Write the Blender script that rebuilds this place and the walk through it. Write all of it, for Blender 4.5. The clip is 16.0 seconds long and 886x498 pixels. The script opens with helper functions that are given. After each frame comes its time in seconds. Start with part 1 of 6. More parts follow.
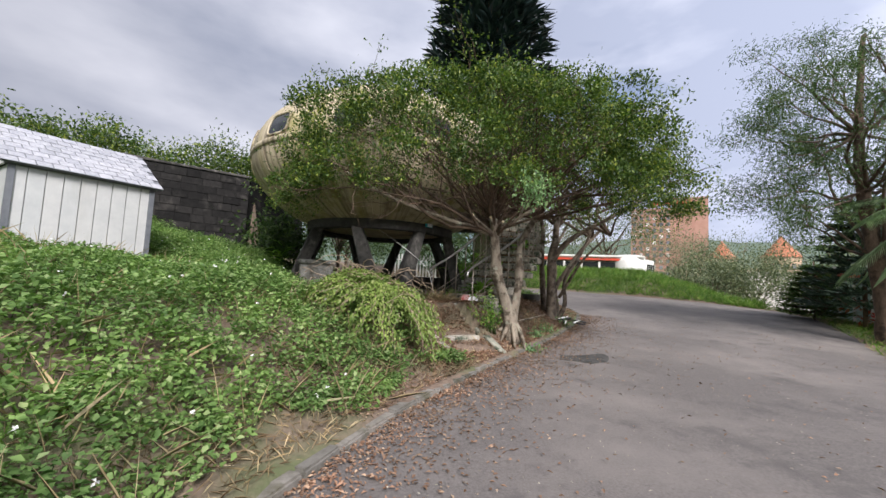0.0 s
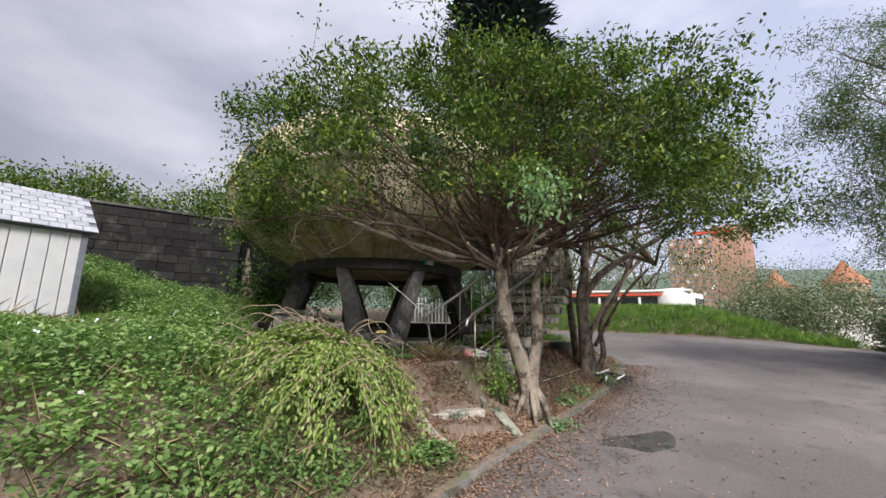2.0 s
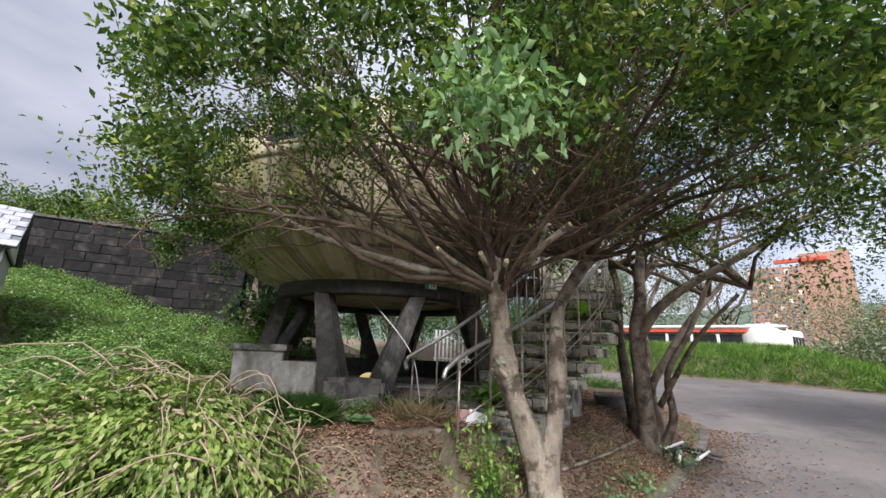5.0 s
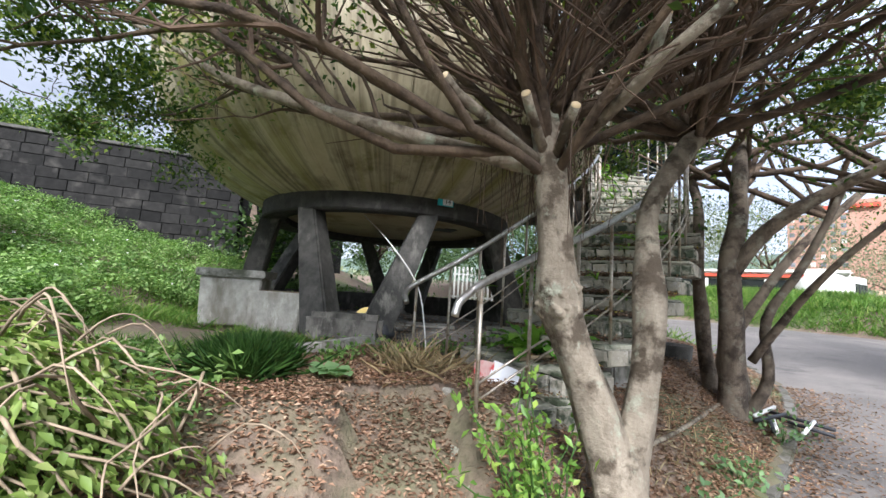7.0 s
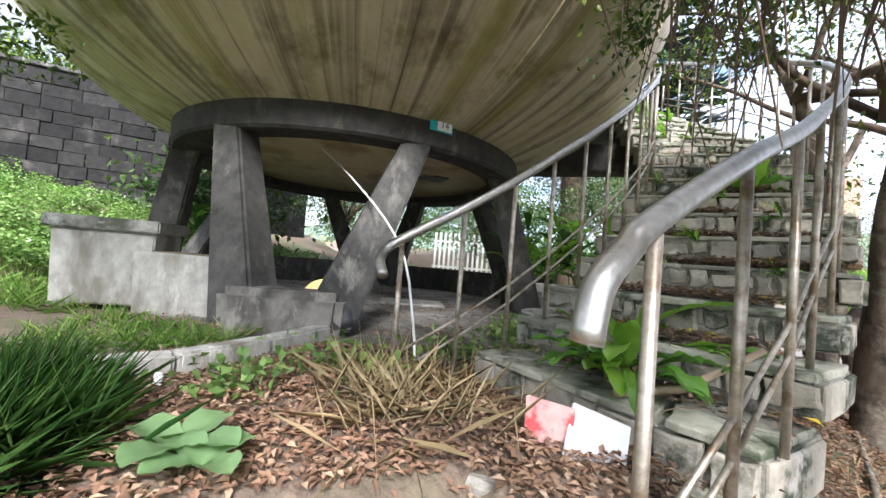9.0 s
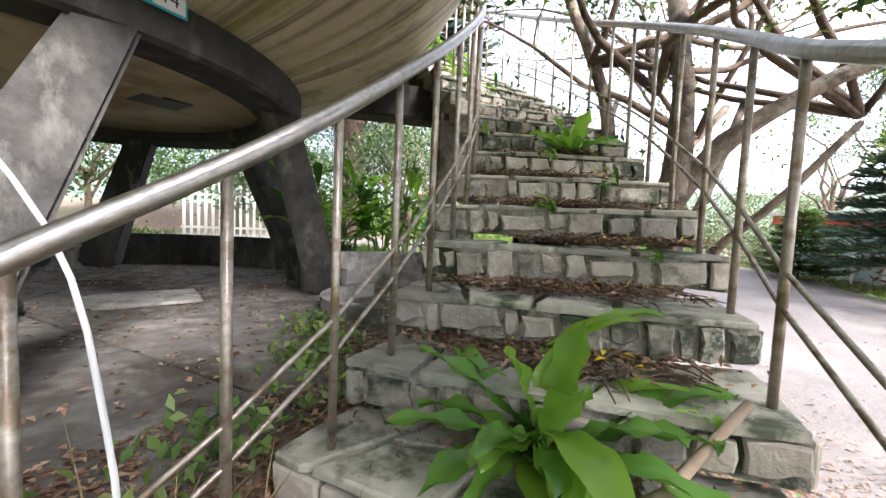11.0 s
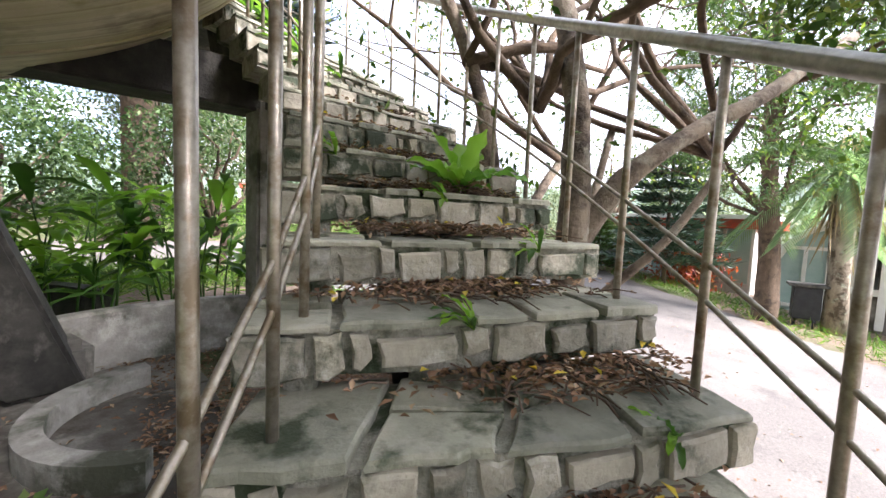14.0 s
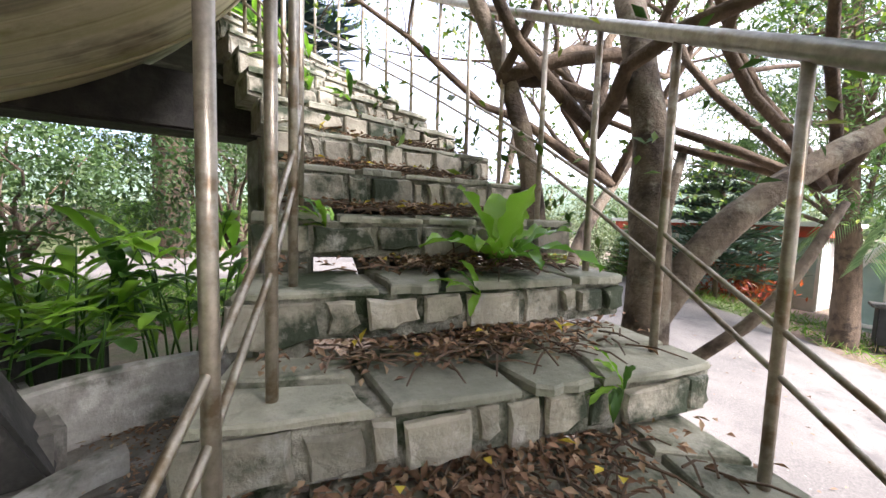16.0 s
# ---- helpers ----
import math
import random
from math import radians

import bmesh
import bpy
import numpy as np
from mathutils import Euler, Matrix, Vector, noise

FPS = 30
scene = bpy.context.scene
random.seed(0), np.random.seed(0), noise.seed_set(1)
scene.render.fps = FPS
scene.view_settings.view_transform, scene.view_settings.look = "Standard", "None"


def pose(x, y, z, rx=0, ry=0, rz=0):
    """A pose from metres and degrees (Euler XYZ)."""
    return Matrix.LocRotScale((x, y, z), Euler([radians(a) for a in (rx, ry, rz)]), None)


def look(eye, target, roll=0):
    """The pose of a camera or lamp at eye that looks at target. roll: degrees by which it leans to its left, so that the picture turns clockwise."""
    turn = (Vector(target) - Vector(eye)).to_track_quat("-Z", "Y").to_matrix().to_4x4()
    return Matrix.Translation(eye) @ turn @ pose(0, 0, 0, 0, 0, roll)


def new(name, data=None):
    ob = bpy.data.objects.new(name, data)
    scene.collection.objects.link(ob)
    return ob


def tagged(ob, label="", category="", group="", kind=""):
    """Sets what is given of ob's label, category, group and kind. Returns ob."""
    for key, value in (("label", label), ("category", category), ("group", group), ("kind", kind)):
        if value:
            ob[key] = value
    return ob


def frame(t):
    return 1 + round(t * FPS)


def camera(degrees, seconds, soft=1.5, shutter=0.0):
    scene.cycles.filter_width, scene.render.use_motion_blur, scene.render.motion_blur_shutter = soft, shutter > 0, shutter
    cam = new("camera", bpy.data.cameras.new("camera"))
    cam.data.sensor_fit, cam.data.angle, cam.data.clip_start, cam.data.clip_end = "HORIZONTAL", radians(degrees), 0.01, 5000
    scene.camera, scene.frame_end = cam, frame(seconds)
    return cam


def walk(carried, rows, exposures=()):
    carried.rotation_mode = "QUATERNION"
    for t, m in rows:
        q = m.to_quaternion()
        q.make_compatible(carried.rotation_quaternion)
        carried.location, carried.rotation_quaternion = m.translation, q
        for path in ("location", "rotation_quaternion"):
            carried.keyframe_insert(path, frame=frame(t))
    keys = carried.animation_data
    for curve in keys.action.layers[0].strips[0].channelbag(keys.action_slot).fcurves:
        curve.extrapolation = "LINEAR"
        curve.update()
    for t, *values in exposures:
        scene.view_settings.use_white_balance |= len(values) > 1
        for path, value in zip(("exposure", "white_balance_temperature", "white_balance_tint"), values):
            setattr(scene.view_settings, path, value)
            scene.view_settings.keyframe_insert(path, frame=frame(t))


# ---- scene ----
cam = camera(98.2, 16.0)
PATH = [
    (0, (1.218, 1.707, 1.496), (1.155, 3.7, 1.647), 2.9),
    (0.5, (1.268, 2.301, 1.543), (1.178, 4.288, 1.756), 1.1),
    (1, (1.422, 2.771, 1.587), (1.289, 4.748, 1.858), -0.2),
    (1.5, (1.649, 3.201, 1.557), (1.479, 5.17, 1.861), -0.1),
    (2, (1.808, 3.648, 1.647), (1.589, 5.603, 2.009), 0.9),
    (2.5, (2.076, 4.008, 1.686), (1.784, 5.945, 2.092), 1.7),
    (3, (2.304, 4.368, 1.706), (1.968, 6.292, 2.136), 1.7),
    (3.2, (2.359, 4.504, 1.711), (2.007, 6.423, 2.148), 1.7),
    (5.3, (2.496, 6.039, 1.838), (1.999, 7.907, 2.351), 2.6),
    (5.5, (2.448, 6.166, 1.825), (1.946, 8.042, 2.301), 2.8),
    (6, (2.398, 6.658, 1.798), (1.82, 8.535, 2.177), 3.3),
    (6.5, (2.266, 7.107, 1.742), (1.664, 8.994, 2.023), 3.7),
    (7, (2.136, 7.572, 1.707), (1.541, 9.469, 1.921), 3.7),
    (7.5, (2.028, 8.08, 1.671), (1.411, 9.976, 1.833), 3.9),
    (8, (1.836, 8.539, 1.643), (1.257, 10.445, 1.827), 3.6),
    (8.2, (1.747, 8.696, 1.644), (1.182, 10.606, 1.817), 3.7),
    (10.3, (1.136, 10.068, 1.814), (1.23, 12.063, 1.703), 3.8),
    (10.5, (1.136, 10.152, 1.852), (1.374, 12.134, 1.726), 3.1),
    (11, (1.197, 10.455, 1.86), (1.858, 12.338, 1.731), 2.4),
    (11.5, (1.193, 10.729, 1.864), (2.217, 12.441, 1.715), 2.5),
    (12, (1.195, 10.879, 1.959), (2.459, 12.418, 1.774), 3.3),
    (12.5, (1.274, 10.964, 2.051), (2.655, 12.402, 1.897), 3.7),
    (13, (1.436, 11.229, 2.115), (2.771, 12.715, 2.023), 3.1),
    (13.5, (1.543, 11.42, 2.239), (2.814, 12.96, 2.121), 2.4),
    (14, (1.629, 11.525, 2.289), (2.984, 12.988, 2.134), 2.5),
    (14.5, (1.741, 11.711, 2.337), (3.236, 13.022, 2.125), 3.4),
    (15, (1.828, 11.782, 2.391), (3.359, 13.047, 2.154), 3.8),
    (15.5, (1.94, 11.899, 2.506), (3.271, 13.381, 2.327), 2.9),
    (16, (2.021, 11.985, 2.642), (3.263, 13.544, 2.476), 1.9),
]
EXPOSURES = [(0, 0.58, 6400, 17), (3.2, 0.6, 6400, 18), (5.3, 0.9, 6200, 18), (6.5, 1.25, 6000, 13), (8.2, 1.85, 6000, 13), (10.3, 2.5, 6300, 19), (14, 2.48, 6350, 19), (16, 2.38, 6350, 19)]
walk(cam, [(t, look(eye, target, roll)) for t, eye, target, roll in PATH], EXPOSURES)

# ---------------------------------------------------------------- world and sun
SUN_EL, SUN_AZ = 40.0, 162.0
world = bpy.data.worlds.new("cloudy_sky")
scene.world = world
world.use_nodes = True
wn, wl = world.node_tree.nodes, world.node_tree.links
bg = wn["Background"]
sky = wn.new("ShaderNodeTexSky")
sky.sky_type, sky.sun_disc = "NISHITA", False
sky.sun_elevation, sky.sun_rotation = radians(SUN_EL), radians(SUN_AZ)
dim = wn.new("ShaderNodeVectorMath"); dim.operation = "SCALE"; dim.inputs["Scale"].default_value = 0.11
wl.new(sky.outputs[0], dim.inputs[0])
wc = wn.new("ShaderNodeTexCoord")
wm = wn.new("ShaderNodeMapping"); wm.inputs["Scale"].default_value = (1.0, 1.0, 2.6)
wm.inputs["Location"].default_value = (0.35, 0.1, 0.2)
wl.new(wc.outputs["Generated"], wm.inputs[0])
cn = wn.new("ShaderNodeTexNoise"); cn.inputs["Scale"].default_value = 1.7; cn.inputs["Detail"].default_value = 7; cn.inputs["Roughness"].default_value = 0.5
wl.new(wm.outputs[0], cn.inputs["Vector"])
tone = wn.new("ShaderNodeValToRGB")
tone.color_ramp.elements[0].position, tone.color_ramp.elements[0].color = 0.36, (0.43, 0.49, 0.61, 1)
tone.color_ramp.elements[1].position, tone.color_ramp.elements[1].color = 0.66, (0.95, 1.0, 1.08, 1)
wl.new(cn.outputs[0], tone.inputs[0])
gap = wn.new("ShaderNodeTexNoise"); gap.inputs["Scale"].default_value = 1.1; gap.inputs["Detail"].default_value = 5
wl.new(wm.outputs[0], gap.inputs["Vector"])
gr = wn.new("ShaderNodeValToRGB")
gr.color_ramp.elements[0].position, gr.color_ramp.elements[1].position = 0.60, 0.68
wl.new(gap.outputs[0], gr.inputs[0])
wx = wn.new("ShaderNodeMixRGB")
wl.new(gr.outputs[0], wx.inputs[0]); wl.new(tone.outputs[0], wx.inputs[1]); wl.new(dim.outputs[0], wx.inputs[2])
# clouds are brighter towards the sun's side
side = wn.new("ShaderNodeVectorMath"); side.operation = "DOT_PRODUCT"; side.inputs[1].default_value = (0.85, -0.05, 0.0)
wl.new(wc.outputs["Generated"], side.inputs[0])
lift = wn.new("ShaderNodeMath"); lift.operation = "MULTIPLY_ADD"; lift.inputs[1].default_value = 0.6; lift.inputs[2].default_value = 1.05
wl.new(side.outputs["Value"], lift.inputs[0])
lit = wn.new("ShaderNodeVectorMath"); lit.operation = "SCALE"
wl.new(wx.outputs[0], lit.inputs[0]); wl.new(lift.outputs[0], lit.inputs["Scale"])
wl.new(lit.outputs[0], bg.inputs[0])
bg.inputs[1].default_value = 0.7
sun_data = bpy.data.lights.new("sun", "SUN")
sun_data.energy, sun_data.angle, sun_data.color = 4.0, radians(20), (1.0, 0.985, 0.97)
sun = new("sun", sun_data)
_a, _e = radians(SUN_AZ), radians(SUN_EL)
sun.matrix_world = look((0, 0, 30), (-math.sin(_a) * math.cos(_e), -math.cos(_a) * math.cos(_e), 30 - math.sin(_e)))

# ---------------------------------------------------------------- materials
def ramp(nt, src, stops):
    n = nt.nodes.new("ShaderNodeValToRGB")
    while len(n.color_ramp.elements) < len(stops):
        n.color_ramp.elements.new(0.5)
    for e, (p, c) in zip(n.color_ramp.elements, stops):
        e.position, e.color = p, (*c, 1)
    nt.links.new(src, n.inputs[0])
    return n.outputs[0]


def noise_tex(nt, scale, detail=6, stretch=(1, 1, 1), rough=0.6):
    tc, mp, n = nt.nodes.new("ShaderNodeTexCoord"), nt.nodes.new("ShaderNodeMapping"), nt.nodes.new("ShaderNodeTexNoise")
    mp.inputs["Scale"].default_value = stretch
    n.inputs["Scale"].default_value, n.inputs["Detail"].default_value, n.inputs["Roughness"].default_value = scale, detail, rough
    nt.links.new(tc.outputs["Object"], mp.inputs[0]); nt.links.new(mp.outputs[0], n.inputs["Vector"])
    return n.outputs[0]


def mixc(nt, fac, a, b, mode="MIX"):
    n = nt.nodes.new("ShaderNodeMixRGB"); n.blend_type = mode
    for s, v in zip((0, 1, 2), (fac, a, b)):
        if hasattr(v, "is_linked"):
            nt.links.new(v, n.inputs[s])
        else:
            n.inputs[s].default_value = v if s == 0 else (*v, 1)
    return n.outputs[0]


def surface(name, c1, c2, scale=8.0, rough=0.85, bump=0.3, bscale=None, stain=None, stain_scale=1.5, stain_at=(0.5, 0.62),
            stretch=(1, 1, 1), stain_stretch=(1, 1, 1), vary=0.25, metal=0.0, stain2=None, stain2_scale=3.0, spec=0.4, island=False):
    """Grain, stains at a larger scale, piece-to-piece variation and fine relief."""
    m = bpy.data.materials.new(name); m.use_nodes = True
    nt = m.node_tree; b = nt.nodes["Principled BSDF"]
    col = ramp(nt, noise_tex(nt, scale, 8, stretch, 0.65), [(0.3, c1), (0.7, c2)])
    if stain:
        f = ramp(nt, noise_tex(nt, stain_scale, 7, stain_stretch, 0.62), [(stain_at[0], (0, 0, 0)), (stain_at[1], (1, 1, 1))])
        col = mixc(nt, f, col, stain)
    if stain2:
        f = ramp(nt, noise_tex(nt, stain2_scale, 7, stain_stretch, 0.7), [(0.55, (0, 0, 0)), (0.68, (1, 1, 1))])
        col = mixc(nt, f, col, stain2)
    if vary:
        src = nt.nodes.new("ShaderNodeNewGeometry").outputs["Random Per Island"] if island else nt.nodes.new("ShaderNodeObjectInfo").outputs["Random"]
        lo, hi = 1 - vary, 1 + vary
        col = mixc(nt, 1.0, col, ramp(nt, src, [(0, (lo, lo, lo * 0.97)), (1, (hi, hi * 0.98, hi * 0.94))]), "MULTIPLY")
    nt.links.new(col, b.inputs["Base Color"])
    b.inputs["Roughness"].default_value, b.inputs["Metallic"].default_value = rough, metal
    b.inputs["Specular IOR Level"].default_value = spec
    if bump:
        bn = nt.nodes.new("ShaderNodeBump"); bn.inputs["Strength"].default_value = bump; bn.inputs["Distance"].default_value = 0.02
        nt.links.new(noise_tex(nt, bscale or scale * 4, 8), bn.inputs["Height"]); nt.links.new(bn.outputs[0], b.inputs["Normal"])
    return m


def leaf_mat(name, c1, c2, c3=None, rough=0.45, through_light=0.35):
    """Foliage: colour differs leaf by leaf, a part of the light passes through."""
    m = bpy.data.materials.new(name); m.use_nodes = True
    nt = m.node_tree; b = nt.nodes["Principled BSDF"]; out = nt.nodes["Material Output"]
    rnd = nt.nodes.new("ShaderNodeNewGeometry").outputs["Random Per Island"]
    stops = [(0.0, c1), (0.75, c2)] + ([(1.0, c3)] if c3 else [])
    col = ramp(nt, rnd, stops)
    big = ramp(nt, noise_tex(nt, 1.3, 3), [(0.35, (0.65, 0.7, 0.65)), (0.65, (1.25, 1.2, 1.1))])
    col = mixc(nt, 1.0, col, big, "MULTIPLY")
    nt.links.new(col, b.inputs["Base Color"]); b.inputs["Roughness"].default_value = rough
    b.inputs["Specular IOR Level"].default_value = 0.3
    tr = nt.nodes.new("ShaderNodeBsdfTranslucent"); nt.links.new(mixc(nt, 1.0, col, (1.1, 1.35, 0.75), "MULTIPLY"), tr.inputs[0])
    mx = nt.nodes.new("ShaderNodeMixShader"); mx.inputs[0].default_value = through_light
    nt.links.new(b.outputs[0], mx.inputs[1]); nt.links.new(tr.outputs[0], mx.inputs[2]); nt.links.new(mx.outputs[0], out.inputs[0])
    return m


M_ASPHALT = surface("asphalt", (0.095, 0.085, 0.077), (0.185, 0.166, 0.149), 45, 0.9, 0.5, 120, stain=(0.235, 0.208, 0.183), stain_scale=0.45, stain_at=(0.45, 0.75), vary=0, stain2=(0.1, 0.09, 0.083), stain2_scale=0.8)
M_SOIL = surface("soil", (0.1, 0.075, 0.055), (0.25, 0.18, 0.13), 14, 0.95, 0.8, 40, stain=(0.1, 0.12, 0.05), stain_scale=0.35, stain_at=(0.48, 0.6), vary=0)
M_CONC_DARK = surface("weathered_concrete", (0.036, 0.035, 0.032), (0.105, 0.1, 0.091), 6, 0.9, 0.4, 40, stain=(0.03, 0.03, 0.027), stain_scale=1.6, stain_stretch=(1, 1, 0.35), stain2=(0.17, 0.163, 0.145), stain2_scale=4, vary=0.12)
M_CONC = surface("grey_concrete", (0.25, 0.245, 0.22), (0.42, 0.41, 0.375), 9, 0.88, 0.3, 50, stain=(0.17, 0.16, 0.13), stain_scale=1.8, stain_stretch=(1, 1, 0.4), vary=0.08, stain2=(0.5, 0.49, 0.45), stain2_scale=5)
M_CONC_PATCHY = surface("patchy_concrete", (0.2, 0.193, 0.175), (0.38, 0.365, 0.335), 7, 0.9, 0.4, 45, stain=(0.08, 0.085, 0.06), stain_scale=2.0, vary=0.1, stain2=(0.42, 0.41, 0.38), stain2_scale=3.5)
M_CONC_FOOT = surface("footing_concrete", (0.1, 0.094, 0.084), (0.24, 0.225, 0.2), 6, 0.9, 0.4, 40, stain=(0.045, 0.043, 0.038), stain_scale=2.2, stain_at=(0.5, 0.66), stain_stretch=(1, 1, 0.45), stain2=(0.3, 0.28, 0.25), stain2_scale=5, vary=0.1)
# near-black tone with paler stains, for the ring beam and the stair undersides
M_RINGBEAM = surface("near_black_concrete", (0.02, 0.019, 0.018), (0.055, 0.052, 0.047), 7, 0.92, 0.5, 40, stain=(0.1, 0.095, 0.085), stain_scale=3.5, stain_at=(0.56, 0.7), stain_stretch=(1, 1, 0.5), vary=0.1)
M_PAD = surface("dirty_floor_concrete", (0.1, 0.093, 0.08), (0.21, 0.197, 0.175), 7, 0.92, 0.4, 45, stain=(0.06, 0.05, 0.038), stain_scale=1.3, stain_at=(0.48, 0.62), vary=0.1, stain2=(0.26, 0.245, 0.22), stain2_scale=3.5)
M_KERB = surface("mossy_kerb", (0.12, 0.112, 0.095), (0.24, 0.225, 0.2), 8, 0.92, 0.5, 40, stain=(0.08, 0.075, 0.045), stain_scale=2.5, vary=0.2)
M_SHELL = surface("stained_fibreglass", (0.42, 0.35, 0.22), (0.6, 0.53, 0.37), 2.2, 0.55, 0.12, 30, stretch=(1, 1, 0.12), stain=(0.13, 0.09, 0.045), stain_scale=2.2, stain_at=(0.48, 0.7), stain_stretch=(1, 1, 0.1), stain2=(0.2, 0.19, 0.045), stain2_scale=1.7, vary=0)
def streaked(m, centre):
    """Run-off streaks that follow the slope of a round shell about a centre."""
    nt = m.node_tree; b = nt.nodes["Principled BSDF"]; base = b.inputs["Base Color"].links[0].from_socket
    pos = nt.nodes.new("ShaderNodeNewGeometry").outputs["Position"]
    off = nt.nodes.new("ShaderNodeVectorMath"); off.operation = "SUBTRACT"; off.inputs[1].default_value = (*centre, 0); nt.links.new(pos, off.inputs[0])
    sep = nt.nodes.new("ShaderNodeSeparateXYZ"); nt.links.new(off.outputs[0], sep.inputs[0])
    ang = nt.nodes.new("ShaderNodeMath"); ang.operation = "ARCTAN2"; nt.links.new(sep.outputs[1], ang.inputs[0]); nt.links.new(sep.outputs[0], ang.inputs[1])
    com = nt.nodes.new("ShaderNodeCombineXYZ"); nt.links.new(ang.outputs[0], com.inputs[0]); nt.links.new(sep.outputs[2], com.inputs[2])
    for stretch, stops, tint in (((26, 1, 0.5), ((0.5, 0.66)), (0.07, 0.05, 0.03)), ((9, 1, 0.35), (0.5, 0.66), (0.27, 0.24, 0.05)), ((48, 1, 0.6), (0.56, 0.72), (0.62, 0.55, 0.38)), ((70, 1, 0.8), (0.6, 0.74), (0.045, 0.034, 0.022))):
        mp = nt.nodes.new("ShaderNodeMapping"); mp.inputs["Scale"].default_value = stretch; nt.links.new(com.outputs[0], mp.inputs[0])
        nz = nt.nodes.new("ShaderNodeTexNoise"); nz.inputs["Scale"].default_value = 1.0; nz.inputs["Detail"].default_value = 5; nt.links.new(mp.outputs[0], nz.inputs["Vector"])
        f = ramp(nt, nz.outputs[0], [(stops[0], (0, 0, 0)), (stops[1], (0.66, 0.66, 0.66))])
        base = mixc(nt, f, base, tint)
    nt.links.new(base, b.inputs["Base Color"])


streaked(M_SHELL, (-1.33, 14.81))
M_SHELL_UNDER = surface("cream_panel", (0.42, 0.34, 0.2), (0.55, 0.46, 0.29), 2.0, 0.6, 0.1, 20, stain=(0.3, 0.22, 0.12), stain_scale=1.2, vary=0)
M_BLACKSTONE = surface("dark_stone_block", (0.011, 0.0106, 0.0102), (0.026, 0.025, 0.024), 9, 0.92, 0.7, 30, stain=(0.075, 0.07, 0.064), stain_scale=2.2, stain_at=(0.55, 0.75), vary=0.35, spec=0.15)
M_BLACKJOINT = surface("dark_joint", (0.014, 0.0135, 0.013), (0.03, 0.029, 0.027), 20, 0.95, 0.3, vary=0, spec=0.1)
M_STONE = surface("grey_green_flagstone", (0.21, 0.215, 0.17), (0.4, 0.39, 0.315), 6, 0.75, 0.5, 38, stain=(0.055, 0.07, 0.04), stain_scale=3.4, stain_at=(0.52, 0.62), vary=0.25, stain2=(0.38, 0.36, 0.31), stain2_scale=5)
M_STONE_FACE = surface("riser_stone", (0.24, 0.222, 0.178), (0.45, 0.415, 0.345), 7, 0.82, 0.6, 30, stain=(0.045, 0.058, 0.036), stain_scale=3.2, stain_at=(0.51, 0.6), vary=0.32, stain2=(0.46, 0.44, 0.4), stain2_scale=6)
M_MORTAR = surface("mossy_mortar", (0.2, 0.195, 0.16), (0.42, 0.4, 0.345), 22, 0.95, 0.9, 60, stain=(0.04, 0.055, 0.03), stain_scale=3.5, stain_at=(0.5, 0.6), vary=0.1)
M_STEEL = surface("brushed_steel", (0.36, 0.34, 0.32), (0.62, 0.6, 0.57), 30, 0.34, 0.06, 90, stain=(0.3, 0.25, 0.2), stain_scale=9, stain_at=(0.55, 0.75), vary=0.08, metal=0.9)
M_STEEL_POST = surface("dulled_steel", (0.32, 0.28, 0.23), (0.56, 0.5, 0.43), 40, 0.42, 0.06, 90, stain=(0.25, 0.19, 0.13), stain_scale=12, vary=0.1, metal=0.75)
M_BARK = surface("pale_bark", (0.16, 0.128, 0.095), (0.36, 0.31, 0.24), 9, 0.9, 0.9, 26, stretch=(1, 1, 0.45), stain=(0.085, 0.065, 0.045), stain_scale=5, stain_at=(0.5, 0.6), vary=0.1, stain2=(0.33, 0.35, 0.27), stain2_scale=7)
M_BARK_BROWN = surface("grey_brown_bark", (0.1, 0.076, 0.056), (0.25, 0.2, 0.15), 9, 0.9, 0.9, 28, stretch=(1, 1, 0.4), stain=(0.055, 0.04, 0.03), stain_scale=4, stain_at=(0.48, 0.6), vary=0.1, stain2=(0.26, 0.24, 0.19), stain2_scale=6)
M_BARK_DARK = surface("brown_bark", (0.065, 0.045, 0.032), (0.165, 0.118, 0.08), 10, 0.92, 0.9, 30, stretch=(1, 1, 0.4), stain=(0.05, 0.035, 0.025), stain_scale=4, vary=0.1)
M_TWIG = surface("dry_twig", (0.2, 0.15, 0.1), (0.36, 0.28, 0.2), 12, 0.9, 0.2, vary=0.2, island=True)
M_DARKTWIG = surface("dark_twig", (0.07, 0.048, 0.034), (0.15, 0.1, 0.07), 12, 0.9, 0.2, vary=0.2, island=True)
M_LEAF = leaf_mat("fig_leaf", (0.026, 0.062, 0.016), (0.1, 0.16, 0.034), (0.27, 0.31, 0.055), through_light=0.3)
M_LEAF_DARK = leaf_mat("shaded_leaf", (0.03, 0.06, 0.022), (0.07, 0.12, 0.035), (0.12, 0.17, 0.05))
M_LEAF_PALE = leaf_mat("pale_broad_leaf", (0.1, 0.19, 0.09), (0.2, 0.32, 0.15), (0.3, 0.4, 0.2))
M_WEED = leaf_mat("weed_leaf", (0.085, 0.16, 0.045), (0.2, 0.315, 0.095), (0.33, 0.41, 0.19), rough=0.65)
M_CUT = leaf_mat("cut_branch_leaf", (0.12, 0.19, 0.045), (0.26, 0.35, 0.09), (0.38, 0.4, 0.17))
M_SAPLING = leaf_mat("sapling_leaf", (0.1, 0.2, 0.04), (0.2, 0.34, 0.07), (0.34, 0.44, 0.1))
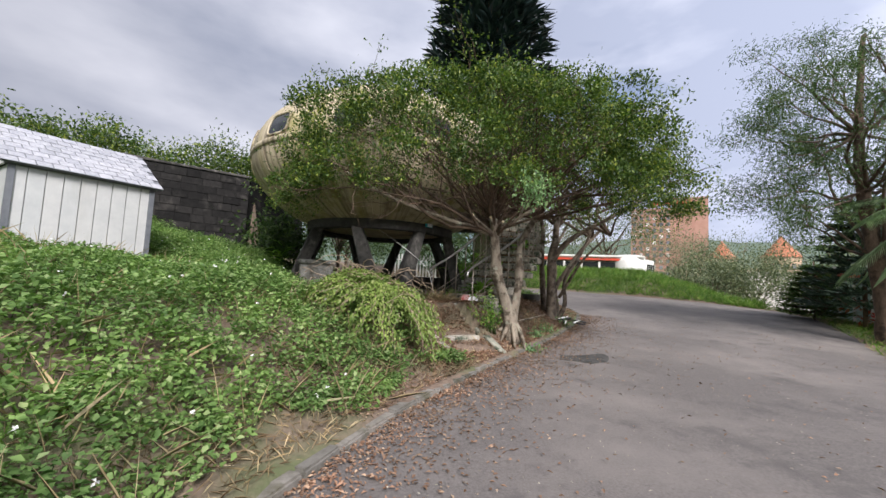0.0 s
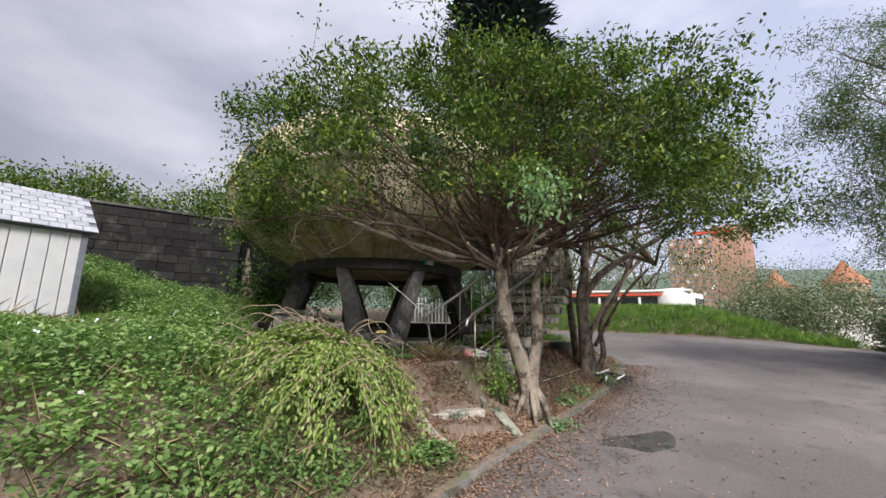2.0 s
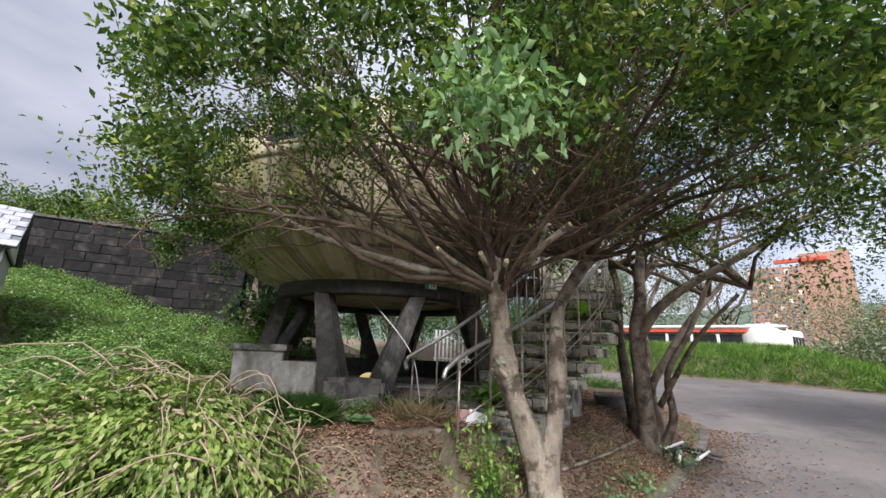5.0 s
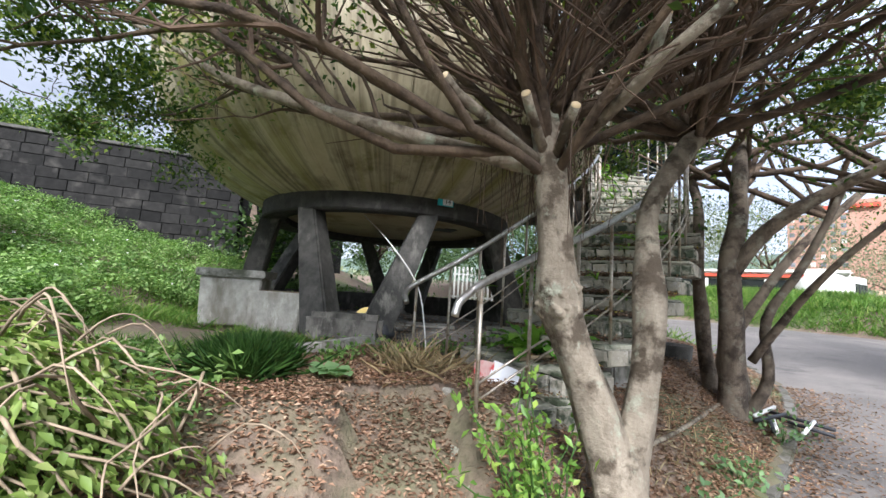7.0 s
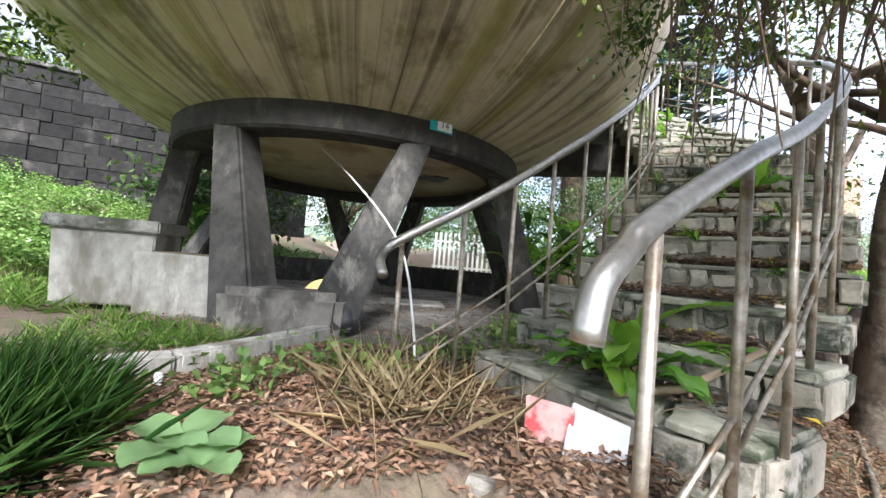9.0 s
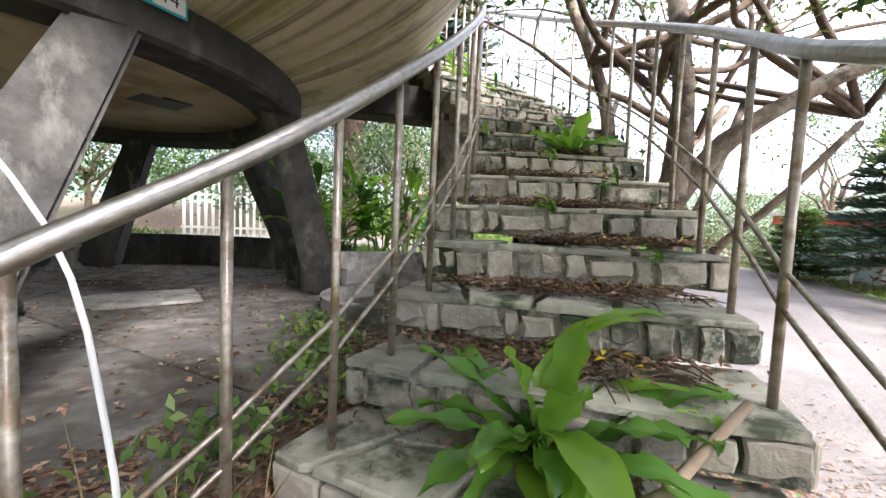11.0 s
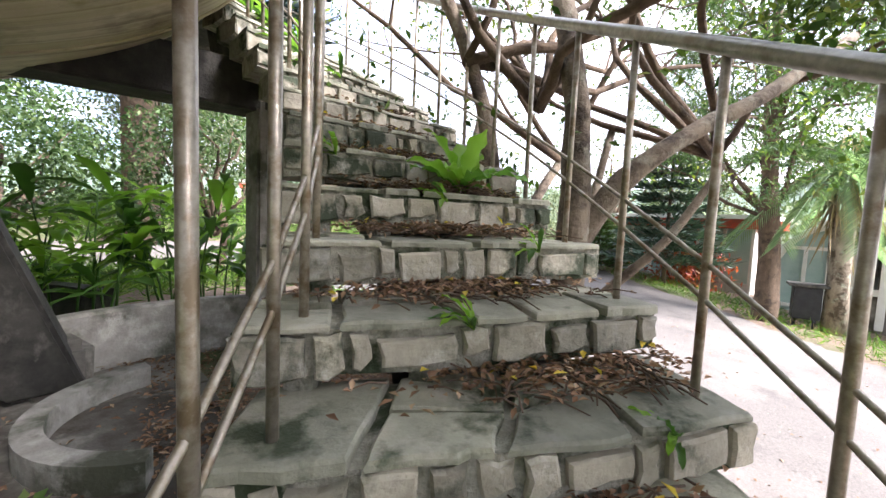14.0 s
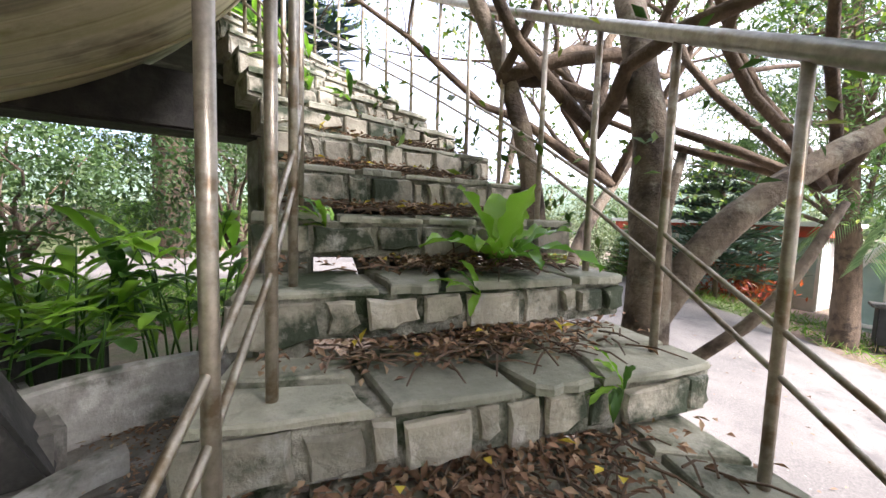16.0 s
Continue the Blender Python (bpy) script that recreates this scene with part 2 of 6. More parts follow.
M_FEATHER = leaf_mat("feathery_leaf", (0.045, 0.085, 0.035), (0.1, 0.16, 0.065), (0.15, 0.2, 0.085))
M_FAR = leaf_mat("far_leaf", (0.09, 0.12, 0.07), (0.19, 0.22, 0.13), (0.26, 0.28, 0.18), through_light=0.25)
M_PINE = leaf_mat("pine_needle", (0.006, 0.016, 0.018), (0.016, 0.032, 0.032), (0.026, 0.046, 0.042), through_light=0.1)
M_PALM = leaf_mat("palm_leaflet", (0.16, 0.24, 0.14), (0.26, 0.36, 0.22), (0.34, 0.42, 0.28), through_light=0.4)
M_PINE_YOUNG = leaf_mat("young_pine_needle", (0.03, 0.055, 0.045), (0.07, 0.11, 0.085), (0.1, 0.14, 0.11), through_light=0.2)
M_GRASS = leaf_mat("grass_blade", (0.07, 0.16, 0.025), (0.17, 0.29, 0.06), (0.3, 0.34, 0.12))
M_TUFT = leaf_mat("dark_grass_blade", (0.03, 0.085, 0.02), (0.07, 0.15, 0.035), (0.12, 0.2, 0.05))
M_DRYGRASS = leaf_mat("dry_grass_blade", (0.3, 0.22, 0.12), (0.46, 0.36, 0.22), (0.55, 0.46, 0.3), through_light=0.15)
M_THATCH = leaf_mat("dead_thatch", (0.13, 0.09, 0.055), (0.25, 0.18, 0.11), (0.34, 0.27, 0.17), rough=0.85, through_light=0.1)
M_FERN = leaf_mat("fern_frond", (0.12, 0.25, 0.03), (0.24, 0.42, 0.06), (0.42, 0.58, 0.1), rough=0.28, through_light=0.4)
M_FERN_DEEP = leaf_mat("deep_fern_frond", (0.06, 0.16, 0.025), (0.12, 0.26, 0.045), (0.2, 0.34, 0.06), rough=0.25, through_light=0.3)
M_DEAD = leaf_mat("fallen_leaf", (0.13, 0.07, 0.045), (0.31, 0.185, 0.125), (0.46, 0.33, 0.24), rough=0.8, through_light=0.1)
M_PALEBIT = leaf_mat("pale_bit", (0.22, 0.19, 0.15), (0.42, 0.38, 0.32), (0.5, 0.46, 0.4), rough=0.9, through_light=0.05)
M_YELLOW = leaf_mat("yellow_leaf", (0.6, 0.42, 0.04), (0.75, 0.6, 0.1), rough=0.6, through_light=0.2)
M_RED_LEAF = leaf_mat("red_leaf", (0.3, 0.04, 0.03), (0.45, 0.1, 0.05), (0.3, 0.2, 0.06))
M_WHITE = surface("white_paint", (0.66, 0.65, 0.6), (0.78, 0.77, 0.73), 4, 0.6, 0.06, 60, stain=(0.5, 0.48, 0.42), stain_scale=1.2, stain_at=(0.55, 0.75), stain_stretch=(1, 1, 0.25), vary=0.04)
M_SHED = surface("grey_siding_paint", (0.42, 0.43, 0.43), (0.5, 0.51, 0.5), 4, 0.65, 0.06, 60, stain=(0.34, 0.34, 0.31), stain_scale=1.4, stain_at=(0.52, 0.75), stain_stretch=(1, 1, 0.2), vary=0.03)
M_TRIM = surface("slate_blue_trim", (0.1, 0.11, 0.125), (0.16, 0.17, 0.185), 8, 0.6, 0.05, vary=0.05)
M_SHINGLE = surface("grey_shingle", (0.26, 0.27, 0.3), (0.42, 0.43, 0.46), 12, 0.85, 0.4, 60, vary=0.13)
M_RED = surface("red_paint", (0.5, 0.06, 0.035), (0.62, 0.1, 0.05), 5, 0.5, 0.05, stain=(0.35, 0.08, 0.05), stain_scale=2, vary=0.05)
M_DARKGLASS = surface("dark_glass", (0.012, 0.014, 0.014), (0.03, 0.034, 0.034), 2, 0.12, 0.0, vary=0.1, spec=0.6)
M_TEALGLASS = surface("frosted_pane", (0.3, 0.42, 0.4), (0.42, 0.54, 0.51), 2, 0.25, 0.0, vary=0.1)
M_CURTAIN = surface("curtain", (0.5, 0.47, 0.4), (0.66, 0.62, 0.54), 8, 0.9, 0.1, stretch=(6, 6, 0.3), vary=0.1)
M_GREYWALL = surface("greyed_panel", (0.4, 0.385, 0.35), (0.58, 0.56, 0.52), 3, 0.75, 0.1, stain=(0.14, 0.13, 0.115), stain_scale=1.3, stain_stretch=(1, 1, 0.3), vary=0.05)
M_TOWER = surface("pink_tile_facade", (0.38, 0.21, 0.155), (0.45, 0.27, 0.205), 0.4, 0.8, 0, vary=0.03)
M_TOWER_DARK = surface("facade_glass", (0.1, 0.11, 0.13), (0.25, 0.27, 0.3), 0.3, 0.3, 0, vary=0.3)
M_TILE = surface("terracotta_roof", (0.36, 0.13, 0.07), (0.45, 0.18, 0.1), 1, 0.8, 0, vary=0.05)
M_SAND = surface("sand_render", (0.45, 0.32, 0.22), (0.55, 0.4, 0.28), 0.5, 0.85, 0, vary=0.03)
M_HILL = surface("wooded_hill", (0.075, 0.115, 0.085), (0.13, 0.17, 0.12), 0.05, 0.95, 0, vary=0)
M_PAPER = surface("pale_paper", (0.7, 0.7, 0.74), (0.82, 0.82, 0.85), 5, 0.7, 0.05, vary=0.03)
M_PAPER_RED = surface("printed_paper", (0.75, 0.4, 0.38), (0.8, 0.62, 0.58), 9, 0.7, 0.05, stain=(0.7, 0.12, 0.12), stain_scale=8, vary=0.03)
M_TEAL = surface("teal_enamel", (0.02, 0.36, 0.4), (0.03, 0.42, 0.46), 4, 0.4, 0, vary=0)
M_PLASTIC_W = surface("white_plastic", (0.7, 0.7, 0.68), (0.78, 0.78, 0.76), 6, 0.5, 0, vary=0.05)
M_BLACK = surface("black_plastic", (0.012, 0.013, 0.016), (0.035, 0.036, 0.04), 6, 0.5, 0.1, vary=0.1)
M_YELLOW_P = surface("yellow_plastic", (0.55, 0.42, 0.1), (0.65, 0.5, 0.15), 5, 0.5, 0, vary=0)
M_CUTWOOD = surface("cut_wood", (0.5, 0.38, 0.22), (0.62, 0.5, 0.32), 12, 0.8, 0.1, vary=0.05)

# ---------------------------------------------------------------- builders
def thing(name, label, category, loc=(0, 0, 0), group="", kind=""):
    ob = new(name); ob.location = loc; ob.empty_display_size = 0.1
    return tagged(ob, label, category, group, kind)


def link_mesh(name, me, mat, parent=None, label="", smooth=False):
    me.materials.append(mat)
    if smooth:
        me.polygons.foreach_set("use_smooth", [True] * len(me.polygons))
    ob = new(name, me)
    if parent is not None:
        ob.parent = parent
        if parent.data is None:
            ob.matrix_parent_inverse = Matrix.Translation(-parent.location)
    if label:
        ob["label"] = label
    return ob


def part(name, bm, mat, parent=None, label="", smooth=False):
    me = bpy.data.meshes.new(name)
    bmesh.ops.recalc_face_normals(bm, faces=bm.faces)
    bm.to_mesh(me); bm.free()
    return link_mesh(name, me, mat, parent, label, smooth)


def raw(name, verts, faces, mat, parent=None, label="", smooth=False):
    me = bpy.data.meshes.new(name)
    me.from_pydata([tuple(v) for v in verts], [], faces)
    me.update()
    return link_mesh(name, me, mat, parent, label, smooth)


def box_bm(cx, cy, cz, sx, sy, sz, rz=0.0, bevel=0.0, taper=1.0):
    bm = bmesh.new()
    bmesh.ops.create_cube(bm, size=1)
    for v in bm.verts:
        k = taper if v.co.z < 0 else 1.0
        v.co = Vector((v.co.x * sx * k, v.co.y * sy * k, v.co.z * sz))
    if bevel:
        bmesh.ops.bevel(bm, geom=bm.edges[:], offset=bevel, segments=2, affect="EDGES")
    bmesh.ops.transform(bm, matrix=pose(cx, cy, cz, 0, 0, rz), verts=bm.verts)
    return bm


def add_box(bm, c, s, rz=0.0):
    r = bmesh.ops.create_cube(bm, size=1)
    bmesh.ops.transform(bm, matrix=pose(*c, 0, 0, rz) @ Matrix.Diagonal((*s, 1)), verts=r["verts"])


def tube_data(pts, radii, sides=7, verts=None, faces=None, wob=0.0):
    """A tapered tube along pts; appends to verts and faces."""
    verts = [] if verts is None else verts
    faces = [] if faces is None else faces
    pts = [Vector(p) for p in pts]
    base = len(verts)
    ref = Vector((0.31, 0.87, 0.38))
    for i, p in enumerate(pts):
        d = (pts[min(i + 1, len(pts) - 1)] - pts[max(i - 1, 0)])
        d = d.normalized() if d.length > 1e-6 else Vector((0, 0, 1))
        u = d.cross(ref)
        u = u.normalized() if u.length > 1e-3 else d.orthogonal().normalized()
        w = d.cross(u)
        for k in range(sides):
            a = 2 * math.pi * k / sides
            rr = radii[i] * (1 + wob * noise.noise((p.x * 3 + k * 1.7, p.y * 3, p.z * 2.2)))
            verts.append(p + (u * math.cos(a) + w * math.sin(a)) * rr)
    for i in range(len(pts) - 1):
        for k in range(sides):
            a, b = base + i * sides + k, base + i * sides + (k + 1) % sides
            faces.append((a, b, b + sides, a + sides))
    faces.append(tuple(base + k for k in reversed(range(sides))))
    faces.append(tuple(base + (len(pts) - 1) * sides + k for k in range(sides)))
    return verts, faces


def tube(name, pts, radii, mat, parent=None, label="", sides=10, wob=0.0):
    if not hasattr(radii, "__len__"):
        radii = [radii] * len(pts)
    v, f = tube_data(pts, radii, sides, wob=wob)
    return raw(name, v, f, mat, parent, label, True)


def smooth_path(pts, n=6):
    """Catmull-Rom through pts."""
    p = [Vector(q) for q in pts]
    p = [2 * p[0] - p[1]] + p + [2 * p[-1] - p[-2]]
    out = []
    for i in range(1, len(p) - 2):
        for k in range(n):
            t = k / n
            out.append(0.5 * (2 * p[i] + (p[i + 1] - p[i - 1]) * t + (2 * p[i - 1] - 5 * p[i] + 4 * p[i + 1] - p[i + 2]) * t * t
                              + (3 * p[i] - p[i - 1] - 3 * p[i + 1] + p[i + 2]) * t ** 3))
    out.append(p[-2])
    return out


def lathe(name, profile, centre, mat, parent=None, label="", seg=96, a0=0.0, a1=360.0, smooth=True, closed=False):
    verts, faces = [], []
    full = abs(a1 - a0 - 360) < 1e-6
    n = seg if full else seg + 1
    for k in range(n):
        a = radians(a0 + (a1 - a0) * k / seg)
        for r, z in profile:
            verts.append((centre[0] + r * math.cos(a), centre[1] + r * math.sin(a), z))
    m = len(profile)
    for k in range(seg):
        k2 = (k + 1) % n
        for j in range(m if closed else m - 1):
            j2 = (j + 1) % m
            faces.append((k * m + j, k2 * m + j, k2 * m + j2, k * m + j2))
    if closed and not full:
        faces.append(tuple(range(m))); faces.append(tuple(reversed(range((n - 1) * m, n * m))))
    return raw(name, verts, faces, mat, parent, label, smooth)


def prism(poly, up, thick, bevel=0.01, inset=0.0):
    """A stone: polygon (3D, in order) raised along up, with a narrower, uneven top."""
    poly = [Vector(p) for p in poly]; up = Vector(up).normalized()
    c = sum(poly, Vector()) / len(poly)
    ring = lambda k, h: [p + (c - p).normalized() * min(k, (c - p).length * 0.4) + up * h for p in poly]
    n = len(poly)
    v = ring(inset, 0) + ring(inset, thick - bevel) + [q + up * random.uniform(-0.003, 0.003) for q in ring(inset + bevel, thick)]
    f = []
    for j in (0, 1):
        for i in range(n):
            f.append((j * n + i, j * n + (i + 1) % n, (j + 1) * n + (i + 1) % n, (j + 1) * n + i))
    f.append(tuple(2 * n + i for i in range(n))); f.append(tuple(reversed(range(n))))
    return v, f


RNG = np.random.default_rng(7)


def unit(a):
    return a / np.maximum(np.linalg.norm(a, axis=1, keepdims=True), 1e-9)


def leaf_mesh(name, P, D, L, W, mat, parent=None, label="", fold=0.15, droop=0.0, roll=1.0):
    """Many folded leaves in one mesh: bases P, directions D, lengths L and widths W."""
    P, D = np.asarray(P, float), unit(np.asarray(D, float))
    n = len(P)
    L = np.broadcast_to(np.asarray(L, float), (n,))[:, None]
    W = np.broadcast_to(np.asarray(W, float), (n,))[:, None]
    U = np.array([[0, 0, 1.0]]) + RNG.normal(0, 0.55 * roll, (n, 3))
    S = unit(np.cross(D, U)); N = np.cross(S, D)
    mid = P + D * L * 0.5 - np.array([[0, 0, 1.0]]) * L * droop * 0.3 + N * np.minimum(L * 0.04, W * 0.25)
    tip = P + D * L - np.array([[0, 0, 1.0]]) * L * droop
    V = np.stack([P, mid + S * W / 2 + N * W * fold, tip, mid - S * W / 2 + N * W * fold], 1).reshape(-1, 3)
    idx = np.arange(n)[:, None] * 4
    F = np.stack([idx + [0, 1, 2], idx + [0, 2, 3]], 1).reshape(-1)
    me = bpy.data.meshes.new(name)
    me.vertices.add(4 * n); me.vertices.foreach_set("co", V.astype(np.float32).ravel())
    me.loops.add(6 * n); me.loops.foreach_set("vertex_index", F.astype(np.int32))
    me.polygons.add(2 * n)
    me.polygons.foreach_set("loop_start", np.arange(0, 6 * n, 3, dtype=np.int32))
    me.update(calc_edges=True); me.validate()
    return link_mesh(name, me, mat, parent, label)


def rand_dirs(n, up=0.0, spread=1.0):
    d = RNG.normal(0, 1, (n, 3)) * [spread, spread, 1]
    d[:, 2] += up
    return unit(d)


def sdist(px, py, line):
    """Signed distance to a polyline (left of its direction is positive) and the run along it."""
    px, py = np.asarray(px, float), np.asarray(py, float)
    best = np.full(px.shape, 1e9); sign = np.ones(px.shape)
    for (ax, ay), (bx, by) in zip(line[:-1], line[1:]):
        dx, dy = bx - ax, by - ay
        t = np.clip(((px - ax) * dx + (py - ay) * dy) / (dx * dx + dy * dy), 0, 1)
        ex, ey = px - ax - t * dx, py - ay - t * dy
        d = np.hypot(ex, ey); c = dx * ey - dy * ex
        upd = d < best - 1e-9
        best = np.where(upd, d, best); sign = np.where(upd, np.where(c >= 0, 1.0, -1.0), sign)
    return best * sign


KERB = [(-5, -40), (-2.2, -10), (-0.75, 1.0), (0.14, 4.26), (0.59, 5.65), (1.4, 7.4), (2.1, 8.8), (3.05, 10.3), (4.1, 12.0), (5.0, 13.7),
        (5.75, 15.6), (6.0, 18.0), (5.2, 20.5), (3.0, 22.6), (-1, 24), (-8, 25), (-40, 28)]
OUTER = [(4.5, -40), (6.0, -10), (7.6, 3), (9.4, 8), (11.6, 11.4), (14, 14.6), (16.3, 18.0), (17.2, 21), (15.8, 24), (12.8, 26.3), (9, 27.8), (3, 29), (-8, 30), (-40, 33)]
UFO = (-1.33, 14.81)
WALL_END, WALL_DIR, WALL_N = (-7.0, 16.4), (0.768, 0.64), (-0.64, 0.768)


def smooth01(t):
    t = np.clip(t, 0, 1)
    return t * t * (3 - 2 * t)


def height(x, y):
    x, y = np.asarray(x, float), np.asarray(y, float)
    zr = 0.055 * np.clip(y - 9, 0, 19)
    dk, do = sdist(x, y, KERB), -sdist(x, y, OUTER)
    flat = smooth01((np.hypot(x - UFO[0], y - UFO[1]) - 3.0) / 1.6)
    top = 0.95 + flat * (np.clip(-x - 1.5, 0, None) * 0.15 + np.clip(-x - 5.5, 0, 6) * 0.18) - 0.03 * np.clip(6 - y, 0, 12)
    run = 2.7 - 1.25 * smooth01((y - 9.0) / 1.0)
    lot = zr + 0.08 + (top - zr - 0.08) * smooth01(dk / run)
    pt = ((x - 1.85) * -0.8 + (y - 8.85) * 1.4) / 2.6
    pd = np.abs((x - 1.85) * 1.4 + (y - 8.85) * 0.8) / 1.612
    stepz = np.where(pt < 0.3, 0.1, np.where(pt < 0.58, 0.3, 0.4 + (pt - 0.58) * 0.85))
    lot = np.where((pd < 0.42) & (pt > 0) & (pt < 1.15), np.minimum(lot, stepz), lot)
    s = (x - WALL_END[0]) * WALL_N[0] + (y - WALL_END[1]) * WALL_N[1]
    u = (x - WALL_END[0]) * WALL_DIR[0] + (y - WALL_END[1]) * WALL_DIR[1]
    lot = np.where((s > 0.55) & (u < 0.4), 4.9, lot)
    out = zr + 0.02 + 0.75 * smooth01((y - 22) / 8) * smooth01(do / 4.0) - 0.12 * smooth01(do / 3) * (y < 20)
    out = out + 0.65 * smooth01((17.0 - x) / 2.5) * smooth01((y - 22) / 4) * smooth01(do / 1.6) - 2.6 * smooth01((x - 17.2) / 2.5) * smooth01((y - 19) / 4) * smooth01(do / 5)
    return np.where(dk > 0, lot, np.where(do > 0, out, zr))


def hz(x, y):
    return float(height(x, y))


# ---------------------------------------------------------------- ground, road, kerb
xs = np.concatenate([[-1600, -600, -200, -80, -45, -28], np.arange(-18, -1.6, 0.36), np.arange(-1.5, 5.0, 0.12), np.arange(5.1, 22, 0.36), [24, 28, 34, 45, 80, 200, 600, 1600]])
ys = np.concatenate([[-1600, -600, -200, -60, -30, -16, -9], np.arange(-5, 6.4, 0.36), np.arange(6.5, 12.6, 0.12), np.arange(12.7, 32, 0.36), [34, 38, 45, 60, 100, 250, 700, 1600]])
X, Y = np.meshgrid(xs, ys)
Z = height(X, Y) + np.where(sdist(X, Y, KERB) > 0.3, 0.03, 0.0) * np.sin(X * 3.1 + np.sin(Y * 2.3)) * np.cos(Y * 2.7)
Z = np.where((sdist(X, Y, KERB) < 0.0) & (sdist(X, Y, OUTER) > 0.0), Z - 0.05, Z)
gi = np.arange(len(xs) * len(ys)).reshape(len(ys), len(xs))
gf = np.stack([gi[:-1, :-1], gi[:-1, 1:], gi[1:, 1:], gi[1:, :-1]], -1).reshape(-1, 4)
ground = raw("ground", np.stack([X, Y, Z], -1).reshape(-1, 3), [tuple(int(i) for i in q) for q in gf], M_SOIL, smooth=True)
tagged(ground, "brown soil with moss and leaf litter", "ground", kind="structure")


def resample(line, n):
    p = np.array([tuple(v)[:2] for v in smooth_path([(a, b, 0) for a, b in line], 8)])
    s = np.concatenate([[0], np.cumsum(np.hypot(*np.diff(p, axis=0).T))])
    q = np.linspace(0, s[-1], n)
    return np.stack([np.interp(q, s, p[:, 0]), np.interp(q, s, p[:, 1])], 1)


NR, NC = 160, 12
KS, OS = resample(KERB, NR), resample(OUTER, NR)
rv, rf = [], []
for i in range(NR):
    for j in range(NC + 1):
        q = KS[i] + (OS[i] - KS[i]) * (j / NC) * 1.02
        zr = 0.055 * min(max(q[1] - 9, 0), 19)
        rv.append((q[0], q[1], zr + 0.035 * math.sin(math.pi * j / NC) + 0.012 * noise.noise((q[0] * 0.6, q[1] * 0.6, 0))))
for i in range(NR - 1):
    for j in range(NC):
        a = i * (NC + 1) + j
        rf.append((a, a + 1, a + NC + 2, a + NC + 1))
tagged(raw("road", rv, rf, M_ASPHALT, smooth=True), "worn grey-brown asphalt lane with scattered leaves", "road", kind="structure")

# ---------------------------------------------------------------- saucer house
saucer = thing("saucer_house", "stained cream fibreglass saucer house on dark concrete V-shaped legs", "house", (*UFO, 0.95))
EQ_Z, R_EQ, B_LOW, B_UP = 4.87, 4.2, 2.2, 2.55
low = [(R_EQ * math.cos(t), EQ_Z - B_LOW * math.sin(t)) for t in np.linspace(0.03, 0.955, 18)]
upp = [(R_EQ * math.cos(t), EQ_Z + B_UP * math.sin(t)) for t in np.linspace(0.03, 1.565, 26)]
lower_shell = lathe("lower_shell", low, UFO, M_SHELL, saucer, "cream lower shell with brown and mossy streaks", 120)
lathe("upper_shell", upp, UFO, M_SHELL, saucer, "", 120)
lathe("belt", [(R_EQ - 0.05, EQ_Z - 0.09), (R_EQ + 0.035, EQ_Z - 0.07), (R_EQ + 0.045, EQ_Z), (R_EQ + 0.035, EQ_Z + 0.07), (R_EQ - 0.05, EQ_Z + 0.09)], UFO, M_SHELL, saucer, "", 120)
lathe("underside", [(0.02, 2.93), (1.2, 2.93), (1.22, 2.945), (2.2, 2.95), (2.36, 3.15)], UFO, M_SHELL_UNDER, saucer, "cream underside panel", 72)
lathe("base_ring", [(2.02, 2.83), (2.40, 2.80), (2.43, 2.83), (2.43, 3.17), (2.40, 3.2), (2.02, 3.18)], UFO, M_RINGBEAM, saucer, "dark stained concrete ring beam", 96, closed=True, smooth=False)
for k in range(16):
    a = radians(k * 22.5 + 5)
    rib = [Vector((UFO[0] + r * 1.003 * math.cos(a), UFO[1] + r * 1.003 * math.sin(a), z)) for r, z in low]
    tube("seam", rib, 0.012, M_SHELL, lower_shell, sides=5)
# flat black panel paints the dark inside of the open hatch; no hole
hatch = part("hatch", box_bm(-0.2, 15.0, 2.942, 0.42, 0.38, 0.03, 38), M_BLACK, saucer, "black panel for the dark inside of an open square hatch")
for i in range(12):
    a = radians(-62 + 30 * i)
    o = Vector((math.cos(a), math.sin(a), 0)); tg = Vector((-math.sin(a), math.cos(a), 0))
    ring_c, verts, faces = [], [], []
    for k in range(28):
        t = 2 * math.pi * k / 28
        u, w = 0.42 * math.copysign(abs(math.cos(t)) ** 0.45, math.cos(t)), 0.3 * math.copysign(abs(math.sin(t)) ** 0.45, math.sin(t))
        z = EQ_Z + 0.42 + w
        zz = (z - EQ_Z) / B_UP
        r = R_EQ * math.sqrt(max(0.02, 1 - zz * zz)) - u * u * 0.13
        ring_c.append(Vector((*UFO, 0)) + o * (r + 0.02) + tg * u + Vector((0, 0, z)))
    win = tube("window", ring_c + ring_c[:2], 0.035, M_SHELL, saucer, "rounded window with a dark pane", sides=6)
    c = sum(ring_c, Vector()) / len(ring_c) + o * 0.03
    raw("pane", [c] + ring_c, [(0, 1 + k, 1 + (k + 1) % 28) for k in range(28)], M_DARKGLASS, win)


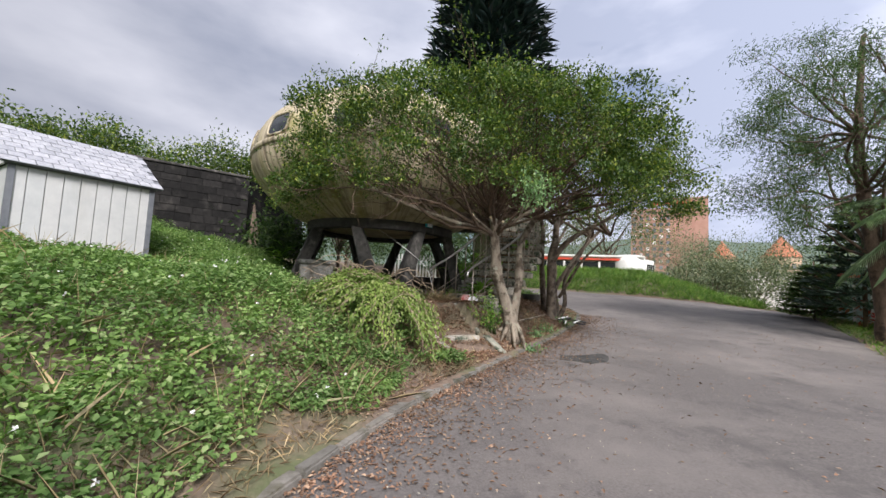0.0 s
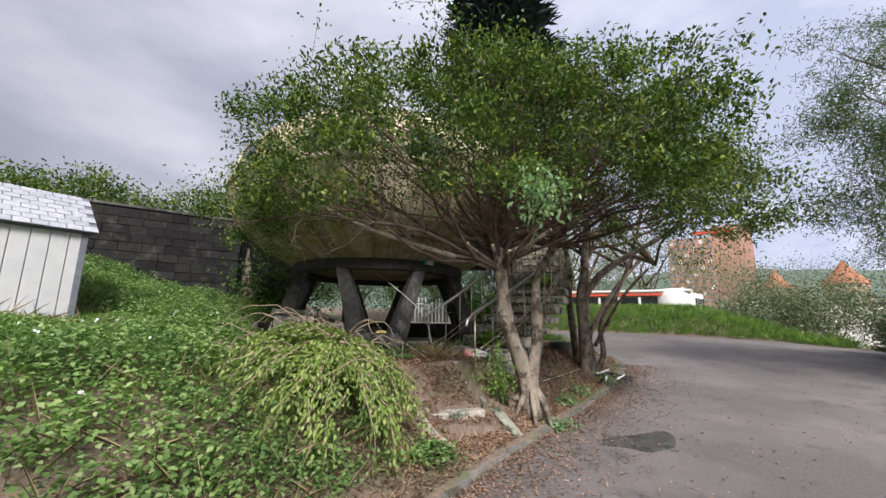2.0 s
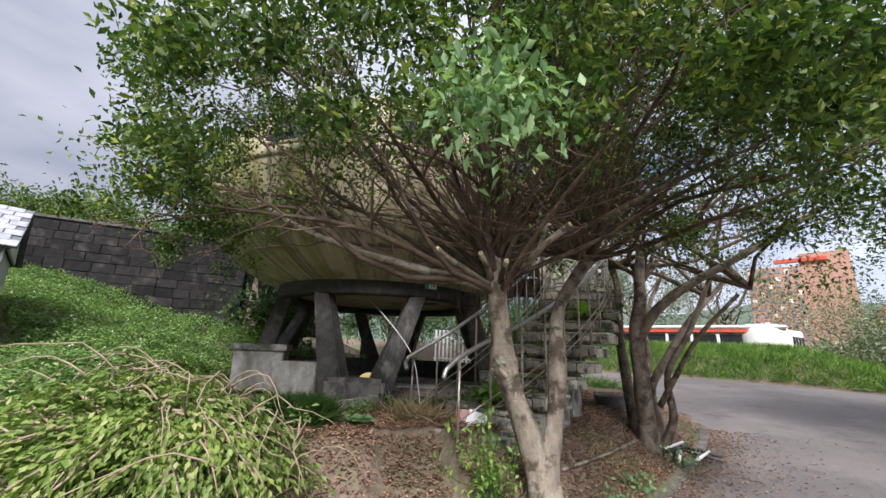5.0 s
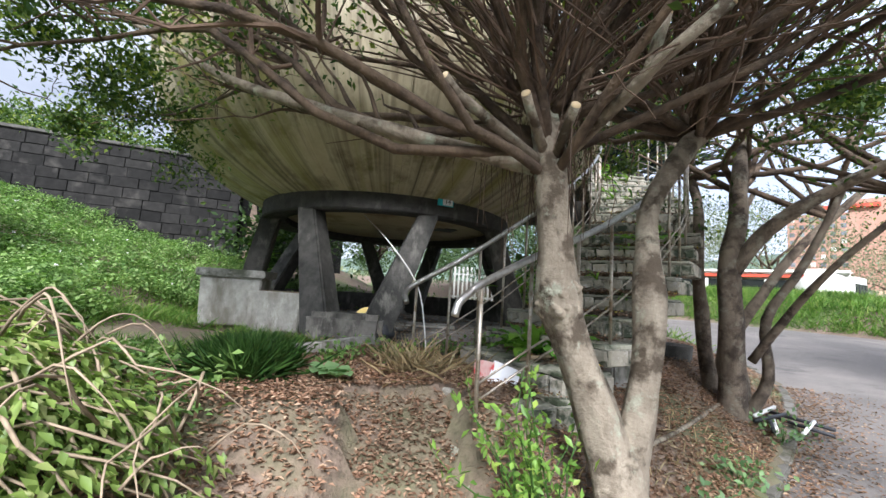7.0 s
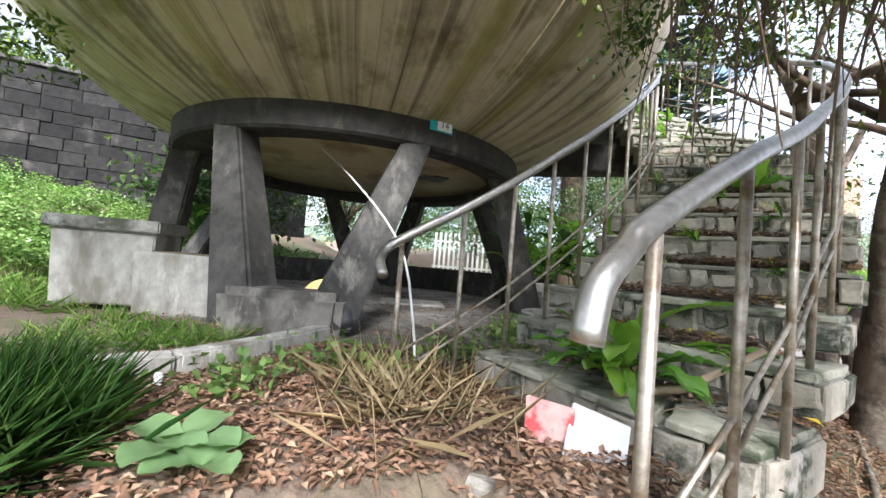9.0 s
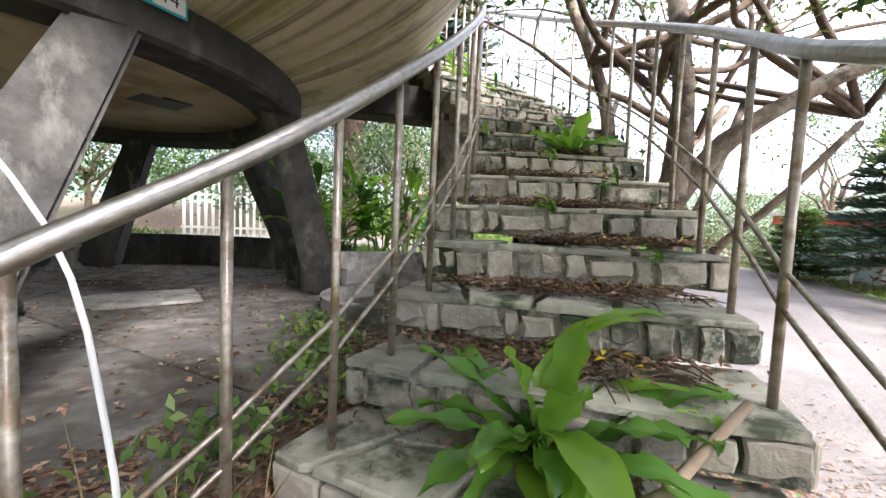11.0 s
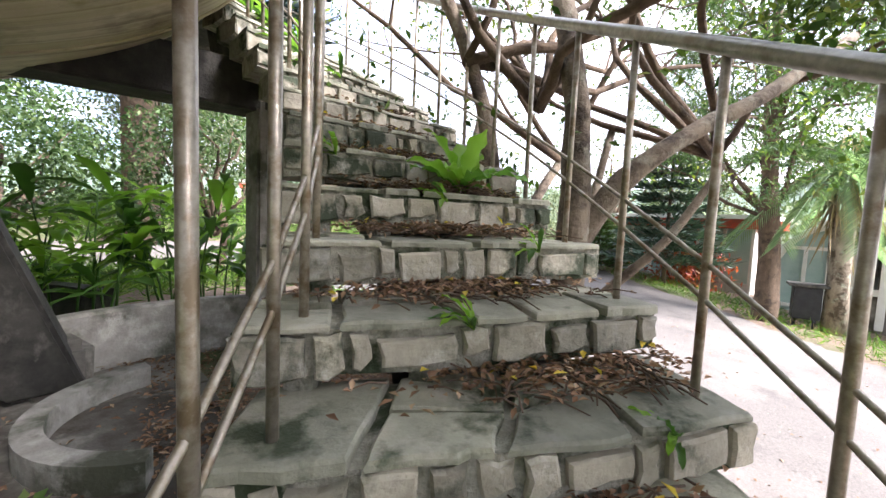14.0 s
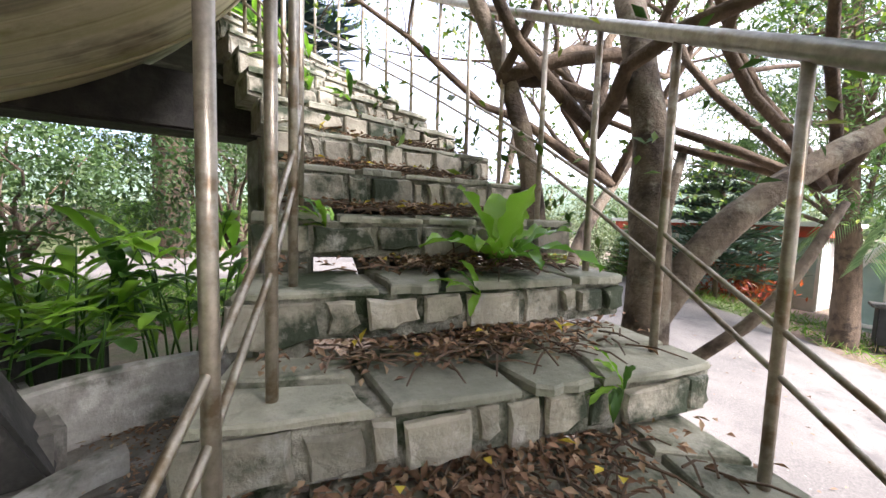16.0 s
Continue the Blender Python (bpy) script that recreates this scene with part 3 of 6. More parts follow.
def leg(p0, p1, w0, w1, d0, d1, parent):
    """A slanted concrete leg of rectangular section from foot p0 to ring p1."""
    p0, p1 = Vector(p0), Vector(p1)
    mid = (p0 + p1) / 2
    o = Vector((mid.x - UFO[0], mid.y - UFO[1], 0)).normalized()
    t = o.cross(Vector((0, 0, 1)))
    bm = bmesh.new()
    vs = []
    for p, w, d in ((p0, w0, d0), (p1, w1, d1)):
        for su, sd in ((-1, -1), (1, -1), (1, 1), (-1, 1)):
            vs.append(bm.verts.new(p + t * su * w / 2 + o * sd * d / 2))
    for q in ((0, 1, 2, 3), (7, 6, 5, 4), (0, 4, 5, 1), (1, 5, 6, 2), (2, 6, 7, 3), (3, 7, 4, 0)):
        bm.faces.new([vs[i] for i in q])
    bmesh.ops.bevel(bm, geom=bm.edges[:], offset=0.025, segments=2, affect="EDGES")
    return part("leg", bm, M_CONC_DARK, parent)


def polar(r, a, z=0.0):
    return Vector((UFO[0] + r * math.cos(radians(a)), UFO[1] + r * math.sin(radians(a)), z))


for i in range(4):
    a = -74 + 90 * i
    foot = polar(2.76, a)
    part("foot", box_bm(foot.x, foot.y, 1.03, 0.42, 1.02, 0.6, a, 0.07, 0.92), M_CONC_FOOT, saucer, "pale stained concrete foot")
    for s, ta in ((-1, a - 23.5), (1, a + 24.5)):
        leg(polar(2.76, a + s * 6.8, 1.02), polar(2.25, ta, 2.86), 0.44, 0.3, 0.4, 0.32, saucer)

number_plate = thing("number_plate", "small teal house number plate on the ring beam", "sign", polar(2.44, -45, 3.085))
pc, po, pt = polar(2.452, -45, 3.085), polar(1, -45) - polar(0, -45), polar(1, 45) - polar(0, 45)
def plate_box(name, du, dz, w, h, off, mat, label=""):
    bm = box_bm(0, 0, 0, 0.012, w, h)
    bmesh.ops.transform(bm, matrix=Matrix.Translation(pc + po * off + pt * du + Vector((0, 0, dz))) @ pose(0, 0, 0, 0, 0, -45), verts=bm.verts)
    return part(name, bm, mat, number_plate, label)
plate_box("plate", 0, 0, 0.27, 0.2, 0.0, M_TEAL)
plate_box("number_field", 0.035, -0.03, 0.17, 0.115, 0.006, M_PAPER, "white number field")
plate_box("lettering_bar", 0.0, 0.068, 0.2, 0.028, 0.008, M_PAPER)
fc = bpy.data.curves.new("digits", "FONT"); fc.body = "14"; fc.size = 0.1; fc.extrude = 0.001; fc.align_x = "CENTER"; fc.align_y = "CENTER"
fo = new("digits_source", fc)
dg = bpy.data.meshes.new_from_object(fo.evaluated_get(bpy.context.evaluated_depsgraph_get()))
bpy.data.objects.remove(fo)
dg.transform(Matrix.Translation(pc + po * 0.014 + pt * 0.035 + Vector((0, 0, -0.03))) @ pose(0, 0, 0, 90, 0, 45))
link_mesh("number", dg, M_BLACK, number_plate, "black number 14")

# floor under the house, curved kerbs and low walls
floor_pad = thing("floor_pad", "dirty concrete floor under the house", "floor", (*UFO, 0.95), kind="structure")
for k in range(24):
    r0, r1 = ((0.0, 1.5) if k < 8 else (1.52, 2.62 if 7 < k - 8 < 13 else 3.62))
    n = 8 if k < 8 else 16
    a0 = 360.0 / n * (k if k < 8 else k - 8)
    pts = [polar(r1, a0 + 360.0 / n * f - (0.3 if f else -0.3), 0.93) for f in (0, 0.25, 0.5, 0.75, 1)]
    pts += [polar(r0, a0 + 360.0 / n, 0.93), polar(r0, a0, 0.93)] if r0 else [polar(0.03, a0 + 180.0 / n, 0.93)]
    v, f = prism(pts, (0, 0, 1), 0.05 + random.uniform(-0.006, 0.006), 0.008)
    raw("slab", v, f, M_PAD, floor_pad)
front_kerb = thing("curved_kerb", "low curved concrete kerb before the house", "kerb", (-0.2, 11.2, 0.9), kind="structure")
for i, ((ax, ay), (bx, by)) in enumerate((((-0.62, 10.62), (-0.36, 10.95)), ((-0.36, 10.95), (-0.24, 11.5)), ((-0.24, 11.5), (-0.16, 12.1)))):
    L = math.hypot(bx - ax, by - ay)
    part("kerb_block", box_bm((ax + bx) / 2, (ay + by) / 2, 0.93, L, 0.13, 0.3, math.degrees(math.atan2(by - ay, bx - ax)), 0.015), M_CONC, front_kerb)
low_wall = thing("low_wall", "low curved concrete retaining wall with flaking grey render", "wall", (2.0, 15.3, 0.95), kind="structure")
lathe("render_wall", [(1.55, 0.9), (1.55, 1.43), (1.57, 1.45), (1.68, 1.45), (1.7, 1.43), (1.7, 0.9)], (2.25, 14.05), M_CONC_PATCHY, low_wall, "", 24, 55, 130, closed=True, smooth=False)
lathe("planter_rim", [(0.62, 0.9), (0.62, 1.12), (0.74, 1.12), (0.74, 0.9)], (2.05, 14.35), M_CONC_PATCHY, low_wall, "curved planter rim", 20, 100, 250, closed=True, smooth=False)
back_wall = thing("back_wall", "low dark concrete wall behind the house", "wall", (-1.3, 18.2, 0.95), kind="structure")
lathe("render_wall", [(3.3, 0.9), (3.3, 1.5), (3.45, 1.5), (3.45, 0.9)], UFO, M_CONC_DARK, back_wall, "", 40, 25, 195, closed=True, smooth=False)

# concrete boxes
def concrete_box(cx, cy, z0, z1, sx, sy, rz, lid):
    t = thing("concrete_planter", "pale concrete planter box" + (" with a thick lid slab" if lid else " with an open top"), "planter", (cx, cy, z0), "concrete planters")
    part("body", box_bm(cx, cy, (z0 + z1) / 2, sx, sy, z1 - z0, rz, 0.015, 0.94), M_CONC, t)
    if lid:
        part("lid", box_bm(cx, cy, z1 + 0.06, sx + 0.1, sy + 0.1, 0.12, rz, 0.015), M_CONC_PATCHY, t, "grey concrete lid slab")
    else:
        part("soil_fill", box_bm(cx, cy, z1 - 0.02, sx - 0.16, sy - 0.16, 0.06, rz), M_SOIL, t)
concrete_box(-2.63, 12.33, 1.0, 1.7, 0.86, 0.56, 25, True)
concrete_box(-1.86, 12.46, 0.85, 1.53, 0.88, 0.5, 5, False)

# ---------------------------------------------------------------- staircase round the house
stairs = thing("stone_staircase", "curved open staircase of rough grey-green stone slabs", "stairs", polar(4.65, -50, 0.6))
R_L, R_R = 4.03, 5.26


def step_ang(k):
    return -43.2 + 4.42 * k


def step_z(k):
    return 1.33 + 0.217 * k if k >= -1 else (0.92, 0.74)[-2 - k]


def lerp(a, b, t):
    return a + (b - a) * t


def rough_outline(poly, amount, rnd):
    """The polygon with its edges split and nudged, as broken stone."""
    poly = [Vector(p) for p in poly]; out = []
    c = sum(poly, Vector()) / len(poly)
    for p, q in zip(poly, poly[1:] + poly[:1]):
        out.append(p + (c - p) * rnd.uniform(0.0, 0.07))
        if (q - p).length > 0.07:
            m = p.lerp(q, rnd.uniform(0.35, 0.65))
            out.append(m + (c - m).normalized() * rnd.uniform(-amount * 0.4, amount))
    return out


def stone(poly, up, thick, mat, parent, bevel=0.012):
    v, f = prism(poly, up, thick, bevel)
    return raw("stone", v, f, mat, parent)


K_TOP = 14
for k in range(-3, K_TOP + 1):
    rnd = random.Random(100 + k)
    aR, z = step_ang(k), step_z(k)
    ri, ro = R_L - 0.1 - rnd.uniform(0, 0.05), R_R + 0.11 + rnd.uniform(-0.03, 0.05)
    fa, ba = -1.35, 4.3
    def sp(u, v, zz=0.0):
        """Plan of the step: u from the inner to the outer end, v from front to back."""
        r = lerp(ri, ro, u); a = aR - 2.4 * (1 - (r - R_L) / (R_R - R_L)) + lerp(fa, ba, v)
        return polar(r, a, zz)
    thick = 0.16 if k >= 0 else 0.4
    core_top, core_bot = z - 0.022, z - thick
    us = [0, 0.15, 0.33, 0.5, 0.68, 0.85, 1.0]
    outline = [(u, 0.02) for u in us] + [(1.0, 0.5)] + [(u, 1.0) for u in reversed(us)] + [(0.0, 0.5)]
    vt = [sp(u * 0.985 + 0.007, v, core_top) for u, v in outline]; vb = [sp(u * 0.985 + 0.007, v, core_bot + rnd.uniform(-0.012, 0.012)) for u, v in outline]
    n = len(vt)
    step = raw("step", vt + vb, [tuple(range(n)), tuple(reversed(range(n, 2 * n)))] + [(i, n + i, n + (i + 1) % n, (i + 1) % n) for i in range(n)], M_MORTAR, stairs, "mortared stone slab step")
    # flagstones on the tread
    cols = [0.0]
    while cols[-1] < 0.86:
        cols.append(cols[-1] + rnd.uniform(0.16, 0.3))
    cols[-1] = 1.0
    split = [lerp(0.3, 0.72, rnd.random()) for _ in cols]
    jit = [rnd.uniform(-0.065, 0.065) for _ in cols]; jit[0] = jit[-1] = 0
    for i in range(len(cols) - 1):
        a, b = cols[i], cols[i + 1]
        g = 0.008
        front = [(a + jit[i] + g, -0.03), ((a + b) / 2, -0.05 + rnd.uniform(-0.02, 0.02)), (b + jit[i + 1] - g, -0.03)]
        if rnd.random() < 0.7:
            m1, m2 = split[i], split[i + 1]
            st = [front + [(b - g, m2 - 0.03), (a + g, m1 - 0.03)], [(a + g, m1 + 0.02), (b - g, m2 + 0.02), (b - jit[i + 1] - g, 0.99), (a - jit[i] + g, 0.99)]]
        else:
            st = [front + [(b - g, 0.5), (b - jit[i + 1] - g, 0.99), (a - jit[i] + g, 0.99)]]
        for pl in st:
            stone(rough_outline([sp(min(max(u, 0), 1), v, core_top) for u, v in pl], 0.022, rnd), (0, 0, 1), 0.026 + rnd.uniform(-0.008, 0.012), M_STONE, step, 0.008)
    # facing stones along the front
    u = 0.0
    fh = 0.138 if k >= 0 else 0.2
    while u < 0.985:
        w = rnd.choice((rnd.uniform(0.045, 0.08), rnd.uniform(0.08, 0.13), rnd.uniform(0.12, 0.19)))
        u2 = min(1.0, u + w) if u + w < 0.94 else 1.0
        o = (sp((u + u2) / 2, -0.5) - sp((u + u2) / 2, 0.5)).normalized()
        zb = core_top - fh + rnd.uniform(-0.015, 0.035); zt = core_top - rnd.uniform(0.002, 0.026)
        g = 0.003
        e1, e2 = rnd.uniform(-0.03, 0.03), rnd.uniform(-0.03, 0.03)
        pl = [sp(u + g + abs(e1) * 0.45, 0.02, zb), sp((u + u2) / 2, 0.02, zb - rnd.uniform(0, 0.012)), sp(u2 - g, 0.02, zb + abs(e2)), sp(u2 - g - abs(e2) * 0.4, 0.02, zt), sp(u + g, 0.02, zt + e1 * 0.4)]
        stone(rough_outline(pl, 0.014, rnd), o, 0.016 + rnd.uniform(-0.006, 0.02), M_STONE_FACE, step, 0.01)
        u = u2
    # end stones on the outer side
    for v0, v1 in ((0.03, 0.5), (0.53, 0.98)):
        o = (sp(1, 0.5) - sp(0, 0.5)).normalized()
        stone([sp(0.993, v0, core_top - fh), sp(0.993, v1, core_top - fh), sp(0.993, v1, core_top - 0.01), sp(0.993, v0, core_top - 0.01)], o, 0.02, M_STONE_FACE, step)
    # packing stones between this slab and the one below
    if k >= 0:
        for uu in (0.12, 0.4 + rnd.uniform(-0.1, 0.1), 0.72):
            c = sp(uu, 0.22, 0)
            bm = box_bm(c.x, c.y, core_bot - 0.03, rnd.uniform(0.06, 0.1), 0.12, 0.1, aR + rnd.uniform(-20, 20), 0.012)
            part("packing_stone", bm, M_MORTAR, step)

# spine beam, pier and landing
spine = []
for k in range(1, K_TOP + 2):
    spine.append((step_ang(k) + 1.5, step_z(k) - 0.2))
vv, ff = [], []
for a, z in spine:
    for r, dz in ((4.35, 0), (4.95, 0), (4.9, -0.3), (4.4, -0.3)):
        vv.append(polar(r, a, z + dz - 0.02))
for i in range(len(spine) - 1):
    for j in range(4):
        ff.append((i * 4 + j, i * 4 + (j + 1) % 4, (i + 1) * 4 + (j + 1) % 4, (i + 1) * 4 + j))
ff += [(0, 1, 2, 3), tuple(reversed(range(len(vv) - 4, len(vv))))]
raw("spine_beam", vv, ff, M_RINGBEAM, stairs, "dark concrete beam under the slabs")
for a, w in ((-35.0, 0.7), (-27.0, 0.45)):
    c = polar(4.65, a); zt = 1.33 + 0.217 * (a + 43.2) / 4.42 - 0.24
    part("pier", box_bm(c.x, c.y, (zt + 0.3) / 2, w, 0.4, zt - 0.3, a, 0.02), M_CONC_PATCHY, stairs, "rough concrete pier")
LZ = step_z(15)
# the near-black colour puts the underside's darkness into landing and cross beam
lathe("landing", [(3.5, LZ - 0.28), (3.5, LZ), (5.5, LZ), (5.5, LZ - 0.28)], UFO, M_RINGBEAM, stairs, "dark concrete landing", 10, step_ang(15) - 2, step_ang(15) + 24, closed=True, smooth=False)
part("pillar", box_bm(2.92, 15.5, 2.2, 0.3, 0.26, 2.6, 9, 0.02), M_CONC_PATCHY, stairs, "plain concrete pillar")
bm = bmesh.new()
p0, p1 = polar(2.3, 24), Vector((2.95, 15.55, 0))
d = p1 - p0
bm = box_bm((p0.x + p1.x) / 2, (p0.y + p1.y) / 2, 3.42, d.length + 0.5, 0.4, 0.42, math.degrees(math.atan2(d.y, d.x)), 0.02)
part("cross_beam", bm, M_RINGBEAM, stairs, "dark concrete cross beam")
for i in range(7):
    a = step_ang(15) - 2 + i * 3.6
    stone([polar(3.46, a, LZ - 0.26), polar(3.46, a + 3.4, LZ - 0.26), polar(3.46, a + 3.4, LZ - 0.03), polar(3.46, a, LZ - 0.03)], polar(0, a) - polar(1, a), 0.05, M_STONE_FACE, stairs)


# ---------------------------------------------------------------- steel handrails
def handrail(name, r, lag, k0, tip, flare, label):
    """Tube rail on thin posts; the lowest posts flare outward by the given radii and degrees."""
    t = thing(name, label, "railing", polar(r, step_ang(k0), step_z(k0)), "stair railings")
    top = lambda k: 2.38 + 0.2135 * k
    rad = lambda k: r + flare.get(k, (0, 0))[0]
    ang_at = lambda k: step_ang(k) - lag + flare.get(k, (0, 0))[1]
    pts = [polar(rad(k), ang_at(k), top(k) + 0.028) for k in range(k0, K_TOP + 2)]
    tip = Vector(tip)
    back = (pts[0] - pts[1]).normalized()
    bend = pts[0] + back * 0.1
    start = [tip, tip.lerp(bend, 0.5) + Vector((back.x, back.y, 0)) * 0.03, bend + Vector((0, 0, -0.018))]
    tube("handrail", smooth_path(start + pts, 5), 0.027, M_STEEL, t, "thick steel tube handrail", 16)
    for k in range(k0, K_TOP + 2):
        a = ang_at(k)
        zb = step_z(min(k, 14)) - 0.01 if k > -3 else hz(*polar(rad(k), a)[:2]) - 0.05
        tube("post", [polar(rad(k), a, zb), polar(rad(k), a, top(k) + 0.012)], 0.0145, M_STEEL_POST, t, sides=10)
    for dz in (0.3, 0.41):
        tube("lower_rod", [polar(rad(k), ang_at(k), top(k) - 1.03 + dz) for k in range(k0, K_TOP + 2)], 0.0085, M_STEEL_POST, t, "thin steel rod", 7)
    return t


handrail("left_railing", R_L + 0.03, 2.4, -3, (0.685, 11.12, 1.565), {-3: (-0.03, -0.9), -2: (-0.02, -0.2)}, "curved steel stair railing with a hooked end, house side")
handrail("right_railing", R_R, 0.0, -3, (1.5, 9.93, 1.55), {-3: (0.31, -1.4), -2: (0.21, -1.4), -1: (0.11, -0.4), 0: (0.04, 0.2), 1: (0.03, 0.2), 2: (0.02, 0.1)}, "curved steel stair railing with a hooked end, road side")

# ---------------------------------------------------------------- stone path from the road
path_edge = thing("path_edging", "rough stone edging of a short stepped garden path", "edging", (1.4, 9.6, 0.2), kind="structure")


def edging(name, pts, w, h0, parent, seed, mat=None):
    rnd = random.Random(seed)
    for (ax, ay, az), (bx, by, bz) in zip(pts[:-1], pts[1:]):
        L = math.hypot(bx - ax, by - ay); nn = max(1, round(L / 0.3)); d = Vector((bx - ax, by - ay, 0)).normalized(); s = Vector((-d.y, d.x, 0))
        for i in range(nn):
            a, b = Vector((ax, ay, az)).lerp(Vector((bx, by, bz)), i / nn), Vector((ax, ay, az)).lerp(Vector((bx, by, bz)), (i + 1) / nn)
            w2 = w * rnd.uniform(0.85, 1.15); z0 = min(a.z, b.z) - h0
            v = []
            g = d * 0.008
            for p, gg in ((a, g), (b, -g)):
                for side in (-1, 1):
                    q = p + gg + s * side * w2 / 2
                    v += [Vector((q.x, q.y, z0)), Vector((q.x, q.y, p.z - 0.02)), Vector((q.x, q.y, p.z)) - s * side * 0.025]
            f = [(0, 1, 4, 3), (1, 2, 5, 4), (6, 9, 10, 7), (7, 10, 11, 8), (0, 6, 7, 1), (1, 7, 8, 2), (3, 4, 10, 9), (4, 5, 11, 10), (2, 8, 11, 5), (0, 3, 9, 6)]
            raw(name, v, f, mat or M_STONE_FACE, parent)


edging("edge_stone", [(2.26, 9.28, 0.14), (1.9, 9.8, 0.42), (1.45, 10.33, 0.7), (1.08, 10.62, 0.77)], 0.17, 0.32, path_edge, 3, M_STONE)
edging("edge_stone", [(1.5, 8.4, 0.14), (1.05, 8.75, 0.34), (0.75, 9.3, 0.5), (0.62, 9.85, 0.58)], 0.17, 0.32, path_edge, 4, M_STONE)
edging("edge_stone", [(0.62, 9.85, 0.56), (1.0, 9.98, 0.55), (1.45, 10.25, 0.55)], 0.2, 0.25, path_edge, 5)
edging("edge_stone", [(1.02, 9.2, 0.38), (1.75, 9.62, 0.38)], 0.2, 0.25, path_edge, 6)
edging("edge_stone", [(1.45, 10.33, 0.72), (1.75, 10.75, 0.72), (2.3, 10.9, 0.9)], 0.2, 0.4, path_edge, 7)
edging("edge_stone", [(1.06, 10.84, 0.93), (1.5, 10.68, 0.93), (1.9, 10.55, 0.9)], 0.24, 0.3, path_edge, 8)

kerb_line = thing("road_kerb", "low mossy concrete kerb along the lane", "kerb", (2.1, 8.8, 0.0), kind="structure")
kp = [p for p in resample(KERB, 700) if -2 < p[1] < 21 and p[0] > -2.5]
for a, b in zip(kp[::3][:-1], kp[::3][1:]):
    zr = 0.055 * max(a[1] - 9, 0)
    dd = b - a; L = float(np.hypot(*dd)); nrm = np.array([-dd[1], dd[0]]) / max(L, 1e-6)
    c = (a + b) / 2 + nrm * 0.06
    part("kerb_stone", box_bm(c[0], c[1], zr - 0.01 + random.uniform(-0.015, 0.015), L - 0.012, 0.15, 0.17, math.degrees(math.atan2(dd[1], dd[0])), 0.018), M_KERB, kerb_line)

# ---------------------------------------------------------------- black retaining wall
rwall = thing("retaining_wall", "tall blackened stone block retaining wall with a thin coping", "wall", (-9, 14.6, 2.4), kind="structure")
WD, WN = Vector((*WALL_DIR, 0)), Vector((*WALL_N, 0))
WE = Vector((*WALL_END, 0))
wc_mid = WE - WD * 7.0 + WN * 0.2
part("backing", box_bm(wc_mid.x, wc_mid.y, 3.3, 14.0, 0.34, 3.45, math.degrees(math.atan2(WD.y, WD.x)), 0), M_BLACKJOINT, rwall)
rt = WE + Vector((-0.25, 3.2, 0))
part("return_wall", box_bm(rt.x - 0.12, rt.y, 3.3, 0.34, 6.0, 3.45, 2, 0.02), M_BLACKSTONE, rwall)
cm = WE - WD * 7.0 + WN * 0.2
part("coping", box_bm(cm.x, cm.y, 5.07, 14.1, 0.46, 0.09, math.degrees(math.atan2(WD.y, WD.x)), 0.015), M_CONC_DARK, rwall, "thin grey coping")
rnd = random.Random(5)
zc = 2.0
row = 0
while zc < 4.98:
    hgt = 0.265 + rnd.uniform(-0.02, 0.03)
    u = 0.02 + (row % 2) * 0.25
    while u < 9.6:
        w = rnd.uniform(0.42, 0.68)
        base = WE - WD * u + WN * 0.03
        b2 = WE - WD * (u + w - 0.016) + WN * 0.03
        zt = min(zc + hgt - 0.013, 5.02)
        e = lambda: rnd.uniform(-0.012, 0.012)
        v, f = prism([base + Vector((0, 0, zc + e())), base + Vector((0, 0, zt + e())), b2 + Vector((0, 0, zt + e())), b2 + Vector((0, 0, zc + e()))], -WN, 0.022 + rnd.uniform(-0.01, 0.016), 0.01)
        raw("block", v, f, M_BLACKSTONE, rwall)
        u += w
    zc += hgt; row += 1

# ---------------------------------------------------------------- garden shed
shed = thing("garden_shed", "white boarded garden shed with slate-blue trim and a grey shingle roof", "shed", (-6.4, 9.3, 1.4))
SD = Vector((0.5, 0.866, 0)); SN = Vector((0.866, -0.5, 0))
SC = Vector((-5.32, 9.68, 0))
SL, SDEP, S_Z0, S_EAVE, S_RIDGE = 2.12, 2.3, 1.15, 3.08, 3.92
ang = math.degrees(math.atan2(SD.y, SD.x))
def shed_box(name, u, n, z, su, sn, sz, mat, parent, bevel=0.0, label=""):
    """Box by its middle, u back along the front from the near corner, n outward from the front."""
    c = SC - SD * u + SN * n
    return part(name, box_bm(c.x, c.y, z, su, sn, sz, ang, bevel), mat, parent, label)
walls = shed_box("wall", SL / 2, -SDEP / 2, (S_Z0 + S_EAVE) / 2, SL - 0.06, SDEP - 0.06, S_EAVE - S_Z0, M_SHED, shed)
for i in range(9):
    w = SL / 9
    shed_box("board", w * (i + 0.5), 0.0, (S_Z0 + S_EAVE) / 2, w - 0.012, 0.035, S_EAVE - S_Z0 - 0.05, M_SHED, shed, 0.004)
for u in (0.04, SL - 0.04):
    shed_box("corner_trim", u, 0.015, (S_Z0 + S_EAVE) / 2, 0.09, 0.06, S_EAVE - S_Z0, M_TRIM, shed, 0.004, "slate-blue corner board")
shed_box("eave_trim", SL / 2, 0.02, S_EAVE + 0.0, SL + 0.1, 0.05, 0.06, M_TRIM, shed, 0.004)
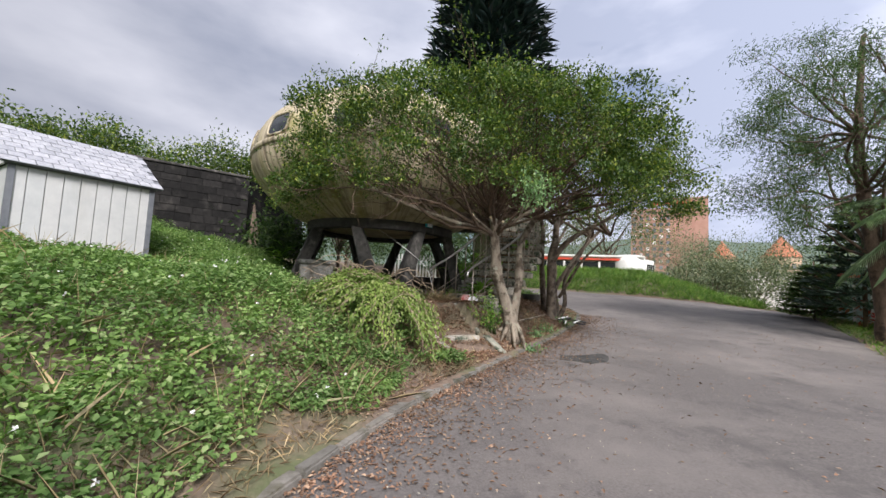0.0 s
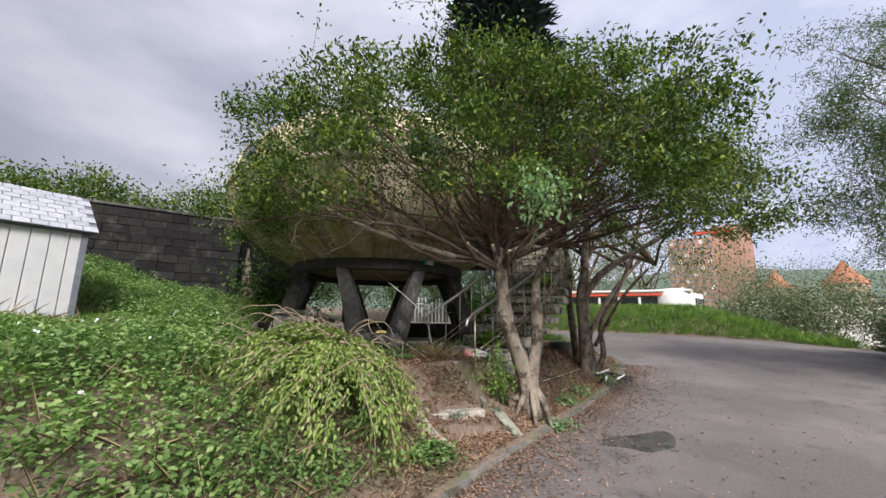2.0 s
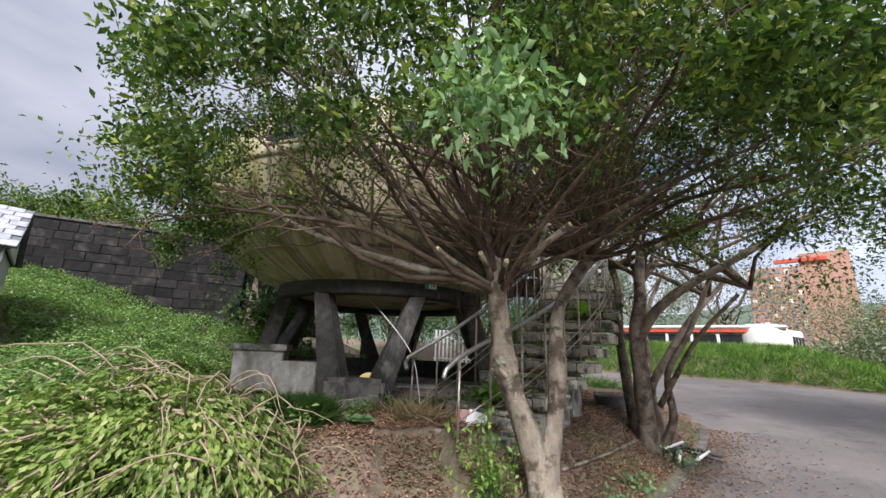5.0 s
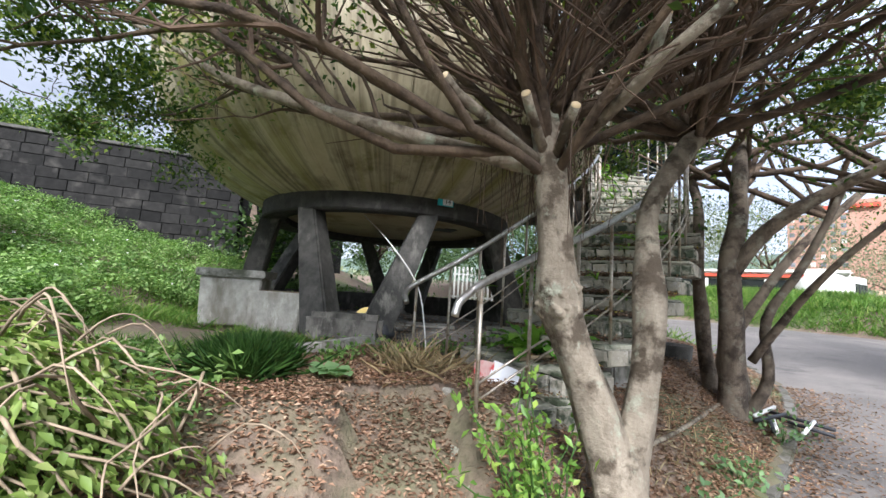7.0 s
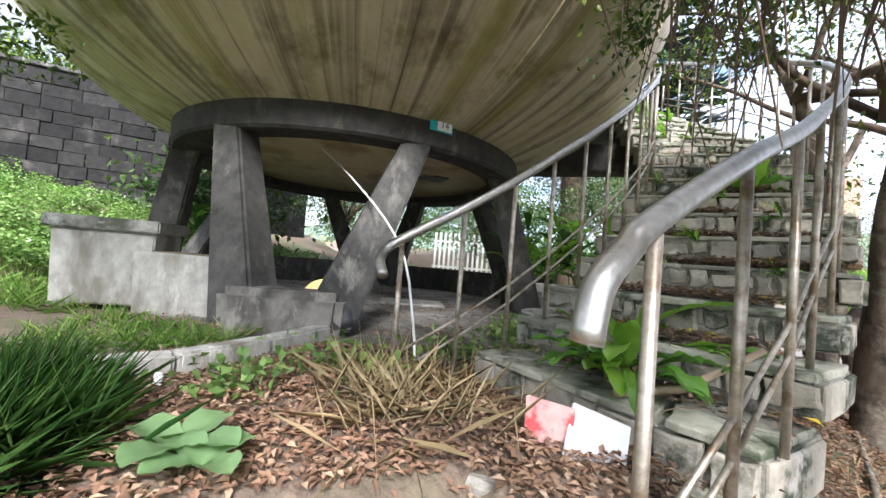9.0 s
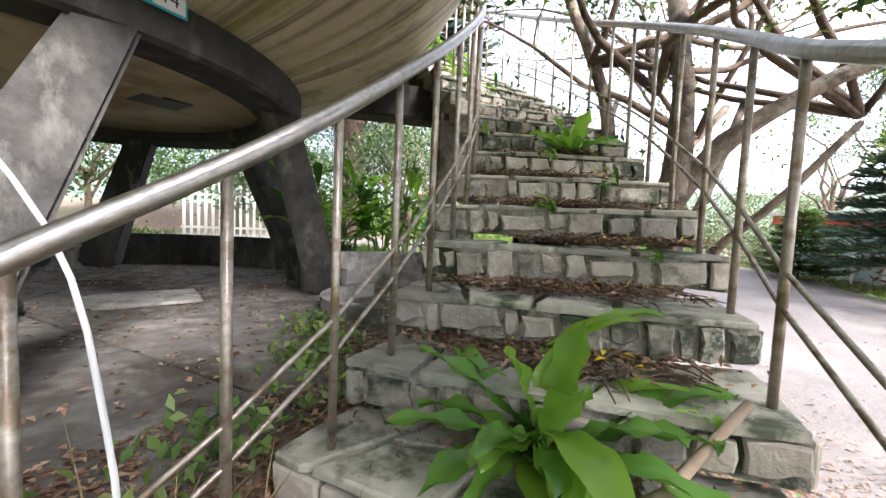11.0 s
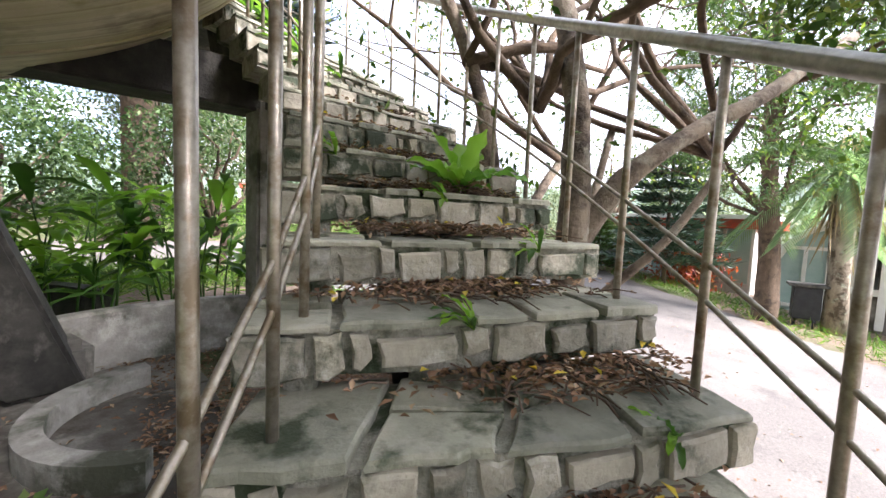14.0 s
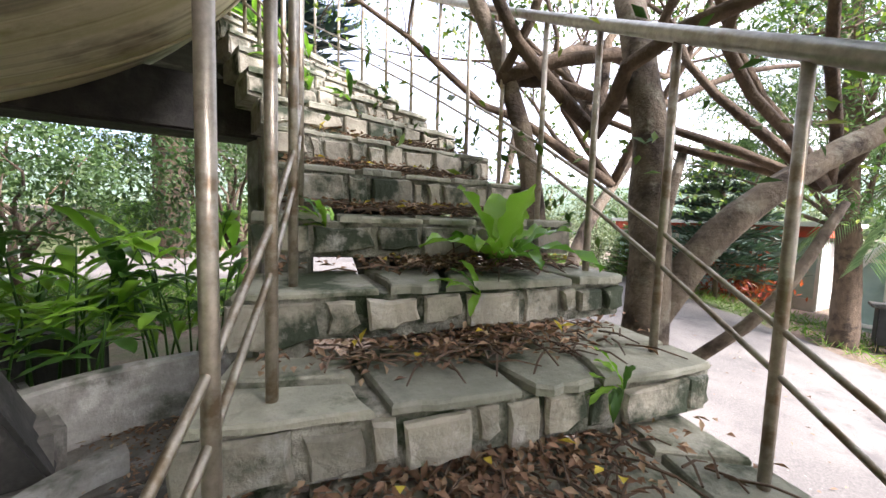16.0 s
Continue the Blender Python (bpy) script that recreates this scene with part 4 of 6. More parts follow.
for u in (0.0, SL):
    q = [SC - SD * u - SN * n + Vector((0, 0, z)) for n, z in ((0, S_EAVE), (SDEP / 2, S_RIDGE - 0.05), (SDEP, S_EAVE))]
    v, f = prism(q, SD if u == 0 else -SD, 0.03, 0.004)
    raw("gable", v, f, M_SHED, shed)
roof = None
for side in (0, 1):
    e0 = SC + SD * 0.12 + (SN * 0.12 if side == 0 else -SN * (SDEP + 0.12)) + Vector((0, 0, S_EAVE - 0.02))
    r0 = SC + SD * 0.12 - SN * (SDEP / 2) + Vector((0, 0, S_RIDGE))
    run = -SD * (SL + 0.24)
    nrm = (r0 - e0).cross(run).normalized()
    nrm = nrm if nrm.z > 0 else -nrm
    v, f = prism([e0, r0, r0 + run, e0 + run], nrm, 0.03, 0.004)
    roof = raw("roof", v, f, M_TRIM, shed, "grey shingle roof slope")
    for r in range(8):
        for i in range(11 if side == 0 else 4):
            nu = 11 if side == 0 else 4
            a, b = (i + (0.5 if r % 2 else 0)) / nu, min(1.0, (i + 1 + (0.5 if r % 2 else 0)) / nu)
            if a >= 1:
                continue
            lo, hi = e0.lerp(r0, r / 8 - 0.008), e0.lerp(r0, min(1, (r + 1.12) / 8))
            q = [lo + run * (a + 0.003) + nrm * 0.042, lo + run * (b - 0.003) + nrm * 0.042, hi + run * (b - 0.003) + nrm * 0.032, hi + run * (a + 0.003) + nrm * 0.032]
            v, f = prism(q, nrm, 0.009 + random.uniform(0, 0.004), 0.003)
            raw("shingle", v, f, M_SHINGLE, roof)

# ---------------------------------------------------------------- trees
def in_saucer(p):
    """Inside the shell of the house, with a margin."""
    return (np.hypot(p[:, 0] - UFO[0], p[:, 1] - UFO[1]) / (R_EQ + 0.15)) ** 2 + ((p[:, 2] - EQ_Z) / (B_UP + 0.1)) ** 2 < 1


def branch(start, end, sag, n, rnd, wob):
    """A bent line from start to end."""
    s, e = Vector(start), Vector(end)
    L = (e - s).length
    pts = []
    ph = rnd.uniform(0, 9)
    for i in range(n + 1):
        t = i / n
        p = s.lerp(e, t) + Vector((0, 0, sag * math.sin(math.pi * t) * L))
        p += Vector((noise.noise((t * 2.5, ph, 1)), noise.noise((t * 2.5, ph, 5)), noise.noise((t * 2.5, ph, 9)))) * wob * L * min(1, t * 3)
        pts.append(p)
    return pts


def crowned_tree(root, limbs, tips_per_limb, twig_len, clump_r, per_clump, leaf_len, leaf_w, bark, twigmat, leafmat, seed, extra=None, limb_r=0.06, fork=None, leaf_droop=0.1, up=0.1, upper_only=False):
    """Limbs to given ends, side branches and twigs, and clumps of leaves at the twig ends."""
    rnd = random.Random(seed)
    tips = []
    tv, tf = [], []
    for end in limbs:
        src = rnd.choice(fork)
        n = 9
        pts = branch(src, end, rnd.uniform(-0.06, 0.05), n, rnd, 0.12)
        r0 = limb_r * rnd.uniform(0.7, 1.15)
        tube("limb", pts, [r0 * (1 - 0.82 * i / n) for i in range(n + 1)], bark, root, sides=7, wob=0.2)
        tips.append(pts[-1])
        for j in range(tips_per_limb):
            k = rnd.randint(4, n)
            d = (pts[k] - pts[k - 1]).normalized()
            out = Vector((rnd.gauss(0, 1), rnd.gauss(0, 1), rnd.gauss(0.35, 0.6))).normalized()
            e2 = pts[k] + (d * 0.7 + out * 0.8).normalized() * twig_len * rnd.uniform(0.5, 1.3)
            bp = branch(pts[k], e2, rnd.uniform(-0.05, 0.08), 5, rnd, 0.15)
            r1 = max(0.008, r0 * (1 - 0.8 * k / n) * 0.6)
            tube_data(bp, [r1 * (1 - 0.7 * i / 5) for i in range(6)], 5, tv, tf)
            tips.append(bp[-1])
            for _ in range(3):
                m = rnd.randint(2, 5)
                o = Vector((rnd.gauss(0, 1), rnd.gauss(0, 1), rnd.gauss(0.3, 0.7))).normalized()
                e3 = bp[m] + ((bp[m] - bp[m - 1]).normalized() * 0.6 + o).normalized() * twig_len * rnd.uniform(0.25, 0.6)
                cp = branch(bp[m], e3, 0, 3, rnd, 0.15)
                tube_data(cp, [r1 * 0.5, r1 * 0.42, r1 * 0.33, 0.003], 4, tv, tf)
                tips.append(cp[-1])
    tagged(raw("twig_mass", tv, tf, twigmat, root, "fine bare twigs"), kind="stuff")
    T = np.array([tuple(t) for t in tips])
    if extra is not None:
        T = np.concatenate([T, extra])
    if upper_only is not False:
        T = T[T[:, 2] > upper_only]
    C = np.repeat(T, per_clump, 0)
    off = RNG.normal(0, 1, C.shape) * clump_r * [1, 1, 0.7]
    P = C + off
    P = P[~in_saucer(P)]
    n = len(P)
    D = rand_dirs(n, up)
    leaf_mesh("crown", P, D, leaf_len * RNG.uniform(0.6, 1.3, n), leaf_w * RNG.uniform(0.7, 1.2, n), leafmat, root, "uneven leafy crown with gaps", droop=leaf_droop)


def dome(c, rad, n, zmin, seed, zlow=-0.2):
    """Points on the uneven upper shell of an ellipsoid."""
    g = np.random.default_rng(seed)
    d = g.normal(0, 1, (n * 3, 3)); d = unit(d); d = d[d[:, 2] > zlow][:n]
    bulge = np.array([0.86 + 0.24 * noise.noise((v[0] * 2.3, v[1] * 2.3, v[2] * 2.3)) + 0.1 * noise.noise((v[0] * 6, v[1] * 6, v[2] * 6)) for v in d])
    p = np.asarray(c) + d * np.asarray(rad) * (bulge * g.uniform(0.88, 1.06, len(d)))[:, None]
    p = p[(p[:, 2] > zmin) & ~in_saucer(p)]
    return p


fig = thing("fig_tree", "spreading fig tree with pale twin trunks and a dense green crown", "tree", (2.5, 10.03, hz(2.5, 10.03)))
ta = smooth_path([(2.5, 10.03, 0.2), (2.47, 10.04, 0.62), (2.37, 10.05, 1.0), (2.22, 10.02, 1.4), (2.12, 9.99, 1.71), (2.09, 9.95, 2.1), (2.05, 9.93, 2.5), (2.0, 10.0, 2.85)], 4)
tube("trunk", ta, list(np.interp(np.linspace(0, 1, len(ta)), [0, 0.08, 0.16, 0.3, 0.44, 0.52, 0.57, 0.62, 0.68, 0.8, 0.9, 1], [0.21, 0.165, 0.145, 0.12, 0.102, 0.112, 0.138, 0.118, 0.096, 0.092, 0.105, 0.1])), M_BARK, fig, "pale mottled leaning trunk with a burl", 18, 0.3)
tb = smooth_path([(2.5, 10.08, 0.35), (2.54, 10.1, 0.8), (2.61, 10.14, 1.25), (2.65, 10.17, 1.66), (2.66, 10.3, 2.05), (2.72, 10.5, 2.4), (2.95, 10.7, 2.8), (3.2, 11.0, 3.15)], 4)
tube("trunk", tb, list(np.interp(np.linspace(0, 1, len(tb)), [0, 0.15, 0.3, 0.4, 0.46, 0.55, 0.7, 0.85, 1], [0.12, 0.1, 0.08, 0.088, 0.098, 0.072, 0.066, 0.08, 0.085])), M_BARK, fig, "pale second trunk with a knee", 16, 0.3)
for k in range(26):
    a0, z0 = k * 2.4, 1.62 + 0.18 * ((k * 7) % 13) / 13
    d0 = Vector((math.cos(a0), math.sin(a0), 0.3 * math.sin(k * 1.7)))
    c0 = Vector((2.125, 9.99, z0))
    tube("burl_ridge", [c0 + d0 * 0.08 + Vector((-0.03 * d0.y, 0.03 * d0.x, -0.05)), c0 + d0 * 0.118, c0 + d0 * 0.1 + Vector((0.04 * d0.y, -0.04 * d0.x, 0.05))], [0.014, 0.022 + 0.006 * (k % 3), 0.01], M_BARK, fig, "", 6, 0.5)
for k in range(7):
    a0 = k * 0.9 + 0.3
    tube("root_flare", [Vector((2.5 + 0.1 * math.cos(a0), 10.04 + 0.1 * math.sin(a0), 0.62)), Vector((2.5 + 0.2 * math.cos(a0), 10.04 + 0.2 * math.sin(a0), 0.46)), Vector((2.5 + 0.36 * math.cos(a0), 10.04 + 0.36 * math.sin(a0), hz(2.5 + 0.36 * math.cos(a0), 10.04 + 0.36 * math.sin(a0)) - 0.03))], [0.05, 0.05, 0.02], M_BARK, fig, "", 8, 0.2)
ll = smooth_path([(2.03, 9.96, 2.5), (1.45, 9.88, 2.63), (0.6, 9.72, 2.86), (-0.3, 9.78, 3.2), (-1.1, 9.9, 3.63), (-2.3, 9.6, 4.3)], 4)
tube("limb", ll, list(np.linspace(0.062, 0.02, len(ll))), M_BARK, fig, "long pale side limb", 10, 0.3)
for k in range(9):
    p = ll[5 + k]
    tube("limb", branch(p, p + Vector((-0.5 - 0.1 * (k % 3), -0.3 * (k % 2) + 0.2, 0.5 + 0.12 * (k % 4))), 0.05, 5, random.Random(k), 0.2), [0.022, 0.018, 0.014, 0.01, 0.007, 0.004], M_BARK_DARK, fig, "", 6)
rnd = random.Random(21)
ends = []
for k in range(40):
    a = radians(360 * k / 40 + rnd.uniform(-6, 6)); q = rnd.uniform(0.5, 0.92)
    e = Vector((1.6 + 4.5 * q * math.cos(a), 10.0 + 2.5 * q * math.sin(a), 3.2 + (1.0 - q) * 4.2 + rnd.uniform(-0.2, 0.3)))
    if not in_saucer(np.array([tuple(e)]))[0]:
        ends.append(e)
ends += [Vector((-1.6, 8.9, 3.2)), Vector((-0.6, 8.2, 3.1)), Vector((5.2, 9.0, 3.5)), Vector((3.6, 8.0, 4.0)), Vector((0.5, 7.9, 4.2)), Vector((2.9, 9.2, 2.95))]
shell_pts = dome((1.55, 10.05, 3.55), (4.85, 3.0, 2.95), 760, 3.0, 4)
shell_pts = shell_pts[shell_pts[:, 2] < 3.3 + 0.62 * (shell_pts[:, 1] - 5.2)]
shell_pts = shell_pts[~((shell_pts[:, 0] < 0.9) & (shell_pts[:, 1] < 9.8) & (np.arange(len(shell_pts)) % 3 == 0))]
shell_pts = shell_pts[~((shell_pts[:, 0] > 1.5) & (shell_pts[:, 1] > 11.2) & (np.arange(len(shell_pts)) % 2 == 0))]
crowned_tree(fig, ends, 10, 0.8, 0.13, 16, 0.066, 0.034, M_BARK_DARK, M_DARKTWIG, M_LEAF, 31, shell_pts[:0], 0.04, [Vector((2.03, 9.97, 2.55)), Vector((2.0, 10.0, 2.75)), Vector((3.1, 10.85, 3.0)), Vector((2.06, 9.94, 2.42))], upper_only=3.15)
fs = np.repeat(shell_pts, 125, 0); fs = fs + rand_dirs(len(fs)) * RNG.uniform(0, 1, (len(fs), 1)) ** 0.5 * np.repeat(RNG.uniform(0.16, 0.4, len(shell_pts)), 125)[:, None] * [1, 1, 0.75]
fs = fs[~in_saucer(fs)]
leaf_mesh("outer_crown", fs, rand_dirs(len(fs), 0.25), 0.072 * RNG.uniform(0.6, 1.3, len(fs)), 0.034, M_LEAF, fig, "sunlit outer leaves")
tv, tf = [], []
for k in range(240):
    x, y = rnd.gauss(2.0, 0.2), rnd.gauss(10.3, 0.22)
    z = rnd.uniform(2.6, 3.6); L = rnd.uniform(0.3, 0.85)
    tube_data([(x, y, z), (x + rnd.uniform(-0.06, 0.06), y + rnd.uniform(-0.06, 0.06), z - L * 0.5), (x + rnd.uniform(-0.1, 0.1), y, z - L)], [0.004, 0.003, 0.0015], 4, tv, tf)
for k in range(330):
    # fine bare wood spreading from the forks of both trunks
    o = Vector((2.9, 10.5, 2.9)) if k % 2 else Vector((2.0, 10.0, 2.8))
    a0, el = rnd.uniform(3.3, 6.1), rnd.uniform(0.3, 1.3)
    d0 = Vector((math.cos(a0) * math.cos(el), math.sin(a0) * math.cos(el), math.sin(el)))
    p0 = o + d0 * rnd.uniform(0.1, 0.9); L = rnd.uniform(0.5, 1.5)
    q0 = p0 + (d0 + Vector((rnd.gauss(0, 0.3), rnd.gauss(0, 0.3), rnd.gauss(0, 0.3)))).normalized() * L
    m0 = p0.lerp(q0, 0.5) + Vector((rnd.gauss(0, 0.05), rnd.gauss(0, 0.05), rnd.gauss(0, 0.05)))
    if not in_saucer(np.array([tuple(q0)]))[0] and not in_saucer(np.array([tuple(m0)]))[0]:
        tube_data([p0, m0, q0], [0.009, 0.006, 0.003], 4, tv, tf)
tagged(raw("aerial_root_beard", tv, tf, M_DARKTWIG, fig, "brown tangle of fine twigs and hanging roots"), kind="stuff")
for c, d in (((2.5, 9.52, 2.8), (0.06, -0.1, 0.24)), ((2.55, 9.45, 2.84), (0.22, -0.16, 0.13)), ((1.94, 9.7, 2.75), (-0.02, -0.12, 0.05)), ((2.14, 9.72, 2.66), (0.04, -0.12, 0.06)), ((1.58, 9.4, 2.74), (-0.04, -0.1, 0.04))):
    c, d = Vector(c), Vector(d)
    st = tube("cut_stub", [Vector((2.05, 9.96, 2.48)).lerp(c, 0.05), c, c + d], [0.034, 0.03, 0.028], M_BARK, fig, "sawn branch stub", 8)
    tube("cut_face", [c + d, c + d * 1.03], [0.027, 0.026], M_CUTWOOD, st, "", 10)
clump = np.array([2.34, 7.2, 2.85]) + RNG.normal(0, 1, (420, 3)) * [0.13, 0.12, 0.14]
leaf_mesh("hanging_leaves", clump, rand_dirs(420, -0.5), 0.055 * RNG.uniform(0.7, 1.3, 420), 0.032, M_LEAF_PALE, fig, "hanging clump of larger pale leaves", droop=0.25)
tube("hanging_stem", branch((2.1, 9.6, 3.4), (2.34, 7.3, 3.0), 0.05, 6, rnd, 0.08), [0.03, 0.025, 0.02, 0.016, 0.012, 0.01, 0.006], M_BARK_DARK, fig, "", 6)

bent = thing("roadside_tree", "multi-stemmed brown tree bending over the lane", "tree", (4.1, 13.25, hz(4.1, 13.25)))
for pts, r in (([(4.08, 13.05, 0.3), (4.07, 13.0, 0.9), (4.02, 12.88, 1.6), (4.0, 12.82, 2.25), (4.12, 12.9, 2.8), (4.15, 12.95, 3.2), (4.3, 13.2, 4.0)], 0.15),
               ([(4.15, 13.3, 0.3), (4.4, 13.6, 0.7), (4.35, 13.7, 1.3), (4.7, 13.8, 1.9), (5.2, 13.9, 2.6), (5.9, 13.8, 3.4)], 0.09),
               ([(4.02, 12.84, 2.1), (4.3, 12.64, 2.6), (4.75, 12.36, 2.98), (5.2, 12.1, 3.25), (6.2, 11.7, 3.9)], 0.085),
               ([(4.3, 13.4, 0.3), (4.55, 13.3, 0.9), (4.5, 13.2, 1.6), (4.9, 13.2, 2.3), (5.3, 13.2, 3.2)], 0.07),
               ([(4.25, 13.55, 0.3), (4.2, 13.7, 1.0), (4.4, 13.9, 1.8), (4.5, 14.3, 2.6), (5.0, 14.6, 3.6)], 0.07),
               ([(4.35, 13.2, 1.1), (4.6, 12.9, 1.7), (4.8, 12.5, 2.2), (5.3, 12.3, 2.8)], 0.05),
               ([(4.0, 13.25, 0.3), (3.95, 13.5, 1.2), (3.85, 13.4, 2.2), (3.9, 13.6, 3.2), (3.7, 14.0, 4.3)], 0.1)):
    sp_ = smooth_path(pts, 4)
    tube("stem", sp_, [r * (1 - 0.55 * i / len(sp_)) for i in range(len(sp_))], M_BARK_BROWN, bent, "twisting brown stem", 12, 0.25)
e2 = [Vector((4.9 + 2.7 * math.cos(radians(a)), 13.6 + 2.7 * math.sin(radians(a)), 4.9 + 0.9 * math.sin(a * 1.7))) for a in range(0, 360, 24)]
e2 += [Vector((4.9 + 1.5 * math.cos(radians(a)), 13.6 + 1.5 * math.sin(radians(a)), 6.0)) for a in range(0, 360, 60)]
lobe = dome((5.35, 13.0, 3.8), (2.5, 2.5, 2.0), 350, 2.7, 9, -0.7)
lobe = lobe[(lobe[:, 0] > 4.7) | (np.arange(len(lobe)) % 2 == 0)]
crowned_tree(bent, e2, 6, 0.95, 0.16, 15, 0.07, 0.036, M_BARK_DARK, M_DARKTWIG, M_LEAF, 41, lobe, 0.045,
             [Vector((4.3, 13.35, 3.2)), Vector((5.5, 13.85, 3.0)), Vector((5.5, 12.4, 2.9)), Vector((3.8, 13.7, 3.5))], upper_only=2.5)

feather = thing("feathery_tree", "tall feathery tree with dark bare limbs beside the lane", "tree", (13.4, 12.9, hz(13.4, 12.9)))
tube("trunk", smooth_path([(13.4, 12.9, -0.1), (13.35, 12.9, 1.4), (13.2, 13.0, 2.9), (13.0, 13.1, 5), (13.1, 13.2, 7), (13.3, 13.2, 9.5)], 4), list(np.linspace(0.27, 0.06, 21)), M_BARK_DARK, feather, "dark trunk", 10, 0.25)
fe = [Vector((13.6 + 3.6 * math.cos(radians(a)) * q, 13.0 + 3.6 * math.sin(radians(a)) * q, z)) for a, q, z in [(k * 47, 0.5 + 0.5 * ((k * 7) % 5) / 5, 4.0 + k * 0.24) for k in range(26)]]
fe += [Vector((10.4, 13.2, 4.4)), Vector((10.0, 12.6, 5.8)), Vector((10.6, 12.2, 3.7))]
crowned_tree(feather, fe, 6, 0.9, 0.24, 62, 0.13, 0.024, M_BARK_DARK, M_DARKTWIG, M_FEATHER, 51, None, 0.06, [Vector((13.25, 12.95, 2.6)), Vector((13.05, 13.1, 4.6)), Vector((13.1, 13.2, 6.4))], leaf_droop=0.35)

def norfolk(x, y, z0, h, r, tiers, name, label, seed, mat=M_PINE):
    t = thing(name, label, "tree", (x, y, z0))
    tube("trunk", [(x, y, z0 - 0.2), (x, y, z0 + h * 0.5), (x, y, z0 + h)], [h * 0.016, h * 0.011, 0.03], M_BARK_DARK, t, "", 8)
    g = np.random.default_rng(seed); P, D, L = [], [], []
    tv, tf = [], []
    for i in range(tiers):
        q = i / tiers; z = z0 + h * (0.22 + 0.76 * q); rr = r * (1 - q) ** 0.75 + 0.15
        for k in range(9):
            a = 2 * math.pi * (k + g.uniform(-0.2, 0.2)) / 9 + i
            e = np.array([math.cos(a), math.sin(a), 0.0])
            tube_data([(x, y, z), (x + e[0] * rr * 0.6, y + e[1] * rr * 0.6, z - rr * 0.1), (x + e[0] * rr, y + e[1] * rr, z + rr * 0.05)], [0.05, 0.035, 0.012], 4, tv, tf)
            n = int(26 + 45 * rr / r)
            s = g.uniform(0.15, 1, n)[:, None]
            side = np.array([-e[1], e[0], 0.0])
            P.append(np.array([x, y, z]) + e * s * rr + np.array([0, 0, 1]) * (-0.1 * rr * np.sin(s * 2.6)) + side * g.normal(0, 0.10 * rr, (n, 1)) * s + g.normal(0, 0.05, (n, 3)))
            D.append(e + side * g.normal(0, 0.7, (n, 1)) + np.array([0, 0, 1]) * g.normal(0.15, 0.3, (n, 1)))
    tagged(raw("branches", tv, tf, M_BARK_DARK, t), kind="stuff")
    P, D = np.concatenate(P), np.concatenate(D)
    leaf_mesh("crown", P, D, r * 0.22 * RNG.uniform(0.7, 1.3, len(P)), r * 0.05, mat, t, "dark layered needles", droop=-0.1)

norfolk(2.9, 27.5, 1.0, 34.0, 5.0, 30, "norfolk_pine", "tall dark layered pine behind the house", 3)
norfolk(15.9, 15.9, 0.25, 5.2, 1.6, 10, "young_pine", "young dark pine with open flat tiers", 4, M_PINE_YOUNG)

norfolk(16.5, 18.5, 0.3, 2.7, 1.0, 9, "conical_shrub", "dense dark green conical shrub beside the lane", 5, M_LEAF_DARK)

# palm
palm = thing("palm_tree", "palm with a shaggy trunk before the round-windowed house", "palm", (13.9, 11.75, 0.3))
tube("trunk", [(13.9, 11.75, 0.1), (13.92, 11.75, 1.4), (13.95, 11.8, 2.8), (13.95, 11.8, 4.0)], [0.24, 0.2, 0.2, 0.16], M_BARK, palm, "shaggy trunk with old leaf bases", 12, 0.4)
P, D, L = [], [], []
for k in range(20):
    a = k * 2.4; el = 0.9 - (k % 5) * 0.32
    d = Vector((math.cos(a) * math.cos(el), math.sin(a) * math.cos(el), math.sin(el)))
    pts = [Vector((13.95, 11.8, 4.0)) + d * s * 2.3 - Vector((0, 0, 1)) * 0.85 * s * s * 1.25 for s in np.linspace(0, 1, 8)]
    fr = tube("frond", pts, list(np.linspace(0.03, 0.006, 8)), M_PALM, palm, sides=5)
    pp, dd = [], []
    for i in range(1, 8):
        for j in range(9):
            b = pts[i - 1].lerp(pts[i], j / 9); t = (pts[i] - pts[i - 1]).normalized(); s = t.cross(Vector((0, 0, 1))).normalized()
            for sg in (-1, 1):
                pp.append(tuple(b)); dd.append(tuple(t * 0.5 + s * sg - Vector((0, 0, 0.45))))
    tagged(leaf_mesh("leaflet", pp, dd, 0.42, 0.018, M_PALM, fr, droop=0.3, roll=0.3), kind="stuff")
n = 260
q = np.array([13.95, 11.8, 3.7]) + RNG.normal(0, 1, (n, 3)) * [0.15, 0.15, 0.4]
leaf_mesh("dead_skirt", q, rand_dirs(n, -2.2), 1.0 * RNG.uniform(0.5, 1.2, n), 0.05, M_DRYGRASS, palm, "brown hanging dead fronds", droop=0.3)

